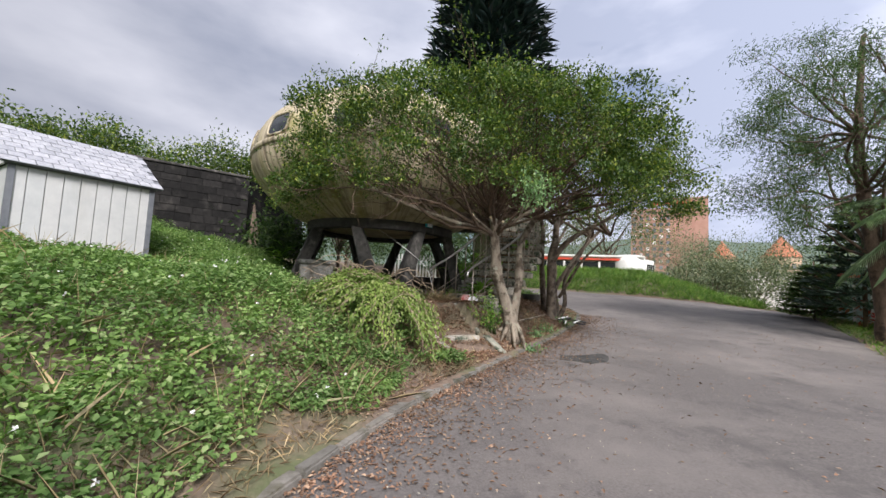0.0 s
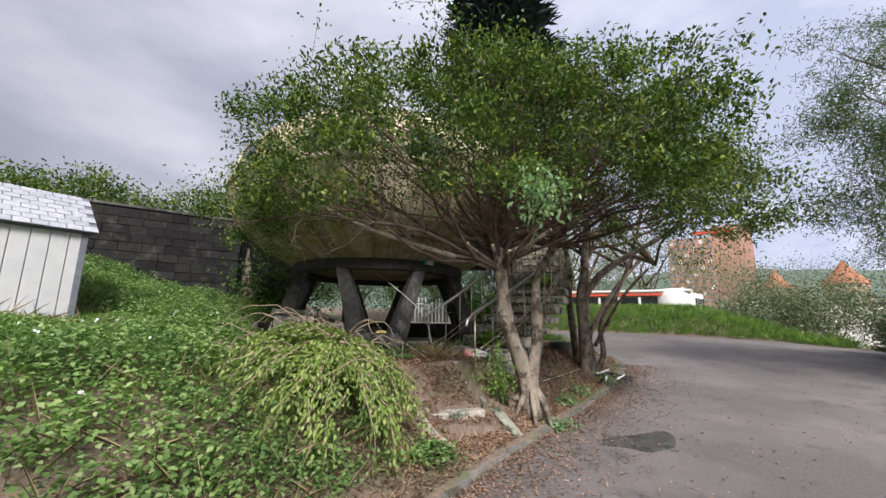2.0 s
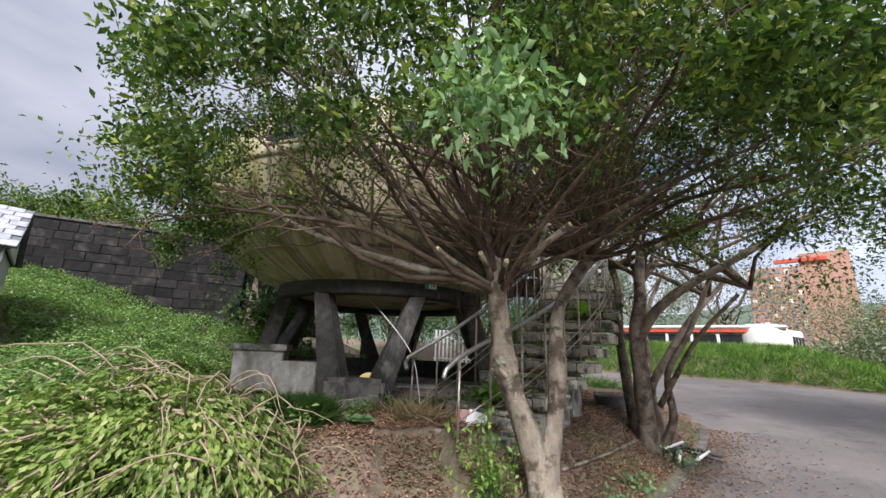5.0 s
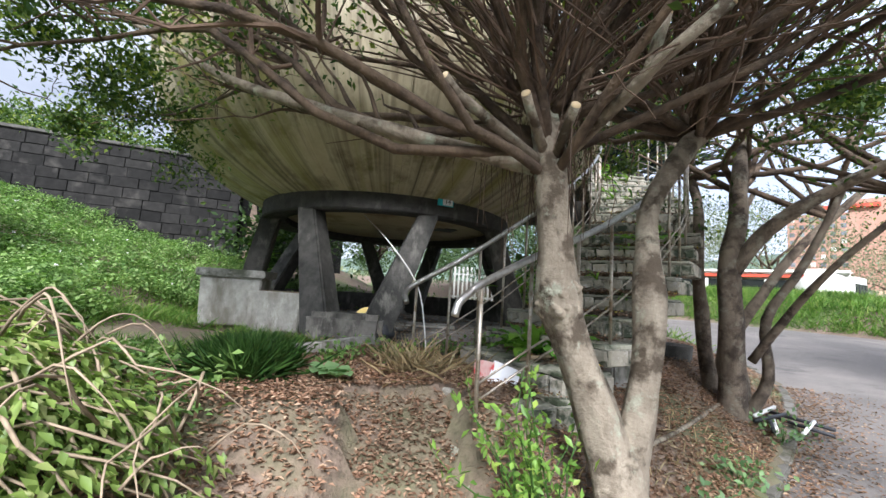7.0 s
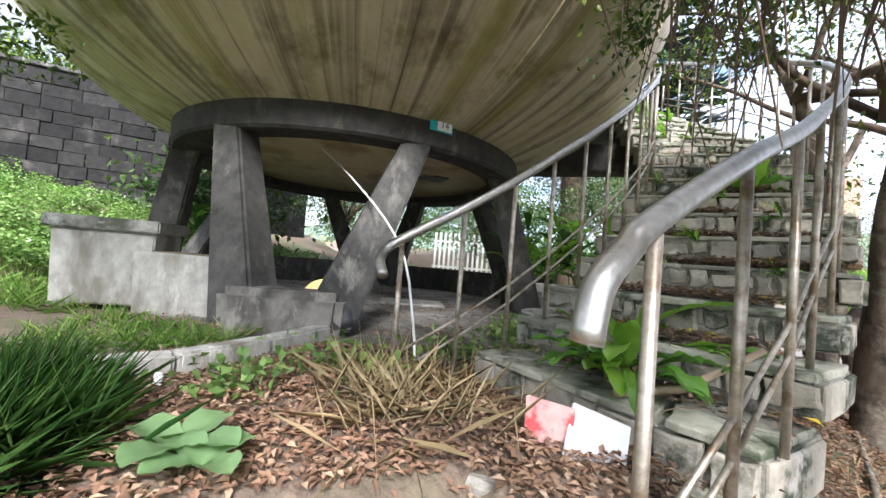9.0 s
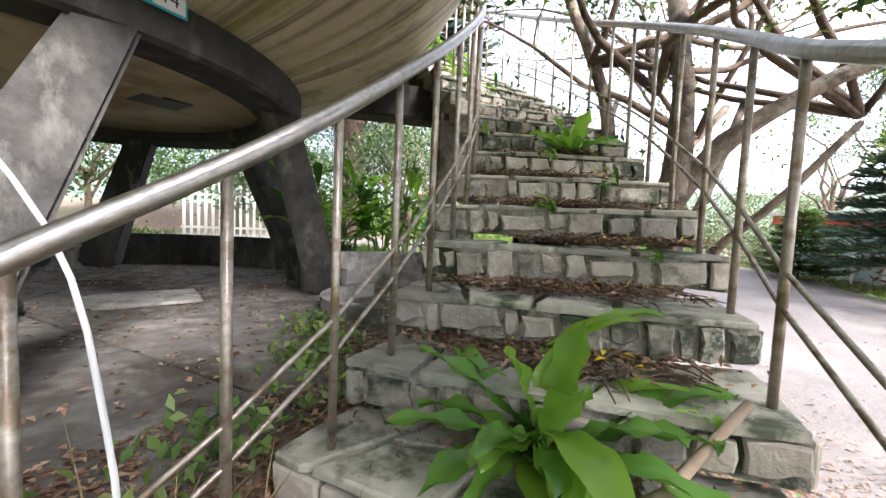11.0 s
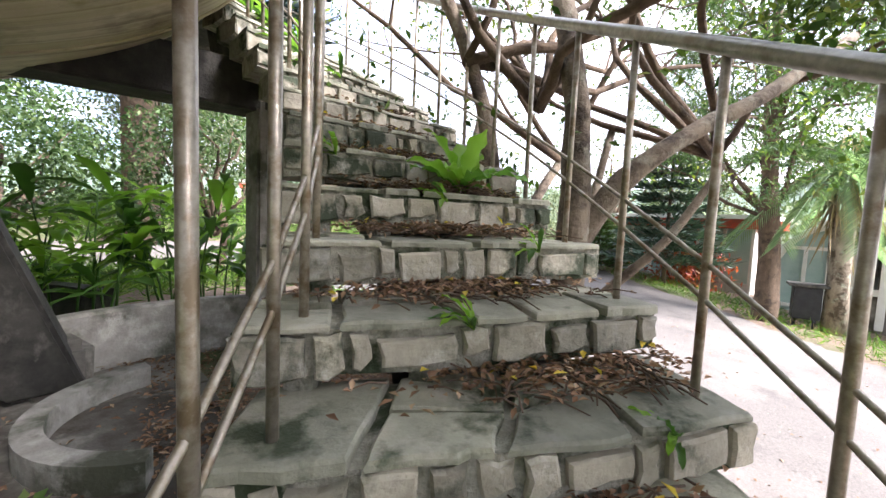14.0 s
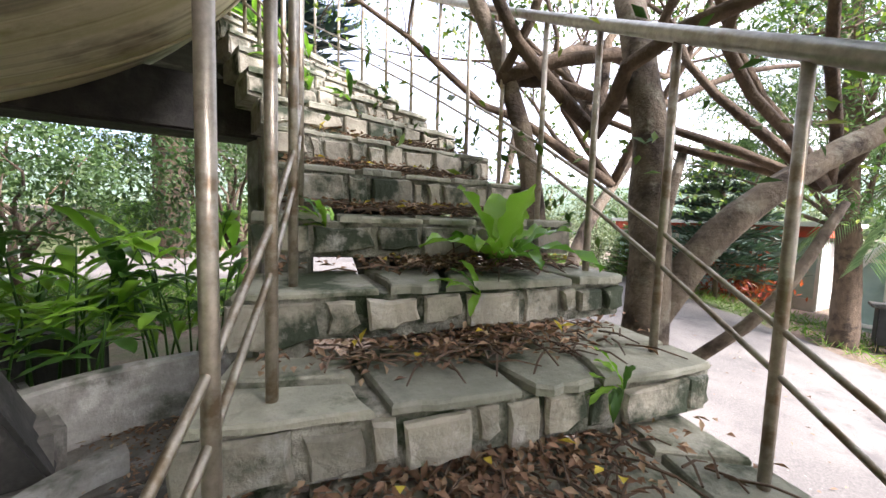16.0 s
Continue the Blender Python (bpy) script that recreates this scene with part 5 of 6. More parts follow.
def leafy_tree(x, y, h, r, seed, mat=M_FAR, n_leaf=2600, size=0.24, trunk=True, name="leafy_tree", label="grey-green leafy tree in the distance"):
    g = random.Random(seed); z0 = hz(x, y)
    t = thing(name, label, "tree", (x, y, z0), "background trees")
    ends = [Vector((x + r * 0.75 * math.cos(k * 2.4) * g.uniform(0.4, 1), y + r * 0.75 * math.sin(k * 2.4) * g.uniform(0.4, 1), z0 + h * g.uniform(0.5, 0.92))) for k in range(9)]
    tube("trunk", [(x, y, z0 - 0.2), (x + g.uniform(-.2, .2), y, z0 + h * 0.25), (x, y + g.uniform(-.2, .2), z0 + h * 0.45)], [h * 0.025, h * 0.02, h * 0.014], M_BARK_DARK, t, "", 8, 0.2)
    for e in ends:
        pp = branch((x, y, z0 + h * g.uniform(0.2, 0.42)), e, 0.05, 6, g, 0.15)
        tube("limb", pp, list(np.linspace(h * 0.012, h * 0.003, 7)), M_BARK_DARK, t, sides=5)
    c = dome((x, y, z0 + h * 0.55), (r, r, h * 0.48), 110, z0 + h * 0.22, seed, -0.6)
    c = np.concatenate([c, np.array([tuple(e) for e in ends])])
    C = c[RNG.integers(0, len(c), n_leaf)] + RNG.normal(0, 1, (n_leaf, 3)) * r * 0.12
    leaf_mesh("crown", C, rand_dirs(n_leaf, 0.1), size * RNG.uniform(0.6, 1.4, n_leaf), size * 0.5, mat, t, "", droop=0.1)

for i, (x, y, h, r, mt) in enumerate(((19.5, 30, 4.6, 3.2, M_FAR), (23.5, 31, 5.0, 3.4, M_FAR), (24, 40, 7.5, 5, M_FAR), (17, 42, 8, 5.5, M_FAR), (10, 41, 8, 5, M_FAR), (4, 33, 6.5, 3.5, M_FAR), (-1.5, 29, 5.5, 3.2, M_FEATHER), (-6, 27, 5, 3.0, M_FEATHER), (6.5, 38, 6.5, 3.4, M_FAR),
        (27, 26, 6, 3.5, M_FAR), (29, 18.5, 6.5, 3, M_FAR), (26, 9, 6.5, 3.5, M_FAR), (24, 3.5, 7, 3.5, M_FAR), (-4.6, 20.8, 4.0, 1.9, M_LEAF_DARK), (0.5, 21.3, 3.4, 1.6, M_FEATHER), (3.4, 19.8, 3.6, 1.5, M_FEATHER), (30, 33, 8, 5, M_FAR), (23.5, 22.5, 4.6, 2.0, M_FAR), (33, 48, 9, 6, M_FAR))):
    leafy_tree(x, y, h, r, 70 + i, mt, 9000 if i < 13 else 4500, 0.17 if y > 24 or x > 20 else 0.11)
for i, (x, y, h, r) in enumerate(((20.5, 19.6, 6.8, 2.2),)):
    leafy_tree(x, y, h, r, 120 + i, M_FEATHER, 1500, 0.14, True, "shade_tree", "dark-limbed shade tree beside the lane")

# growth on top of the retaining wall, one spread of shrubs
u = RNG.uniform(-2, 15, 520); s = RNG.uniform(0.6, 5, 520)
base = np.stack([WALL_END[0] - WALL_DIR[0] * u + WALL_N[0] * s, WALL_END[1] - WALL_DIR[1] * u + WALL_N[1] * s, 4.9 + np.zeros(520)], 1)
top = np.array([0.35 + 2.0 * (0.5 + 0.5 * noise.noise((a * 0.5, b * 0.4, 0))) for a, b in zip(u, s)])
base[:, 2] += RNG.uniform(0, 1, 520) * top
C = np.repeat(base, 75, 0) + RNG.normal(0, 1, (520 * 75, 3)) * [0.3, 0.3, 0.22]
tagged(leaf_mesh("shrub_growth", C, rand_dirs(len(C), 0.3), 0.13 * RNG.uniform(0.6, 1.4, len(C)), 0.07, M_LEAF), "dense green shrubs above the retaining wall", "shrubs", kind="stuff")
C = np.array([-5.6, 16.6, 2.6]) + RNG.normal(0, 1, (2600, 3)) * [0.7, 0.7, 0.55]
tagged(leaf_mesh("wall_creeper", C, rand_dirs(2600, 0), 0.17 * RNG.uniform(0.6, 1.4, 2600), 0.1, M_LEAF_DARK), "dark broad-leaved creepers beside the wall", "shrubs", kind="stuff")

# ---------------------------------------------------------------- weeds on the bank
def scatter(n, x0, x1, y0, y1, keep, seed):
    g = np.random.default_rng(seed)
    x, y = g.uniform(x0, x1, n), g.uniform(y0, y1, n)
    k = keep(x, y)
    return x[k], y[k]


def bank(x, y):
    d = sdist(x, y, KERB)
    near_house = np.hypot(x - UFO[0], y - UFO[1]) < 3.3
    s = (x - WALL_END[0]) * WALL_N[0] + (y - WALL_END[1]) * WALL_N[1]
    path = (x > 0.35) & (y > 8.2) | ((x > -2.4) & (y > 9.3) & (y < 13.2))
    shed_in = (np.abs((x + 6.4) * 0.5 + (y - 9.3) * 0.866) < 1.1) & (np.abs((x + 6.4) * 0.866 - (y - 9.3) * 0.5) < 1.2)
    box_in = (x > -3.5) & (x < -1.3) & (y > 12.1) & (y < 13.1)
    return (d > 0.42 + 0.22 * np.sin(x * 2.1 + y * 1.7)) & (d > 0.25) & ~near_house & (s < -0.1) & ~path & ~shed_in & ~box_in


xw, yw = scatter(19000, -13, 1.5, 1.2, 19, bank, 11)
close = np.hypot(xw - 1.3, yw - 2.5)
keep = RNG.uniform(0, 1, len(xw)) < np.clip(1.4 - 0.05 * close, 0.4, 1)
xw, yw = xw[keep], yw[keep]
clear = (xw > -4.0) & (yw > 10.6)
xw, yw = xw[~clear], yw[~clear]
hw = np.array([0.12 + 0.46 * max(0, 0.5 + 0.7 * noise.noise((a * 0.8, b * 0.8, 3)) + 0.35 * noise.noise((a * 2.6, b * 2.6, 8))) for a, b in zip(xw, yw)]) * np.clip(sdist(xw, yw, KERB) / 1.6, 0.35, 1) * np.clip((np.hypot(xw + 5.6, yw - 8.9) - 0.9) / 1.6, 0.3, 1)
per = 26
zz = height(xw, yw)
C = np.repeat(np.stack([xw, yw, zz], 1), per, 0)
f = RNG.uniform(0.25, 1, len(C)) ** 0.6
C[:, 2] += np.repeat(hw, per) * f
C[:, :2] += RNG.normal(0, 0.085, (len(C), 2))
n = len(C)
WD_ = RNG.normal(0, 1, (n, 3)) * [1, 1, 0.4] + [0, 0, 0.1]
WL = 0.054 * RNG.uniform(0.5, 1.5, n)
tagged(leaf_mesh("bank_weeds", C, WD_, WL, WL * 0.62, M_WEED, fold=0.1, droop=0.15, roll=0.75), "dense bright green weeds covering the bank", "weeds", kind="stuff")
tv, tf = [], []
for a, b, h, z in list(zip(xw, yw, hw, zz))[::5]:
    tube_data([(a, b, z - 0.02), (a + 0.03, b, z + h * 0.6), (a + 0.05, b + 0.03, z + h * 1.1)], [0.004, 0.003, 0.002], 3, tv, tf)
tagged(raw("weed_stems", tv, tf, M_TUFT), "thin green weed stems", "weeds", kind="stuff")
fx = RNG.choice(len(xw), 190)
C = np.stack([xw[fx], yw[fx], zz[fx] + hw[fx] * 1.08], 1); C = np.repeat(C, 5, 0)
tagged(leaf_mesh("weed_flowers", C, rand_dirs(len(C), 0.8), 0.028, 0.022, M_PLASTIC_W), "tiny white weed flowers", "flowers", kind="stuff")


def blades(name, x, y, hgt, width, mat, label, lean=0.5, lift=0.0):
    z = height(x, y) + lift
    n = len(x)
    P = np.stack([x, y, z - 0.01], 1)
    tagged(leaf_mesh(name, P, rand_dirs(n, 2.2 / max(lean, 0.05) * 0.5), hgt * RNG.uniform(0.5, 1.3, n), width, mat, droop=0.2, roll=2), label, "grass", kind="stuff")


xb, yb = scatter(9000, -1.5, 4.5, 0.5, 12.5, lambda x, y: (sdist(x, y, KERB) > 0.12) & (sdist(x, y, KERB) < 0.75), 12)
blades("verge_grass", xb, yb, 0.17, 0.01, M_DRYGRASS, "dry straw-coloured grass along the kerb", 1.0)
xb, yb = scatter(16000, -3, 1.6, 0.5, 8.6, lambda x, y: (sdist(x, y, KERB) > 0.15) & (sdist(x, y, KERB) < 1.3), 31)
blades("verge_thatch", xb, yb, 0.2, 0.008, M_THATCH, "flattened brown dead grass beside the kerb", 3.0)
xb, yb = scatter(2600, -6, 0.6, 1.5, 9, bank, 32)
blades("dead_stalks", xb, yb, 0.55, 0.006, M_DRYGRASS, "pale dead stalks standing among the weeds", 0.8)
xb, yb = scatter(26000, -13, -1.0, 3, 19, bank, 13)
blades("bank_grass", xb, yb, 0.3, 0.012, M_GRASS, "long green grass among the weeds", 0.7)
xb, yb = scatter(70000, 1, 17.6, 22, 36, lambda x, y: (-sdist(x, y, OUTER) > 0.15) & (-sdist(x, y, OUTER) < 6), 14)
blades("mound_grass", xb, yb, 0.6, 0.024, M_GRASS, "lush green grass mound beyond the lane", 0.5)
xb, yb = scatter(26000, 8, 22, 3, 24, lambda x, y: (-sdist(x, y, OUTER) > 0.0) & (-sdist(x, y, OUTER) < 2.4), 15)
blades("roadside_grass", xb, yb, 0.32, 0.016, M_GRASS, "uneven roadside grass", 0.8)
xb, yb = scatter(9000, 8, 22, 3, 24, lambda x, y: (-sdist(x, y, OUTER) > 0.0) & (-sdist(x, y, OUTER) < 1.6), 16)
blades("roadside_straw", xb, yb, 0.3, 0.012, M_DRYGRASS, "dry roadside straw", 1.0)
xb, yb = scatter(30000, -7, -0.6, 9.2, 13.6, lambda x, y: (np.hypot(x - UFO[0], y - UFO[1]) > 2.95) & ~((x > -3.2) & (x < -1.3) & (y > 11.95) & (y < 12.9)) & (np.sin(x * 3.3) + np.sin(y * 2.9 + x) > -0.5 + 0.5 * (x > -2.4)), 33)
blades("thin_grass", xb, yb, 0.2, 0.008, M_GRASS, "thin green grass on bare soil before the planters", 0.9)
g = RNG.normal(0, 1, (5200, 2))
blades("grass_tuft", -0.22 + g[:, 0] * 0.11, 10.12 + g[:, 1] * 0.11, 0.4, 0.005, M_TUFT, "dense dark green grass tuft beside the path", 0.6)
g = RNG.normal(0, 1, (420, 2))
blades("dry_vines", 0.85 + g[:, 0] * 0.2, 11.1 + g[:, 1] * 0.22, 0.42, 0.005, M_DRYGRASS, "dry straw tangle at the railing foot", 1.2)
xb, yb = scatter(9000, -4, 6, 18.4, 24, lambda x, y: sdist(x, y, KERB) > 0.2, 17)
blades("back_grass", xb, yb, 0.5, 0.014, M_GRASS, "grass behind the house", 0.8)

# ---------------------------------------------------------------- heap of cut branches
heap = thing("cut_branch_heap", "heap of cut leafy branches with wilting yellow-green leaves", "branches", (0.0, 8.1, hz(0.0, 8.1)))
rnd = random.Random(77)
HC = (0.02, 8.02)
heap_z = lambda x, y: hz(x, y) + 0.72 * max(0.0, 1 - ((x - HC[0]) / 1.3) ** 2 - ((y - HC[1]) / 1.3) ** 2) ** 0.8
C, CD = [], []
for k in range(150):
    # shoots start near the top and hang outward over the pile
    a = rnd.uniform(0, 6.28); q = rnd.uniform(0.15, 1.0)
    x, y = HC[0] + 1.25 * q * math.cos(a), HC[1] + 1.2 * q * math.sin(a)
    q0 = q * rnd.uniform(0.1, 0.5)
    sx, sy = HC[0] + 1.2 * q0 * math.cos(a + 0.4), HC[1] + 1.1 * q0 * math.sin(a + 0.4)
    pts = branch((sx, sy, heap_z(sx, sy) + rnd.uniform(-0.12, 0.1)), (x, y, heap_z(x, y) + rnd.uniform(0.0, 0.1)), 0.16, 7, rnd, 0.14)
    tube("bough", pts, list(np.linspace(0.011, 0.003, 8)), M_TWIG, heap, sides=5)
    for i in range(2, 8):
        d = (pts[i] - pts[i - 1]).normalized()
        for _ in range(15):
            C.append(tuple(pts[i].lerp(pts[i - 1], rnd.random()) + Vector((rnd.gauss(0, 0.045), rnd.gauss(0, 0.045), rnd.gauss(0, 0.03)))))
            CD.append((d.x + rnd.gauss(0, 0.7), d.y + rnd.gauss(0, 0.7), d.z - 0.25 + rnd.gauss(0, 0.3)))
C, CD = np.array(C), np.array(CD)
ok = C[:, 2] > height(C[:, 0], C[:, 1]) + 0.01
C, CD = C[ok], CD[ok]
leaf_mesh("wilting_leaves", C, CD, 0.056 * RNG.uniform(0.6, 1.35, len(C)), 0.029, M_CUT, heap, "wilting yellow-green leaves", droop=0.2, roll=0.7)
for k in range(110):
    x, y = rnd.uniform(-1.7, 0.7), rnd.uniform(7.9, 9.3)
    z = max(heap_z(x, y), hz(x, y)) + rnd.uniform(0.0, 0.22)
    e = (x + rnd.uniform(-0.7, 0.7), y + rnd.uniform(-0.8, 0.35), max(heap_z(x, y), hz(x, y)) + rnd.uniform(-0.1, 0.18))
    tube("bare_branch", branch((x, y, z), e, 0.28, 7, rnd, 0.14), list(np.linspace(0.0075, 0.002, 8)), M_TWIG, heap, "bare arching branch", 5)
for p0, p1, r in (((-1.35, 9.0, 0.75), (-1.3, 9.05, 1.35), 0.018), ((-1.3, 9.05, 1.3), (-0.75, 8.75, 0.9), 0.014), ((-0.2, 9.0, 0.8), (0.35, 9.2, 1.2), 0.012), ((0.35, 9.2, 1.2), (0.55, 8.8, 0.62), 0.009)):
    tube("cut_stick", branch(p0, p1, 0.05, 5, rnd, 0.08), list(np.linspace(r, r * 0.7, 6)), M_TWIG, heap, "pale cut stick", 7)

# ---------------------------------------------------------------- litter on bed, steps and lane
def bump(x, y):
    """Small unevenness of the open soil."""
    return np.where(sdist(x, y, KERB) > 0.3, 0.03, 0.0) * np.sin(x * 3.1 + np.sin(y * 2.3)) * np.cos(y * 2.7)


def litter(name, x, y, z, size, mat, label, flat=0.35):
    n = len(x)
    D = RNG.normal(0, 1, (n, 3)) * [1, 1, flat * 0.5]
    tagged(leaf_mesh(name, np.stack([x, y, z + RNG.uniform(0.004, 0.03, n)], 1), D, size * RNG.uniform(0.5, 1.4, n), size * 0.5, mat, fold=0.3, roll=flat), label, "leaf litter", kind="stuff")


xl, yl = scatter(170000, -0.8, 6.5, 5.5, 17, lambda x, y: (sdist(x, y, KERB) > 0.1) & (sdist(x, y, KERB) < 4.2) & (np.hypot(x - UFO[0], y - UFO[1]) > 3.2) & (RNG.uniform(0, 1, len(x)) < np.clip(1.2 - 0.2 * np.abs(y - 11), 0.35, 1)), 21)
litter("bed_litter", xl, yl, height(xl, yl) + bump(xl, yl) + 0.006, 0.045, M_DEAD, "brown fallen leaves over the bed")
xl, yl = scatter(260000, -1, 7, 2, 16, lambda x, y: (sdist(x, y, KERB) < 0.0) & (RNG.uniform(0, 1, len(x)) < 0.6 * np.exp(sdist(x, y, KERB) / 0.4)), 22)
litter("kerb_litter", xl, yl, height(xl, yl) + 0.012, 0.046, M_DEAD, "brown leaves drifted along the kerb")
xl, yl = scatter(2600, 0, 11, 1, 16, lambda x, y: (sdist(x, y, KERB) < 0.0) & (sdist(x, y, OUTER) > 0), 25)
litter("lane_grit", xl, yl, height(xl, yl) + 0.03, 0.022, M_PALEBIT, "pale bits of gravel and leaf on the lane")
xl, yl = scatter(900, 0, 11, 2, 16, lambda x, y: (sdist(x, y, KERB) < 0.0) & (sdist(x, y, OUTER) > 0), 23)
litter("lane_litter", xl, yl, height(xl, yl) + 0.04, 0.05, M_DEAD, "scattered leaves on the lane")
xl, yl = scatter(3500, -4, 3, 10.5, 18, lambda x, y: np.hypot(x - UFO[0], y - UFO[1]) < 3.2, 24)
litter("pad_litter", xl, yl, np.full(len(xl), 0.985), 0.05, M_DEAD, "dry leaves on the concrete floor")
SP, SY, tv, tf = [], [], [], []
rnd = random.Random(8)
for k in range(-3, K_TOP + 1):
    z = step_z(k) + 0.012
    dens = 620 if 0 <= k < 9 else 220
    cu = rnd.uniform(0.35, 0.75)
    for i in range(dens):
        uu = min(0.98, max(0.03, rnd.gauss(cu, 0.2))); r = lerp(R_L - 0.05, R_R + 0.12, uu)
        a = step_ang(k) - 2.4 * (1 - (r - R_L) / (R_R - R_L)) + rnd.triangular(-0.4, 3.9, 2.9)
        (SP if rnd.random() > 0.018 else SY).append(tuple(polar(r, a, z + rnd.uniform(0, 0.035))))
    for i in range(110 if 0 <= k < 9 else 20):
        uu = min(0.86, max(0.08, rnd.gauss(cu + 0.08, 0.18))); r = lerp(R_L - 0.05, R_R + 0.1, uu); a = step_ang(k) - 2.4 * (1 - (r - R_L) / (R_R - R_L)) + rnd.uniform(0.2, 3.0)
        p = polar(r, a, z + rnd.uniform(0.005, 0.04)); d = Vector((rnd.gauss(0, 1), rnd.gauss(0, 1), rnd.gauss(0, 0.08))).normalized() * rnd.uniform(0.06, 0.2)
        tube_data([p, p + d * 0.5 + Vector((0, 0, 0.012)), p + d], [0.004, 0.0035, 0.0025], 4, tv, tf)
SP, SY = np.array(SP), np.array(SY)
litter("step_litter", SP[:, 0], SP[:, 1], SP[:, 2], 0.036, M_DEAD, "brown curled leaves lying on the steps", 0.6)
litter("yellow_leaves", SY[:, 0], SY[:, 1], SY[:, 2] + 0.015, 0.048, M_YELLOW, "fresh yellow leaves lying on the steps", 0.4)
tagged(raw("step_twigs", tv, tf, M_DARKTWIG), "reddish brown twigs strewn on the steps", "twigs", kind="stuff")


# ---------------------------------------------------------------- ferns and small plants
def frond(base, az, el, L, W, bend, parent, mat=M_FERN, name="frond", wave=0.014):
    """A strap-shaped frond with a raised midrib and wavy margin."""
    d = Vector((math.cos(az), math.sin(az), 0)); s = Vector((-d.y, d.x, 0))
    v, f, n = [], [], 14
    p = Vector(base); e = el
    for i in range(n + 1):
        t = i / n
        w = W * max(0.06, (math.sin(min(1, t * 1.35 + 0.08) * math.pi * 0.5) if t < 0.68 else math.cos((t - 0.68) / 0.32 * math.pi * 0.5) ** 0.7))
        nrm = Vector((0, 0, 1)) * math.cos(e) - d * math.sin(e)
        wv = wave * math.sin(t * 21 + az * 5)
        v += [p - s * w / 2 + nrm * (w * 0.16 + wv), p - s * w * 0.25 + nrm * w * 0.05, p, p + s * w * 0.25 + nrm * w * 0.05, p + s * w / 2 + nrm * (w * 0.16 - wv)]
        p = p + (d * math.cos(e) + Vector((0, 0, 1)) * math.sin(e)) * L / n
        e -= bend / n * (0.4 + 1.2 * t)
    for i in range(n):
        for j in range(4):
            f.append((i * 5 + j, i * 5 + j + 1, i * 5 + j + 6, i * 5 + j + 5))
    return raw(name, v, f, mat, parent, smooth=True)


def nest_fern(base, L, W, n, seed, label):
    t = thing("birds_nest_fern", label, "fern", base, "ferns on the stairs")
    rnd = random.Random(seed)
    for k in range(n):
        inner = k < 4
        frond(Vector(base) + Vector((rnd.uniform(-0.02, 0.02), rnd.uniform(-0.02, 0.02), 0.0)), k * 2.4 + rnd.uniform(-0.3, 0.3), rnd.uniform(1.05, 1.3) if inner else rnd.uniform(0.3, 0.75),
              L * (rnd.uniform(0.55, 0.8) if inner else rnd.uniform(0.55, 1.1)), W * (rnd.uniform(1.05, 1.3) if inner else rnd.uniform(0.6, 0.95)), rnd.uniform(0.2, 0.5) if inner else rnd.uniform(0.6, 1.3), t, M_FERN if inner or k % 4 == 0 else M_FERN_DEEP, "frond", 0.016)
    for k in range(9):
        frond(base, k * 0.7, 0.7, L * 0.3, W * 0.35, 1.2, t, M_DEAD, "dead_frond")
    return t


b = polar(4.68, -46.3, step_z(-1) + 0.05)
nest_fern(b, 0.58, 0.105, 34, 5, "glossy green bird's nest fern growing on a low step")
b = polar(4.86, step_ang(5) + 0.5, step_z(5) + 0.04)
nest_fern(b, 0.5, 0.115, 15, 6, "glossy dark bird's nest fern on a middle step")
rnd = random.Random(33)
for k, u, L in ((3, 0.45, 0.16), (5, 0.52, 0.18), (6, 0.1, 0.16), (10, 0.2, 0.22), (11, 0.3, 0.24), (12, 0.35, 0.2), (10, 0.45, 0.22), (11, 0.12, 0.22), (13, 0.35, 0.3), (14, 0.5, 0.32), (14, 0.3, 0.3), (13, 0.6, 0.28), (0, 0.9, 0.14), (2, 0.85, 0.12), (4, 0.8, 0.14)):
    r = lerp(R_L, R_R, u); a = step_ang(k) - 2.4 * (1 - u) - 1.5
    bp = polar(r, a, step_z(k) - 0.04)
    t = thing("small_fern", "small green fern rooted in a stair joint", "fern", bp, "small stair ferns")
    for j in range(9):
        frond(bp, radians(a - 180 + rnd.uniform(-80, 80)), rnd.uniform(0.2, 1.2), L * rnd.uniform(0.7, 1.2), L * 0.17, rnd.uniform(0.8, 1.8), t, M_FERN if j % 3 else M_TUFT, "frond", 0.004)


def ginger(x, y, n, h, seed):
    z0 = hz(x, y)
    t = thing("ginger_plant", "leafy ginger plant with long glossy leaves", "plant", (x, y, z0), "ginger plants")
    rnd = random.Random(seed)
    for k in range(n):
        a = rnd.uniform(0, 6.28); lean = rnd.uniform(0.05, 0.4); hh = h * rnd.uniform(0.65, 1.1)
        bx, by = x + rnd.uniform(-0.2, 0.2), y + rnd.uniform(-0.2, 0.2)
        pts = [Vector((bx + math.cos(a) * lean * hh * s * s, by + math.sin(a) * lean * hh * s * s, z0 + hh * s)) for s in (0, 0.3, 0.6, 0.85, 1)]
        stem = tube("stem", pts, [0.012, 0.011, 0.009, 0.007, 0.004], M_TUFT, t, sides=5)
        for j in range(7):
            p = pts[1].lerp(pts[4], 0.25 + 0.75 * j / 6)
            frond(p, a + (1.2 if j % 2 else -1.2) + rnd.uniform(-0.5, 0.5), rnd.uniform(0.2, 0.9), rnd.uniform(0.35, 0.58), rnd.uniform(0.09, 0.14), rnd.uniform(0.6, 1.3), stem, M_FERN if rnd.random() < 0.6 else M_TUFT, "leaf", 0.006)


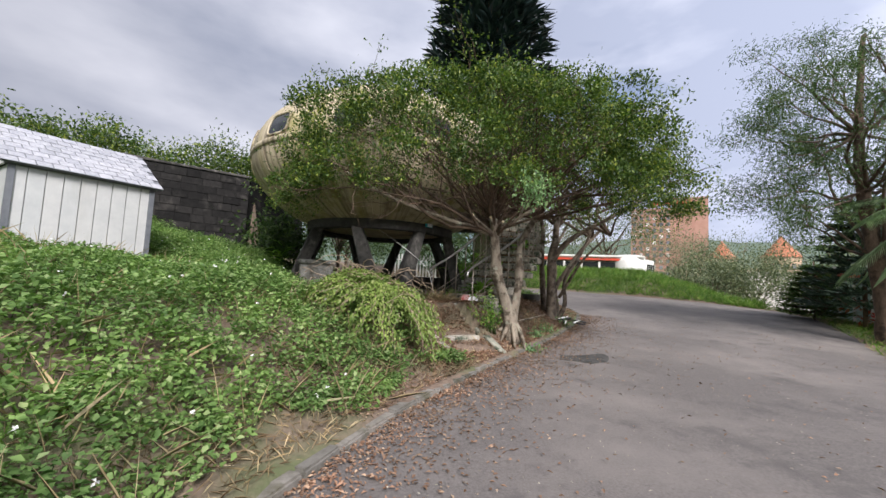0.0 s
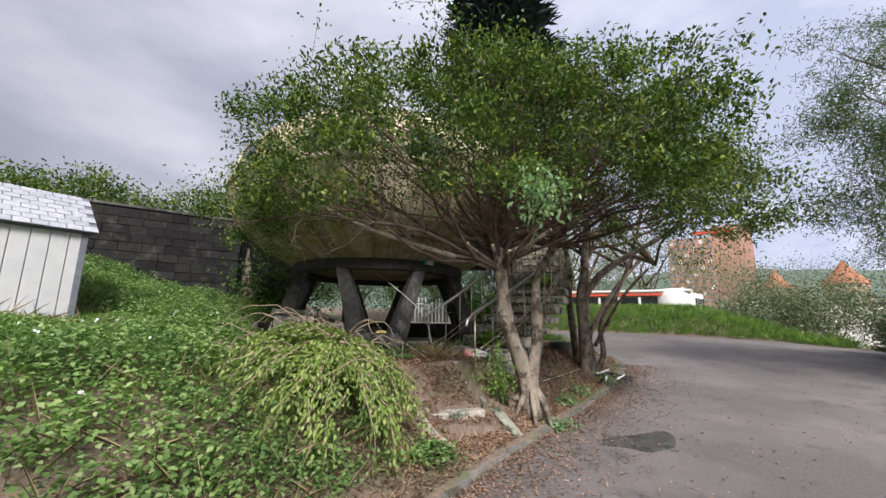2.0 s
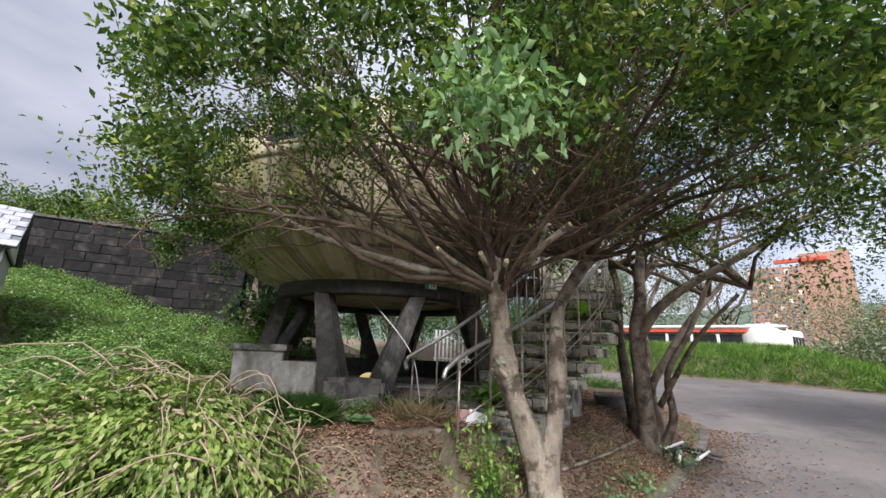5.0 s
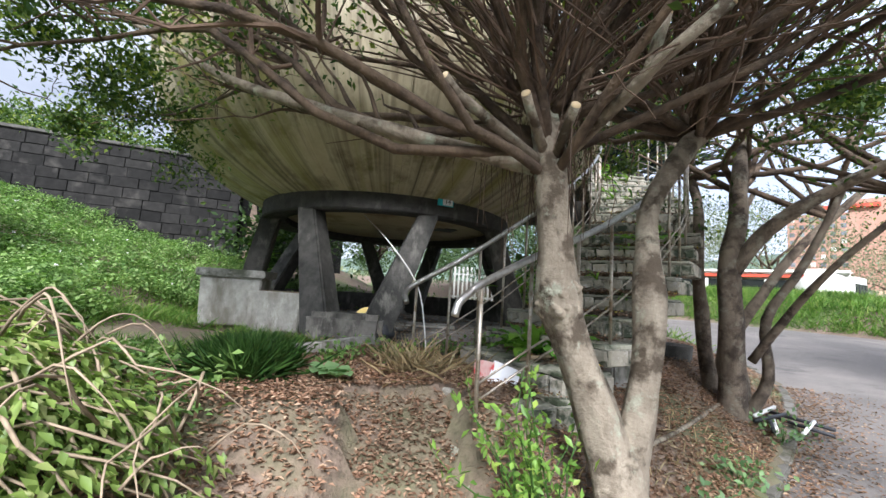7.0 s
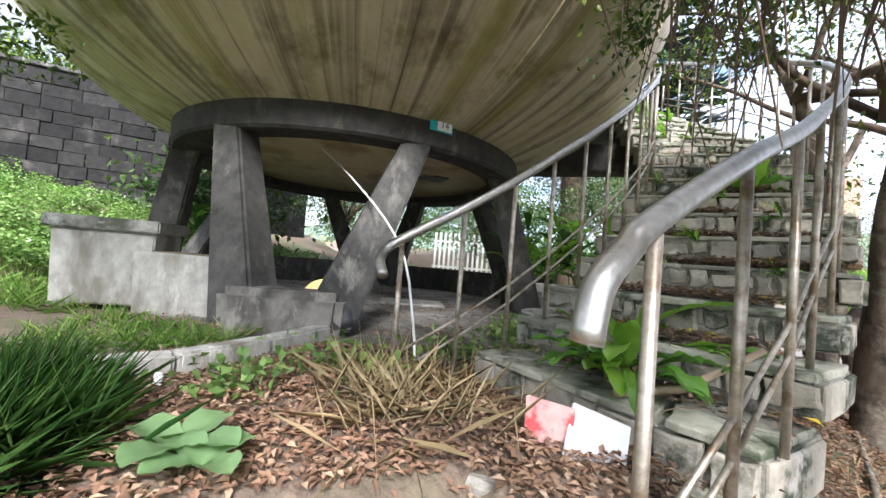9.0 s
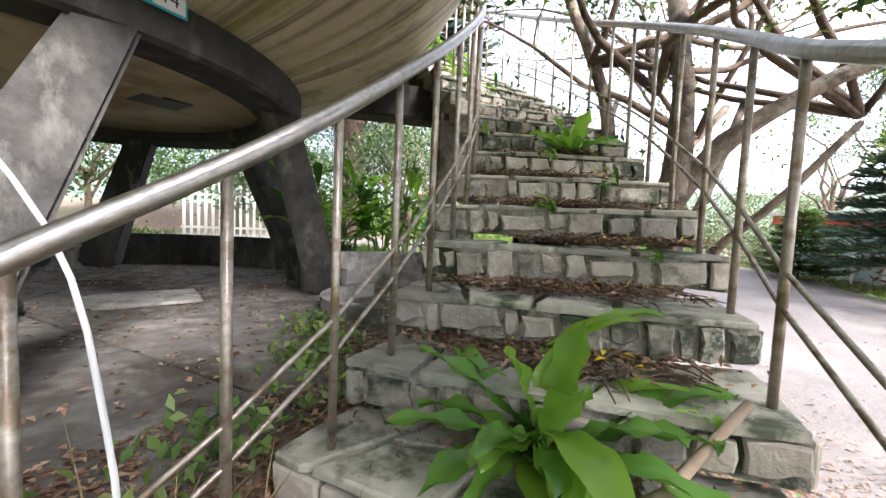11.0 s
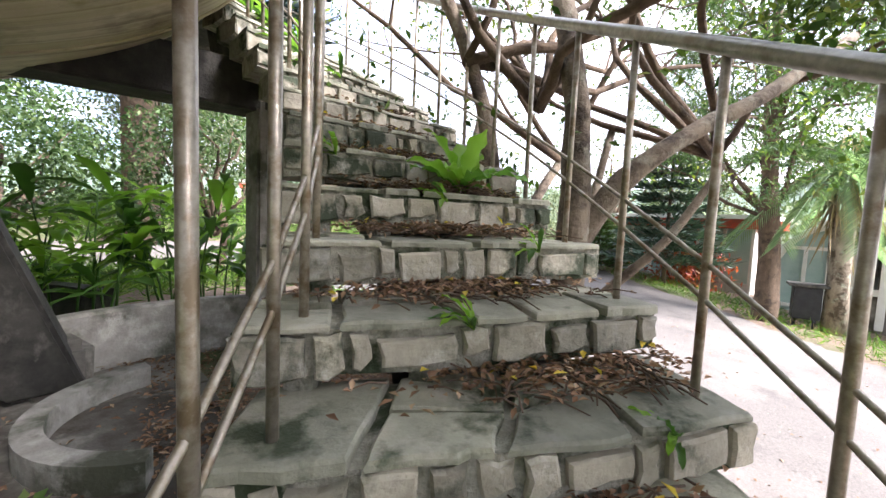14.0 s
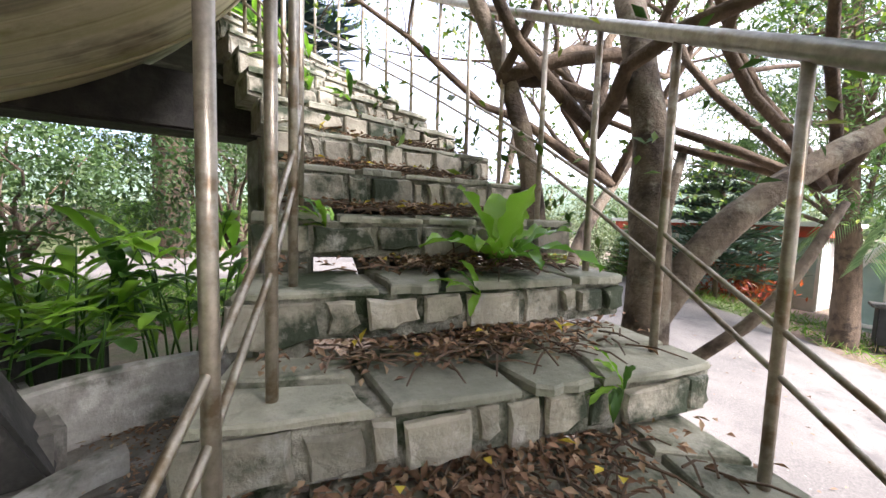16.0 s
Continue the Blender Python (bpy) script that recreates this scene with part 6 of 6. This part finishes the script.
for i, (x, y, n, h) in enumerate(((1.6, 15.8, 7, 1.5), (2.2, 15.95, 8, 1.5), (2.75, 16.4, 5, 1.2), (1.1, 15.7, 5, 1.4), (1.2, 17.0, 5, 1.3), (-5.2, 15.6, 4, 1.0), (3.3, 17.4, 4, 1.0), (1.95, 11.45, 2, 0.4))):
    ginger(x, y, n, h, 60 + i)
bush = thing("sapling_bush", "young bright green sapling bush beside the trunk", "bush", (2.1, 9.85, hz(2.1, 9.85)))
rnd = random.Random(90); C = []
for k in range(16):
    e = (2.0 + rnd.uniform(-0.45, 0.3), 9.75 + rnd.uniform(-0.4, 0.45), hz(2.1, 9.85) + rnd.uniform(0.4, 0.95))
    pts = branch((2.05 + rnd.uniform(-0.1, 0.1), 9.85, hz(2.1, 9.85)), e, 0.05, 5, rnd, 0.1)
    tube("stem", pts, [0.007, 0.006, 0.005, 0.004, 0.003, 0.002], M_TUFT, bush, sides=5)
    C += [tuple(pts[i].lerp(pts[i - 1], rnd.random())) for i in range(2, 6) for _ in range(7)]
C = np.array(C) + RNG.normal(0, 0.03, (len(C), 3))
leaf_mesh("leaves", C, rand_dirs(len(C), 0.4), 0.062 * RNG.uniform(0.6, 1.3, len(C)), 0.03, M_SAPLING, bush, "bright yellow-green leaves")
for i, (x, y, s, mt) in enumerate(((1.25, 13.6, 0.13, M_WEED), (1.35, 13.2, 0.1, M_CUT), (1.15, 12.9, 0.1, M_CUT), (0.9, 12.0, 0.14, M_WEED), (0.6, 11.5, 0.12, M_CUT), (1.35, 12.4, 0.16, M_WEED), (0.35, 11.35, 0.16, M_WEED), (0.1, 10.9, 0.12, M_WEED), (3.6, 11.6, 0.15, M_LEAF_PALE), (3.2, 10.9, 0.12, M_LEAF_PALE), (4.5, 12.9, 0.18, M_LEAF_PALE), (2.9, 9.9, 0.12, M_LEAF_PALE))):
    z = max(hz(x, y), 0.96 if math.hypot(x - UFO[0], y - UFO[1]) < 3.15 else -9)
    t = thing("small_weed", "low leafy weed growing in the soil", "weed", (x, y, z), "low weeds")
    C = np.array([x, y, z + s * 0.6]) + RNG.normal(0, 1, (110, 3)) * [s, s, s * 0.45]; C[:, 2] = np.maximum(C[:, 2], z + 0.01)
    leaf_mesh("leaves", C, rand_dirs(110, 0.5), 0.07, 0.04, mt, t)
    tv, tf = [], []
    for j in range(8):
        tube_data([(x, y, z - 0.02), (x + RNG.normal(0, s * 0.5), y + RNG.normal(0, s * 0.5), z + s * 0.7)], [0.004, 0.002], 4, tv, tf)
    tagged(raw("stems", tv, tf, M_TUFT, t), kind="stuff")
for x, y, s in ((0.35, 10.35, 0.11), (0.48, 10.3, 0.09)):
    t = thing("taro_leaf", "pale heart-shaped leaf plant beside the path", "plant", (x, y, hz(x, y)))
    for k in range(4):
        frond((x, y, hz(x, y) + 0.03), k * 1.6 + x * 9, 0.5, s * 1.9, s * 1.3, 0.8, t, M_LEAF_PALE, "leaf", 0.004)
red = thing("red_shrub", "low red-leaved roadside shrub", "shrub", (17.2, 15.6, 0.2))
C = np.array([17.2, 15.6, 0.95]) + RNG.normal(0, 1, (900, 3)) * [0.55, 0.6, 0.35]
leaf_mesh("leaves", C, rand_dirs(900, 0.6), 0.25, 0.08, M_RED_LEAF, red)
tube("stem", [(17.2, 15.6, 0.0), (17.2, 15.65, 0.8)], [0.04, 0.02], M_BARK_DARK, red)

# ---------------------------------------------------------------- small objects
paper = thing("paper_box", "crumpled pink and white printed box lying open on the edging", "litter", (1.6, 10.95, 0.95))
part("flap", box_bm(1.52, 10.93, 1.03, 0.2, 0.02, 0.2, -25, 0.003), M_PAPER_RED, paper, "pink printed side")
bm = box_bm(0, 0, 0, 0.24, 0.016, 0.2, 0, 0.003)
bmesh.ops.transform(bm, matrix=pose(1.7, 10.9, 1.02, -28, 18, 10), verts=bm.verts)
part("panel", bm, M_PAPER, paper, "white panel")
stake = thing("white_stake", "short white plastic stake in the soil", "stake", (-0.26, 10.78, 0.75))
tube("pipe", [(-0.26, 10.78, 0.7), (-0.255, 10.78, 1.03)], 0.017, M_PLASTIC_W, stake)
pole = thing("fallen_pole", "thin white pole leaning against the house leg", "pole", (0.9, 11.5, 0.95))
tube("pole", smooth_path([(0.76, 11.6, 0.85), (0.68, 11.72, 1.25), (0.42, 12.0, 1.8), (-0.45, 12.85, 2.45), (-1.2, 13.5, 2.92)], 4), 0.009, M_PLASTIC_W, pole)
bag = thing("rubbish_bag", "black rubbish bag on the concrete floor", "bag", (-0.14, 12.32, 0.98))
bm = bmesh.new(); bmesh.ops.create_icosphere(bm, subdivisions=3, radius=0.19)
for v in bm.verts:
    v.co *= 1 + 0.25 * noise.noise(v.co * 9); v.co.z *= 0.75
bmesh.ops.transform(bm, matrix=pose(-0.12, 12.34, 1.1), verts=bm.verts)
part("sack", bm, M_BLACK, bag, smooth=True)
tyre = thing("old_tyre", "old black tyre lying on the floor", "tyre", (-1.2, 14.3, 0.98))
lathe("tread", [(0.2 + 0.08 * math.cos(t), 1.07 + 0.09 * math.sin(t)) for t in np.linspace(0, 6.283, 13)], (-1.2, 14.3), M_BLACK, tyre, "", 32)
dish = thing("yellow_basin", "broken yellow plastic basin behind the house foot", "basin", (-0.75, 12.75, 0.98))
bm = bmesh.new(); bmesh.ops.create_cone(bm, cap_ends=True, segments=24, radius1=0.14, radius2=0.2, depth=0.12)
bmesh.ops.transform(bm, matrix=pose(-0.7, 12.95, 1.17, 60, 0, 20), verts=bm.verts)
part("bowl", bm, M_YELLOW_P, dish)
board = thing("fallen_board", "grey fallen panel lying on the floor", "board", (-0.35, 14.97, 0.98))
part("panel", box_bm(-0.35, 14.97, 1.0, 0.95, 0.7, 0.03, 20, 0.006), M_CONC, board)
stick = thing("fallen_stick", "pale forked stick lying on the low step", "stick", polar(4.9, -47, 1.1))
tube("stick", [polar(5.2, -44.8, 1.4), polar(5.0, -47.2, 1.2), polar(4.82, -49.5, 1.14)], [0.014, 0.017, 0.02], M_TWIG, stick, "", 7)
log = thing("fallen_branch", "long bare branch lying beside the path", "branch", (0.2, 10.1, 0.6))
tube("branch", smooth_path([(-0.6, 9.75, 0.78), (0.0, 10.1, 0.82), (0.5, 10.35, 0.84)], 5), list(np.linspace(0.02, 0.03, 11)), M_TWIG, log, "", 7)
root_line = thing("bare_root", "thin bare branch along the bed", "branch", (3.3, 12.0, 0.5))
tube("root", smooth_path([(2.7, 11.0, hz(2.7, 11.0) + 0.03), (3.3, 11.9, hz(3.3, 11.9) + 0.05), (4.0, 13.1, hz(4.0, 13.1) + 0.05)], 5), 0.02, M_BARK, root_line, "", 7)
tub = thing("concrete_tub", "round grey concrete tub under the trees", "tub", (3.75, 14.3, 0.5))
lathe("tub", [(0.0, 0.5), (0.22, 0.5), (0.29, 1.12), (0.24, 1.12), (0.2, 1.0), (0.0, 1.0)], (3.75, 14.3), M_CONC_DARK, tub, "", 28)
junk = thing("scrap_heap", "dark heap of scrap pipes on the bed edge", "scrap", (4.75, 13.3, 0.35))
rnd = random.Random(4)
for k in range(7):
    x, y = 4.7 + rnd.uniform(-0.3, 0.3), 13.35 + rnd.uniform(-0.25, 0.25)
    a = rnd.uniform(0, 3.1)
    z = hz(x, y) + 0.05 + 0.02 * k
    tube("pipe", [(x - 0.3 * math.cos(a), y - 0.3 * math.sin(a), z), (x + 0.3 * math.cos(a), y + 0.3 * math.sin(a), z + 0.04)], 0.022, M_BLACK if k % 3 else M_PLASTIC_W, junk, "", 8)
patch = thing("road_patch", "sunken dark repair patch in the asphalt", "road patch", (4.0, 9.4, 0.03), kind="structure")
v, f = prism([(3.35, 9.35, 0.028), (3.9, 9.15, 0.03), (4.5, 9.5, 0.034), (4.45, 10.0, 0.07), (3.95, 10.15, 0.06), (3.5, 9.9, 0.045)], (0, 0, 1), 0.012, 0.01)
raw("patch", v, f, M_CONC_DARK, patch)
rock = thing("grey_boulder", "mossy grey stone at the edge of the weeds", "stone", (-0.75, 2.75, 0.3))
bm = bmesh.new(); bmesh.ops.create_icosphere(bm, subdivisions=3, radius=0.3)
for v in bm.verts:
    v.co *= 1 + 0.3 * noise.noise(v.co * 4); v.co.z *= 0.6
bmesh.ops.transform(bm, matrix=pose(-0.65, 2.95, hz(-0.65, 2.95) + 0.1), verts=bm.verts)
part("stone", bm, M_CONC_DARK, rock, smooth=True)

# ---------------------------------------------------------------- pod houses
def wall_run(A, B):
    A, B = Vector(A), Vector(B); d = (B - A); L = d.length; d.normalize()
    return A, d, Vector((-d.y, d.x, 0)), L


def panel(name, A, d, n, u0, u1, z0, z1, off, th, mat, parent, label="", bevel=0.01):
    c = A + d * (u0 + u1) / 2 + n * off
    return part(name, box_bm(c.x, c.y, (z0 + z1) / 2, u1 - u0, th, z1 - z0, math.degrees(math.atan2(d.y, d.x)), bevel), mat, parent, label)


# far white pod house with a red fascia
pod = thing("white_pod_house", "white retro pod house with a red fascia and dark windows", "house", (14, 34, 1.6))
A, d, n, L = wall_run((8.0, 35.6, 0), (15.6, 32.4, 0))
panel("wall", A, d, n, 0, L, 1.3, 4.0, 2.0, 4.0, M_GREYWALL, pod)
panel("sill_wall", A, d, n, 0, L, 1.3, 2.35, -0.05, 0.1, M_WHITE, pod)
panel("fascia", A, d, n, 0, L - 1.0, 3.58, 3.76, -0.12, 0.24, M_RED, pod, "red fascia band")
panel("roof_edge", A, d, n, -0.1, L + 0.6, 3.8, 4.02, 1.9, 4.3, M_WHITE, pod, "white rounded roof", 0.08)
for i in range(6):
    u0 = L * i / 6 + 0.08
    panel("window", A, d, n, u0, u0 + L / 6 - 0.16, 2.35, 3.45, -0.03, 0.06, M_DARKGLASS, pod, "dark window pane")
    panel("mullion", A, d, n, u0 - 0.16, u0 + 0.0, 2.3, 3.5, -0.09, 0.1, M_WHITE, pod)
E0 = A + d * L
lathe("rounded_end", [(0.0, 1.3), (1.25, 1.3), (1.35, 2.2), (1.35, 3.5), (1.15, 3.95), (0.8, 4.1), (0.0, 4.15)], (E0.x - 0.2, E0.y + 1.0), M_WHITE, pod, "white rounded end bay", 32)
A2, d2, n2, L2 = wall_run((E0.x + 0.75, E0.y + 0.0, 0), (E0.x + 2.0, E0.y + 1.3, 0))
panel("end_wall", A2, d2, n2, 0, L2, 1.3, 3.75, 0.1, 0.2, M_WHITE, pod)
for i in range(4):
    panel("slot_window", A2, d2, n2, L2 * (i + 0.18) / 4, L2 * (i + 0.75) / 4, 2.0, 3.4, -0.02, 0.06, M_DARKGLASS, pod)

# pod house with frosted panes and a red roof line
pane_house = thing("pane_house", "low house with frosted panes and a red roof line", "house", (18, 15.5, 0.2))
A, d, n, L = wall_run((17.8, 13.9, 0), (18.6, 20.4, 0)); n = -n
panel("wall", A, d, n, 0, L, 0.0, 2.5, 1.6, 3.0, M_GREYWALL, pane_house)
panel("roof_line", A, d, n, -0.2, L, 2.4, 2.72, 1.4, 3.4, M_RED, pane_house, "red roof fascia")
panel("roof", A, d, n, -0.3, L + 0.1, 2.72, 2.86, 1.4, 3.7, M_WHITE, pane_house, "white flat roof")
for i in range(8):
    u0 = L * i / 8
    panel("pane", A, d, n, u0 + 0.05, u0 + L / 8 - 0.05, 0.55, 2.36, 0.06, 0.04, M_TEALGLASS, pane_house, "frosted pane")
    panel("mullion", A, d, n, u0 - 0.05, u0 + 0.05, 0.2, 2.42, 0.04, 0.1, M_WHITE, pane_house)
panel("plinth", A, d, n, 0, L, 0.0, 0.55, 0.05, 0.12, M_GREYWALL, pane_house)

# round-windowed pod house
arch = thing("arched_pod_house", "weathered pod house with an arched end window and curtains", "house", (16.2, 11, 0.2))
A, d, n, L = wall_run((15.6, 13.25, 0), (14.9, 6.4, 0))
OUT = -n if n.x > 0 else n
panel("wall", A, d, -OUT, 1.2, L, 0.0, 2.55, 1.6, 3.1, M_GREYWALL, arch)
panel("roof", A, d, -OUT, 1.0, L + 0.1, 2.5, 2.68, 1.5, 3.6, M_WHITE, arch, "white roof edge", 0.05)
# dark strip along the wall just below the roof edge
panel("gutter_stain", A, d, OUT, 1.3, L, 2.08, 2.42, -0.02, 0.08, M_CONC_DARK, arch, "dark fascia strip below the roof edge")
for z0, z1 in ((1.86, 2.02), (0.9, 1.06)):
    panel("window_band", A, d, OUT, 1.3, L, z0, z1, 0.03, 0.12, M_WHITE, arch, "white window band")
for i in range(6):
    u0 = 1.3 + (L - 1.3) * i / 6
    panel("upright", A, d, OUT, u0 - 0.07, u0 + 0.07, 0.1, 2.1, 0.04, 0.14, M_WHITE, arch)
    panel("curtain", A, d, OUT, u0 + 0.1, u0 + 0.62, 1.06, 1.86, 0.0, 0.05, M_CURTAIN, arch, "drawn curtain")
    panel("pane", A, d, OUT, u0 + 0.62, u0 + (L - 1.3) / 6 - 0.1, 1.06, 1.86, 0.0, 0.05, M_DARKGLASS, arch, "dark pane")
ring_pts = []
ctr = A + d * 1.25
for k in range(15):
    t = math.pi * k / 14 * 0.5
    ring_pts.append(ctr - d * 1.25 * math.cos(t) + Vector((0, 0, 0.3 + 2.2 * math.sin(t))) + OUT * 0.08)
tube("arch_frame", [ring_pts[0] - Vector((0, 0, 0.3))] + ring_pts, 0.085, M_WHITE, arch, "white arched frame", 8)
raw("arched_pane", [ctr + Vector((0, 0, 0.2)) + OUT * 0.02] + [p - OUT * 0.05 for p in ring_pts], [(0, i + 1, i + 2) for i in range(14)], M_TEALGLASS, arch, "arched glass pane")
for z in (0.35, 1.9):
    panel("rail", A, d, OUT, 0.3, 1.3, z, z + 0.09, 0.06, 0.08, M_WHITE, arch)
panel("glazing_bar", A, d, OUT, 0.78, 0.86, 0.3, 1.95, 0.06, 0.07, M_WHITE, arch)
kiln = thing("black_stove", "black box stove standing before the house", "stove", (13.9, 12.3, 0.2))
part("body", box_bm(13.95, 12.25, 0.72, 0.45, 0.5, 0.75, 10, 0.02), M_BLACK, kiln)
part("lid", box_bm(13.95, 12.25, 1.13, 0.62, 0.7, 0.06, 10, 0.01), M_CONC_DARK, kiln)
for sx, sy in ((-0.17, -0.18), (0.17, -0.18), (0.17, 0.18), (-0.17, 0.18)):
    tube("leg", [(13.95 + sx, 12.25 + sy, 0.05), (13.95 + sx, 12.25 + sy, 0.4)], 0.025, M_BLACK, kiln)
fence = thing("white_fence", "white picket fence behind the house", "fence", (-1.0, 22.6, 1.3))
for i in range(14):
    part("picket", box_bm(-2.0 + i * 0.17, 22.6 + i * 0.01, 1.9, 0.07, 0.03, 1.6, 0, 0.004), M_WHITE, fence)
for z in (1.5, 2.4):
    part("rail", box_bm(-0.9, 22.68, z, 2.4, 0.03, 0.06, 0, 0.004), M_WHITE, fence)

# ---------------------------------------------------------------- distance
tower = thing("apartment_tower", "pink-brown tiled apartment tower in the distance", "building", (108, 194, 0))
A, d, n, L = wall_run((92, 202, 0), (121, 186.3, 0))
body = panel("wall", A, d, n, 0, L, 0, 42, 8, 16, M_TOWER, tower)
panel("wall", A, d, n, L * 0.55, L, 0, 47, 9, 17, M_TOWER, tower)
panel("roof_band", A, d, n, L * 0.3, L * 0.8, 43.5, 45, 0.0, 2, M_RED, tower, "red parapet")
for zf in range(13):
    for i in range(11):
        u0 = L * (i + 0.25) / 11
        panel("window", A, d, n, u0, u0 + L / 22, 2 + zf * 3.1, 3.7 + zf * 3.1, 0.45 if u0 > L * 0.55 else -0.02, 0.2, M_TOWER_DARK if (i * 7 + zf) % 4 else M_WHITE, tower, bevel=0)
for i, (x, y, r, h, hr) in enumerate(((77.9, 94, 3.6, 10.5, 15.5), (69, 101, 3.0, 10.0, 14.5))):
    t = thing("turret_house", "sand-coloured turret with a conical terracotta roof", "building", (x, y, 0), "distant turrets")
    lathe("wall", [(r, -2), (r, h)], (x, y), M_SAND, t, "", 20)
    lathe("roof", [(r * 1.1, h - 0.2), (r * 0.55, h + (hr - h) * 0.45), (0.02, hr)], (x, y), M_TILE, t, "conical terracotta roof", 20)
    for k in range(6):
        a = radians(200 + k * 22)
        part("window", box_bm(x + r * math.cos(a), y + r * math.sin(a), h - 2.5, 0.3, 0.7, 1.2, math.degrees(a)), M_TOWER_DARK, t)
    part("wing", box_bm(x - 5, y + 4, h / 2 - 2, 9, 6, h - 2, 0, 0.1), M_SAND, t)
white_house = thing("white_house", "small white rendered house beyond the lane", "building", (38, 46, 0))
part("wall", box_bm(39, 47, 1.2, 7, 4, 5.2, -30, 0.05), M_WHITE, white_house)
part("roof", box_bm(39, 47, 3.9, 7.4, 4.4, 0.25, -30, 0.05), M_GREYWALL, white_house)
for k in range(3):
    part("window", box_bm(37.2 + k * 1.5, 45.9 - k * 0.86, 2.2, 0.9, 0.2, 1.0, -30), M_DARKGLASS, white_house)
hv, hf = [], []
NA = 220
for i in range(NA):
    a = 2 * math.pi * i / NA
    for j, rr in enumerate((420, 520, 640, 800, 1000)):
        hgt = (0, 30, 62, 92, 70)[j] * (0.75 + 0.55 * noise.noise((math.cos(a) * 2.6, math.sin(a) * 2.6, j * 0.15))) + 5 * noise.noise((math.cos(a) * 25, math.sin(a) * 25, j))
        hv.append((rr * math.sin(a), rr * math.cos(a), hgt - 2))
for i in range(NA):
    for j in range(4):
        a, b = i * 5 + j, ((i + 1) % NA) * 5 + j
        hf.append((a, b, b + 1, a + 1))
tagged(raw("hills", hv, hf, M_HILL, smooth=True), "low wooded hills on the horizon", "hills", kind="structure")
woods_a = RNG.uniform(0, 2 * math.pi, 900); woods_r = RNG.uniform(60, 130, 900)
C = np.stack([8 + woods_r * np.sin(woods_a), 15 + woods_r * np.cos(woods_a), RNG.uniform(0.5, 5.0, 900) * (0.6 + 0.4 * np.sin(woods_a * 5))], 1)
C = np.repeat(C, 26, 0) + RNG.normal(0, 1, (900 * 26, 3)) * [1.8, 1.8, 1.1]
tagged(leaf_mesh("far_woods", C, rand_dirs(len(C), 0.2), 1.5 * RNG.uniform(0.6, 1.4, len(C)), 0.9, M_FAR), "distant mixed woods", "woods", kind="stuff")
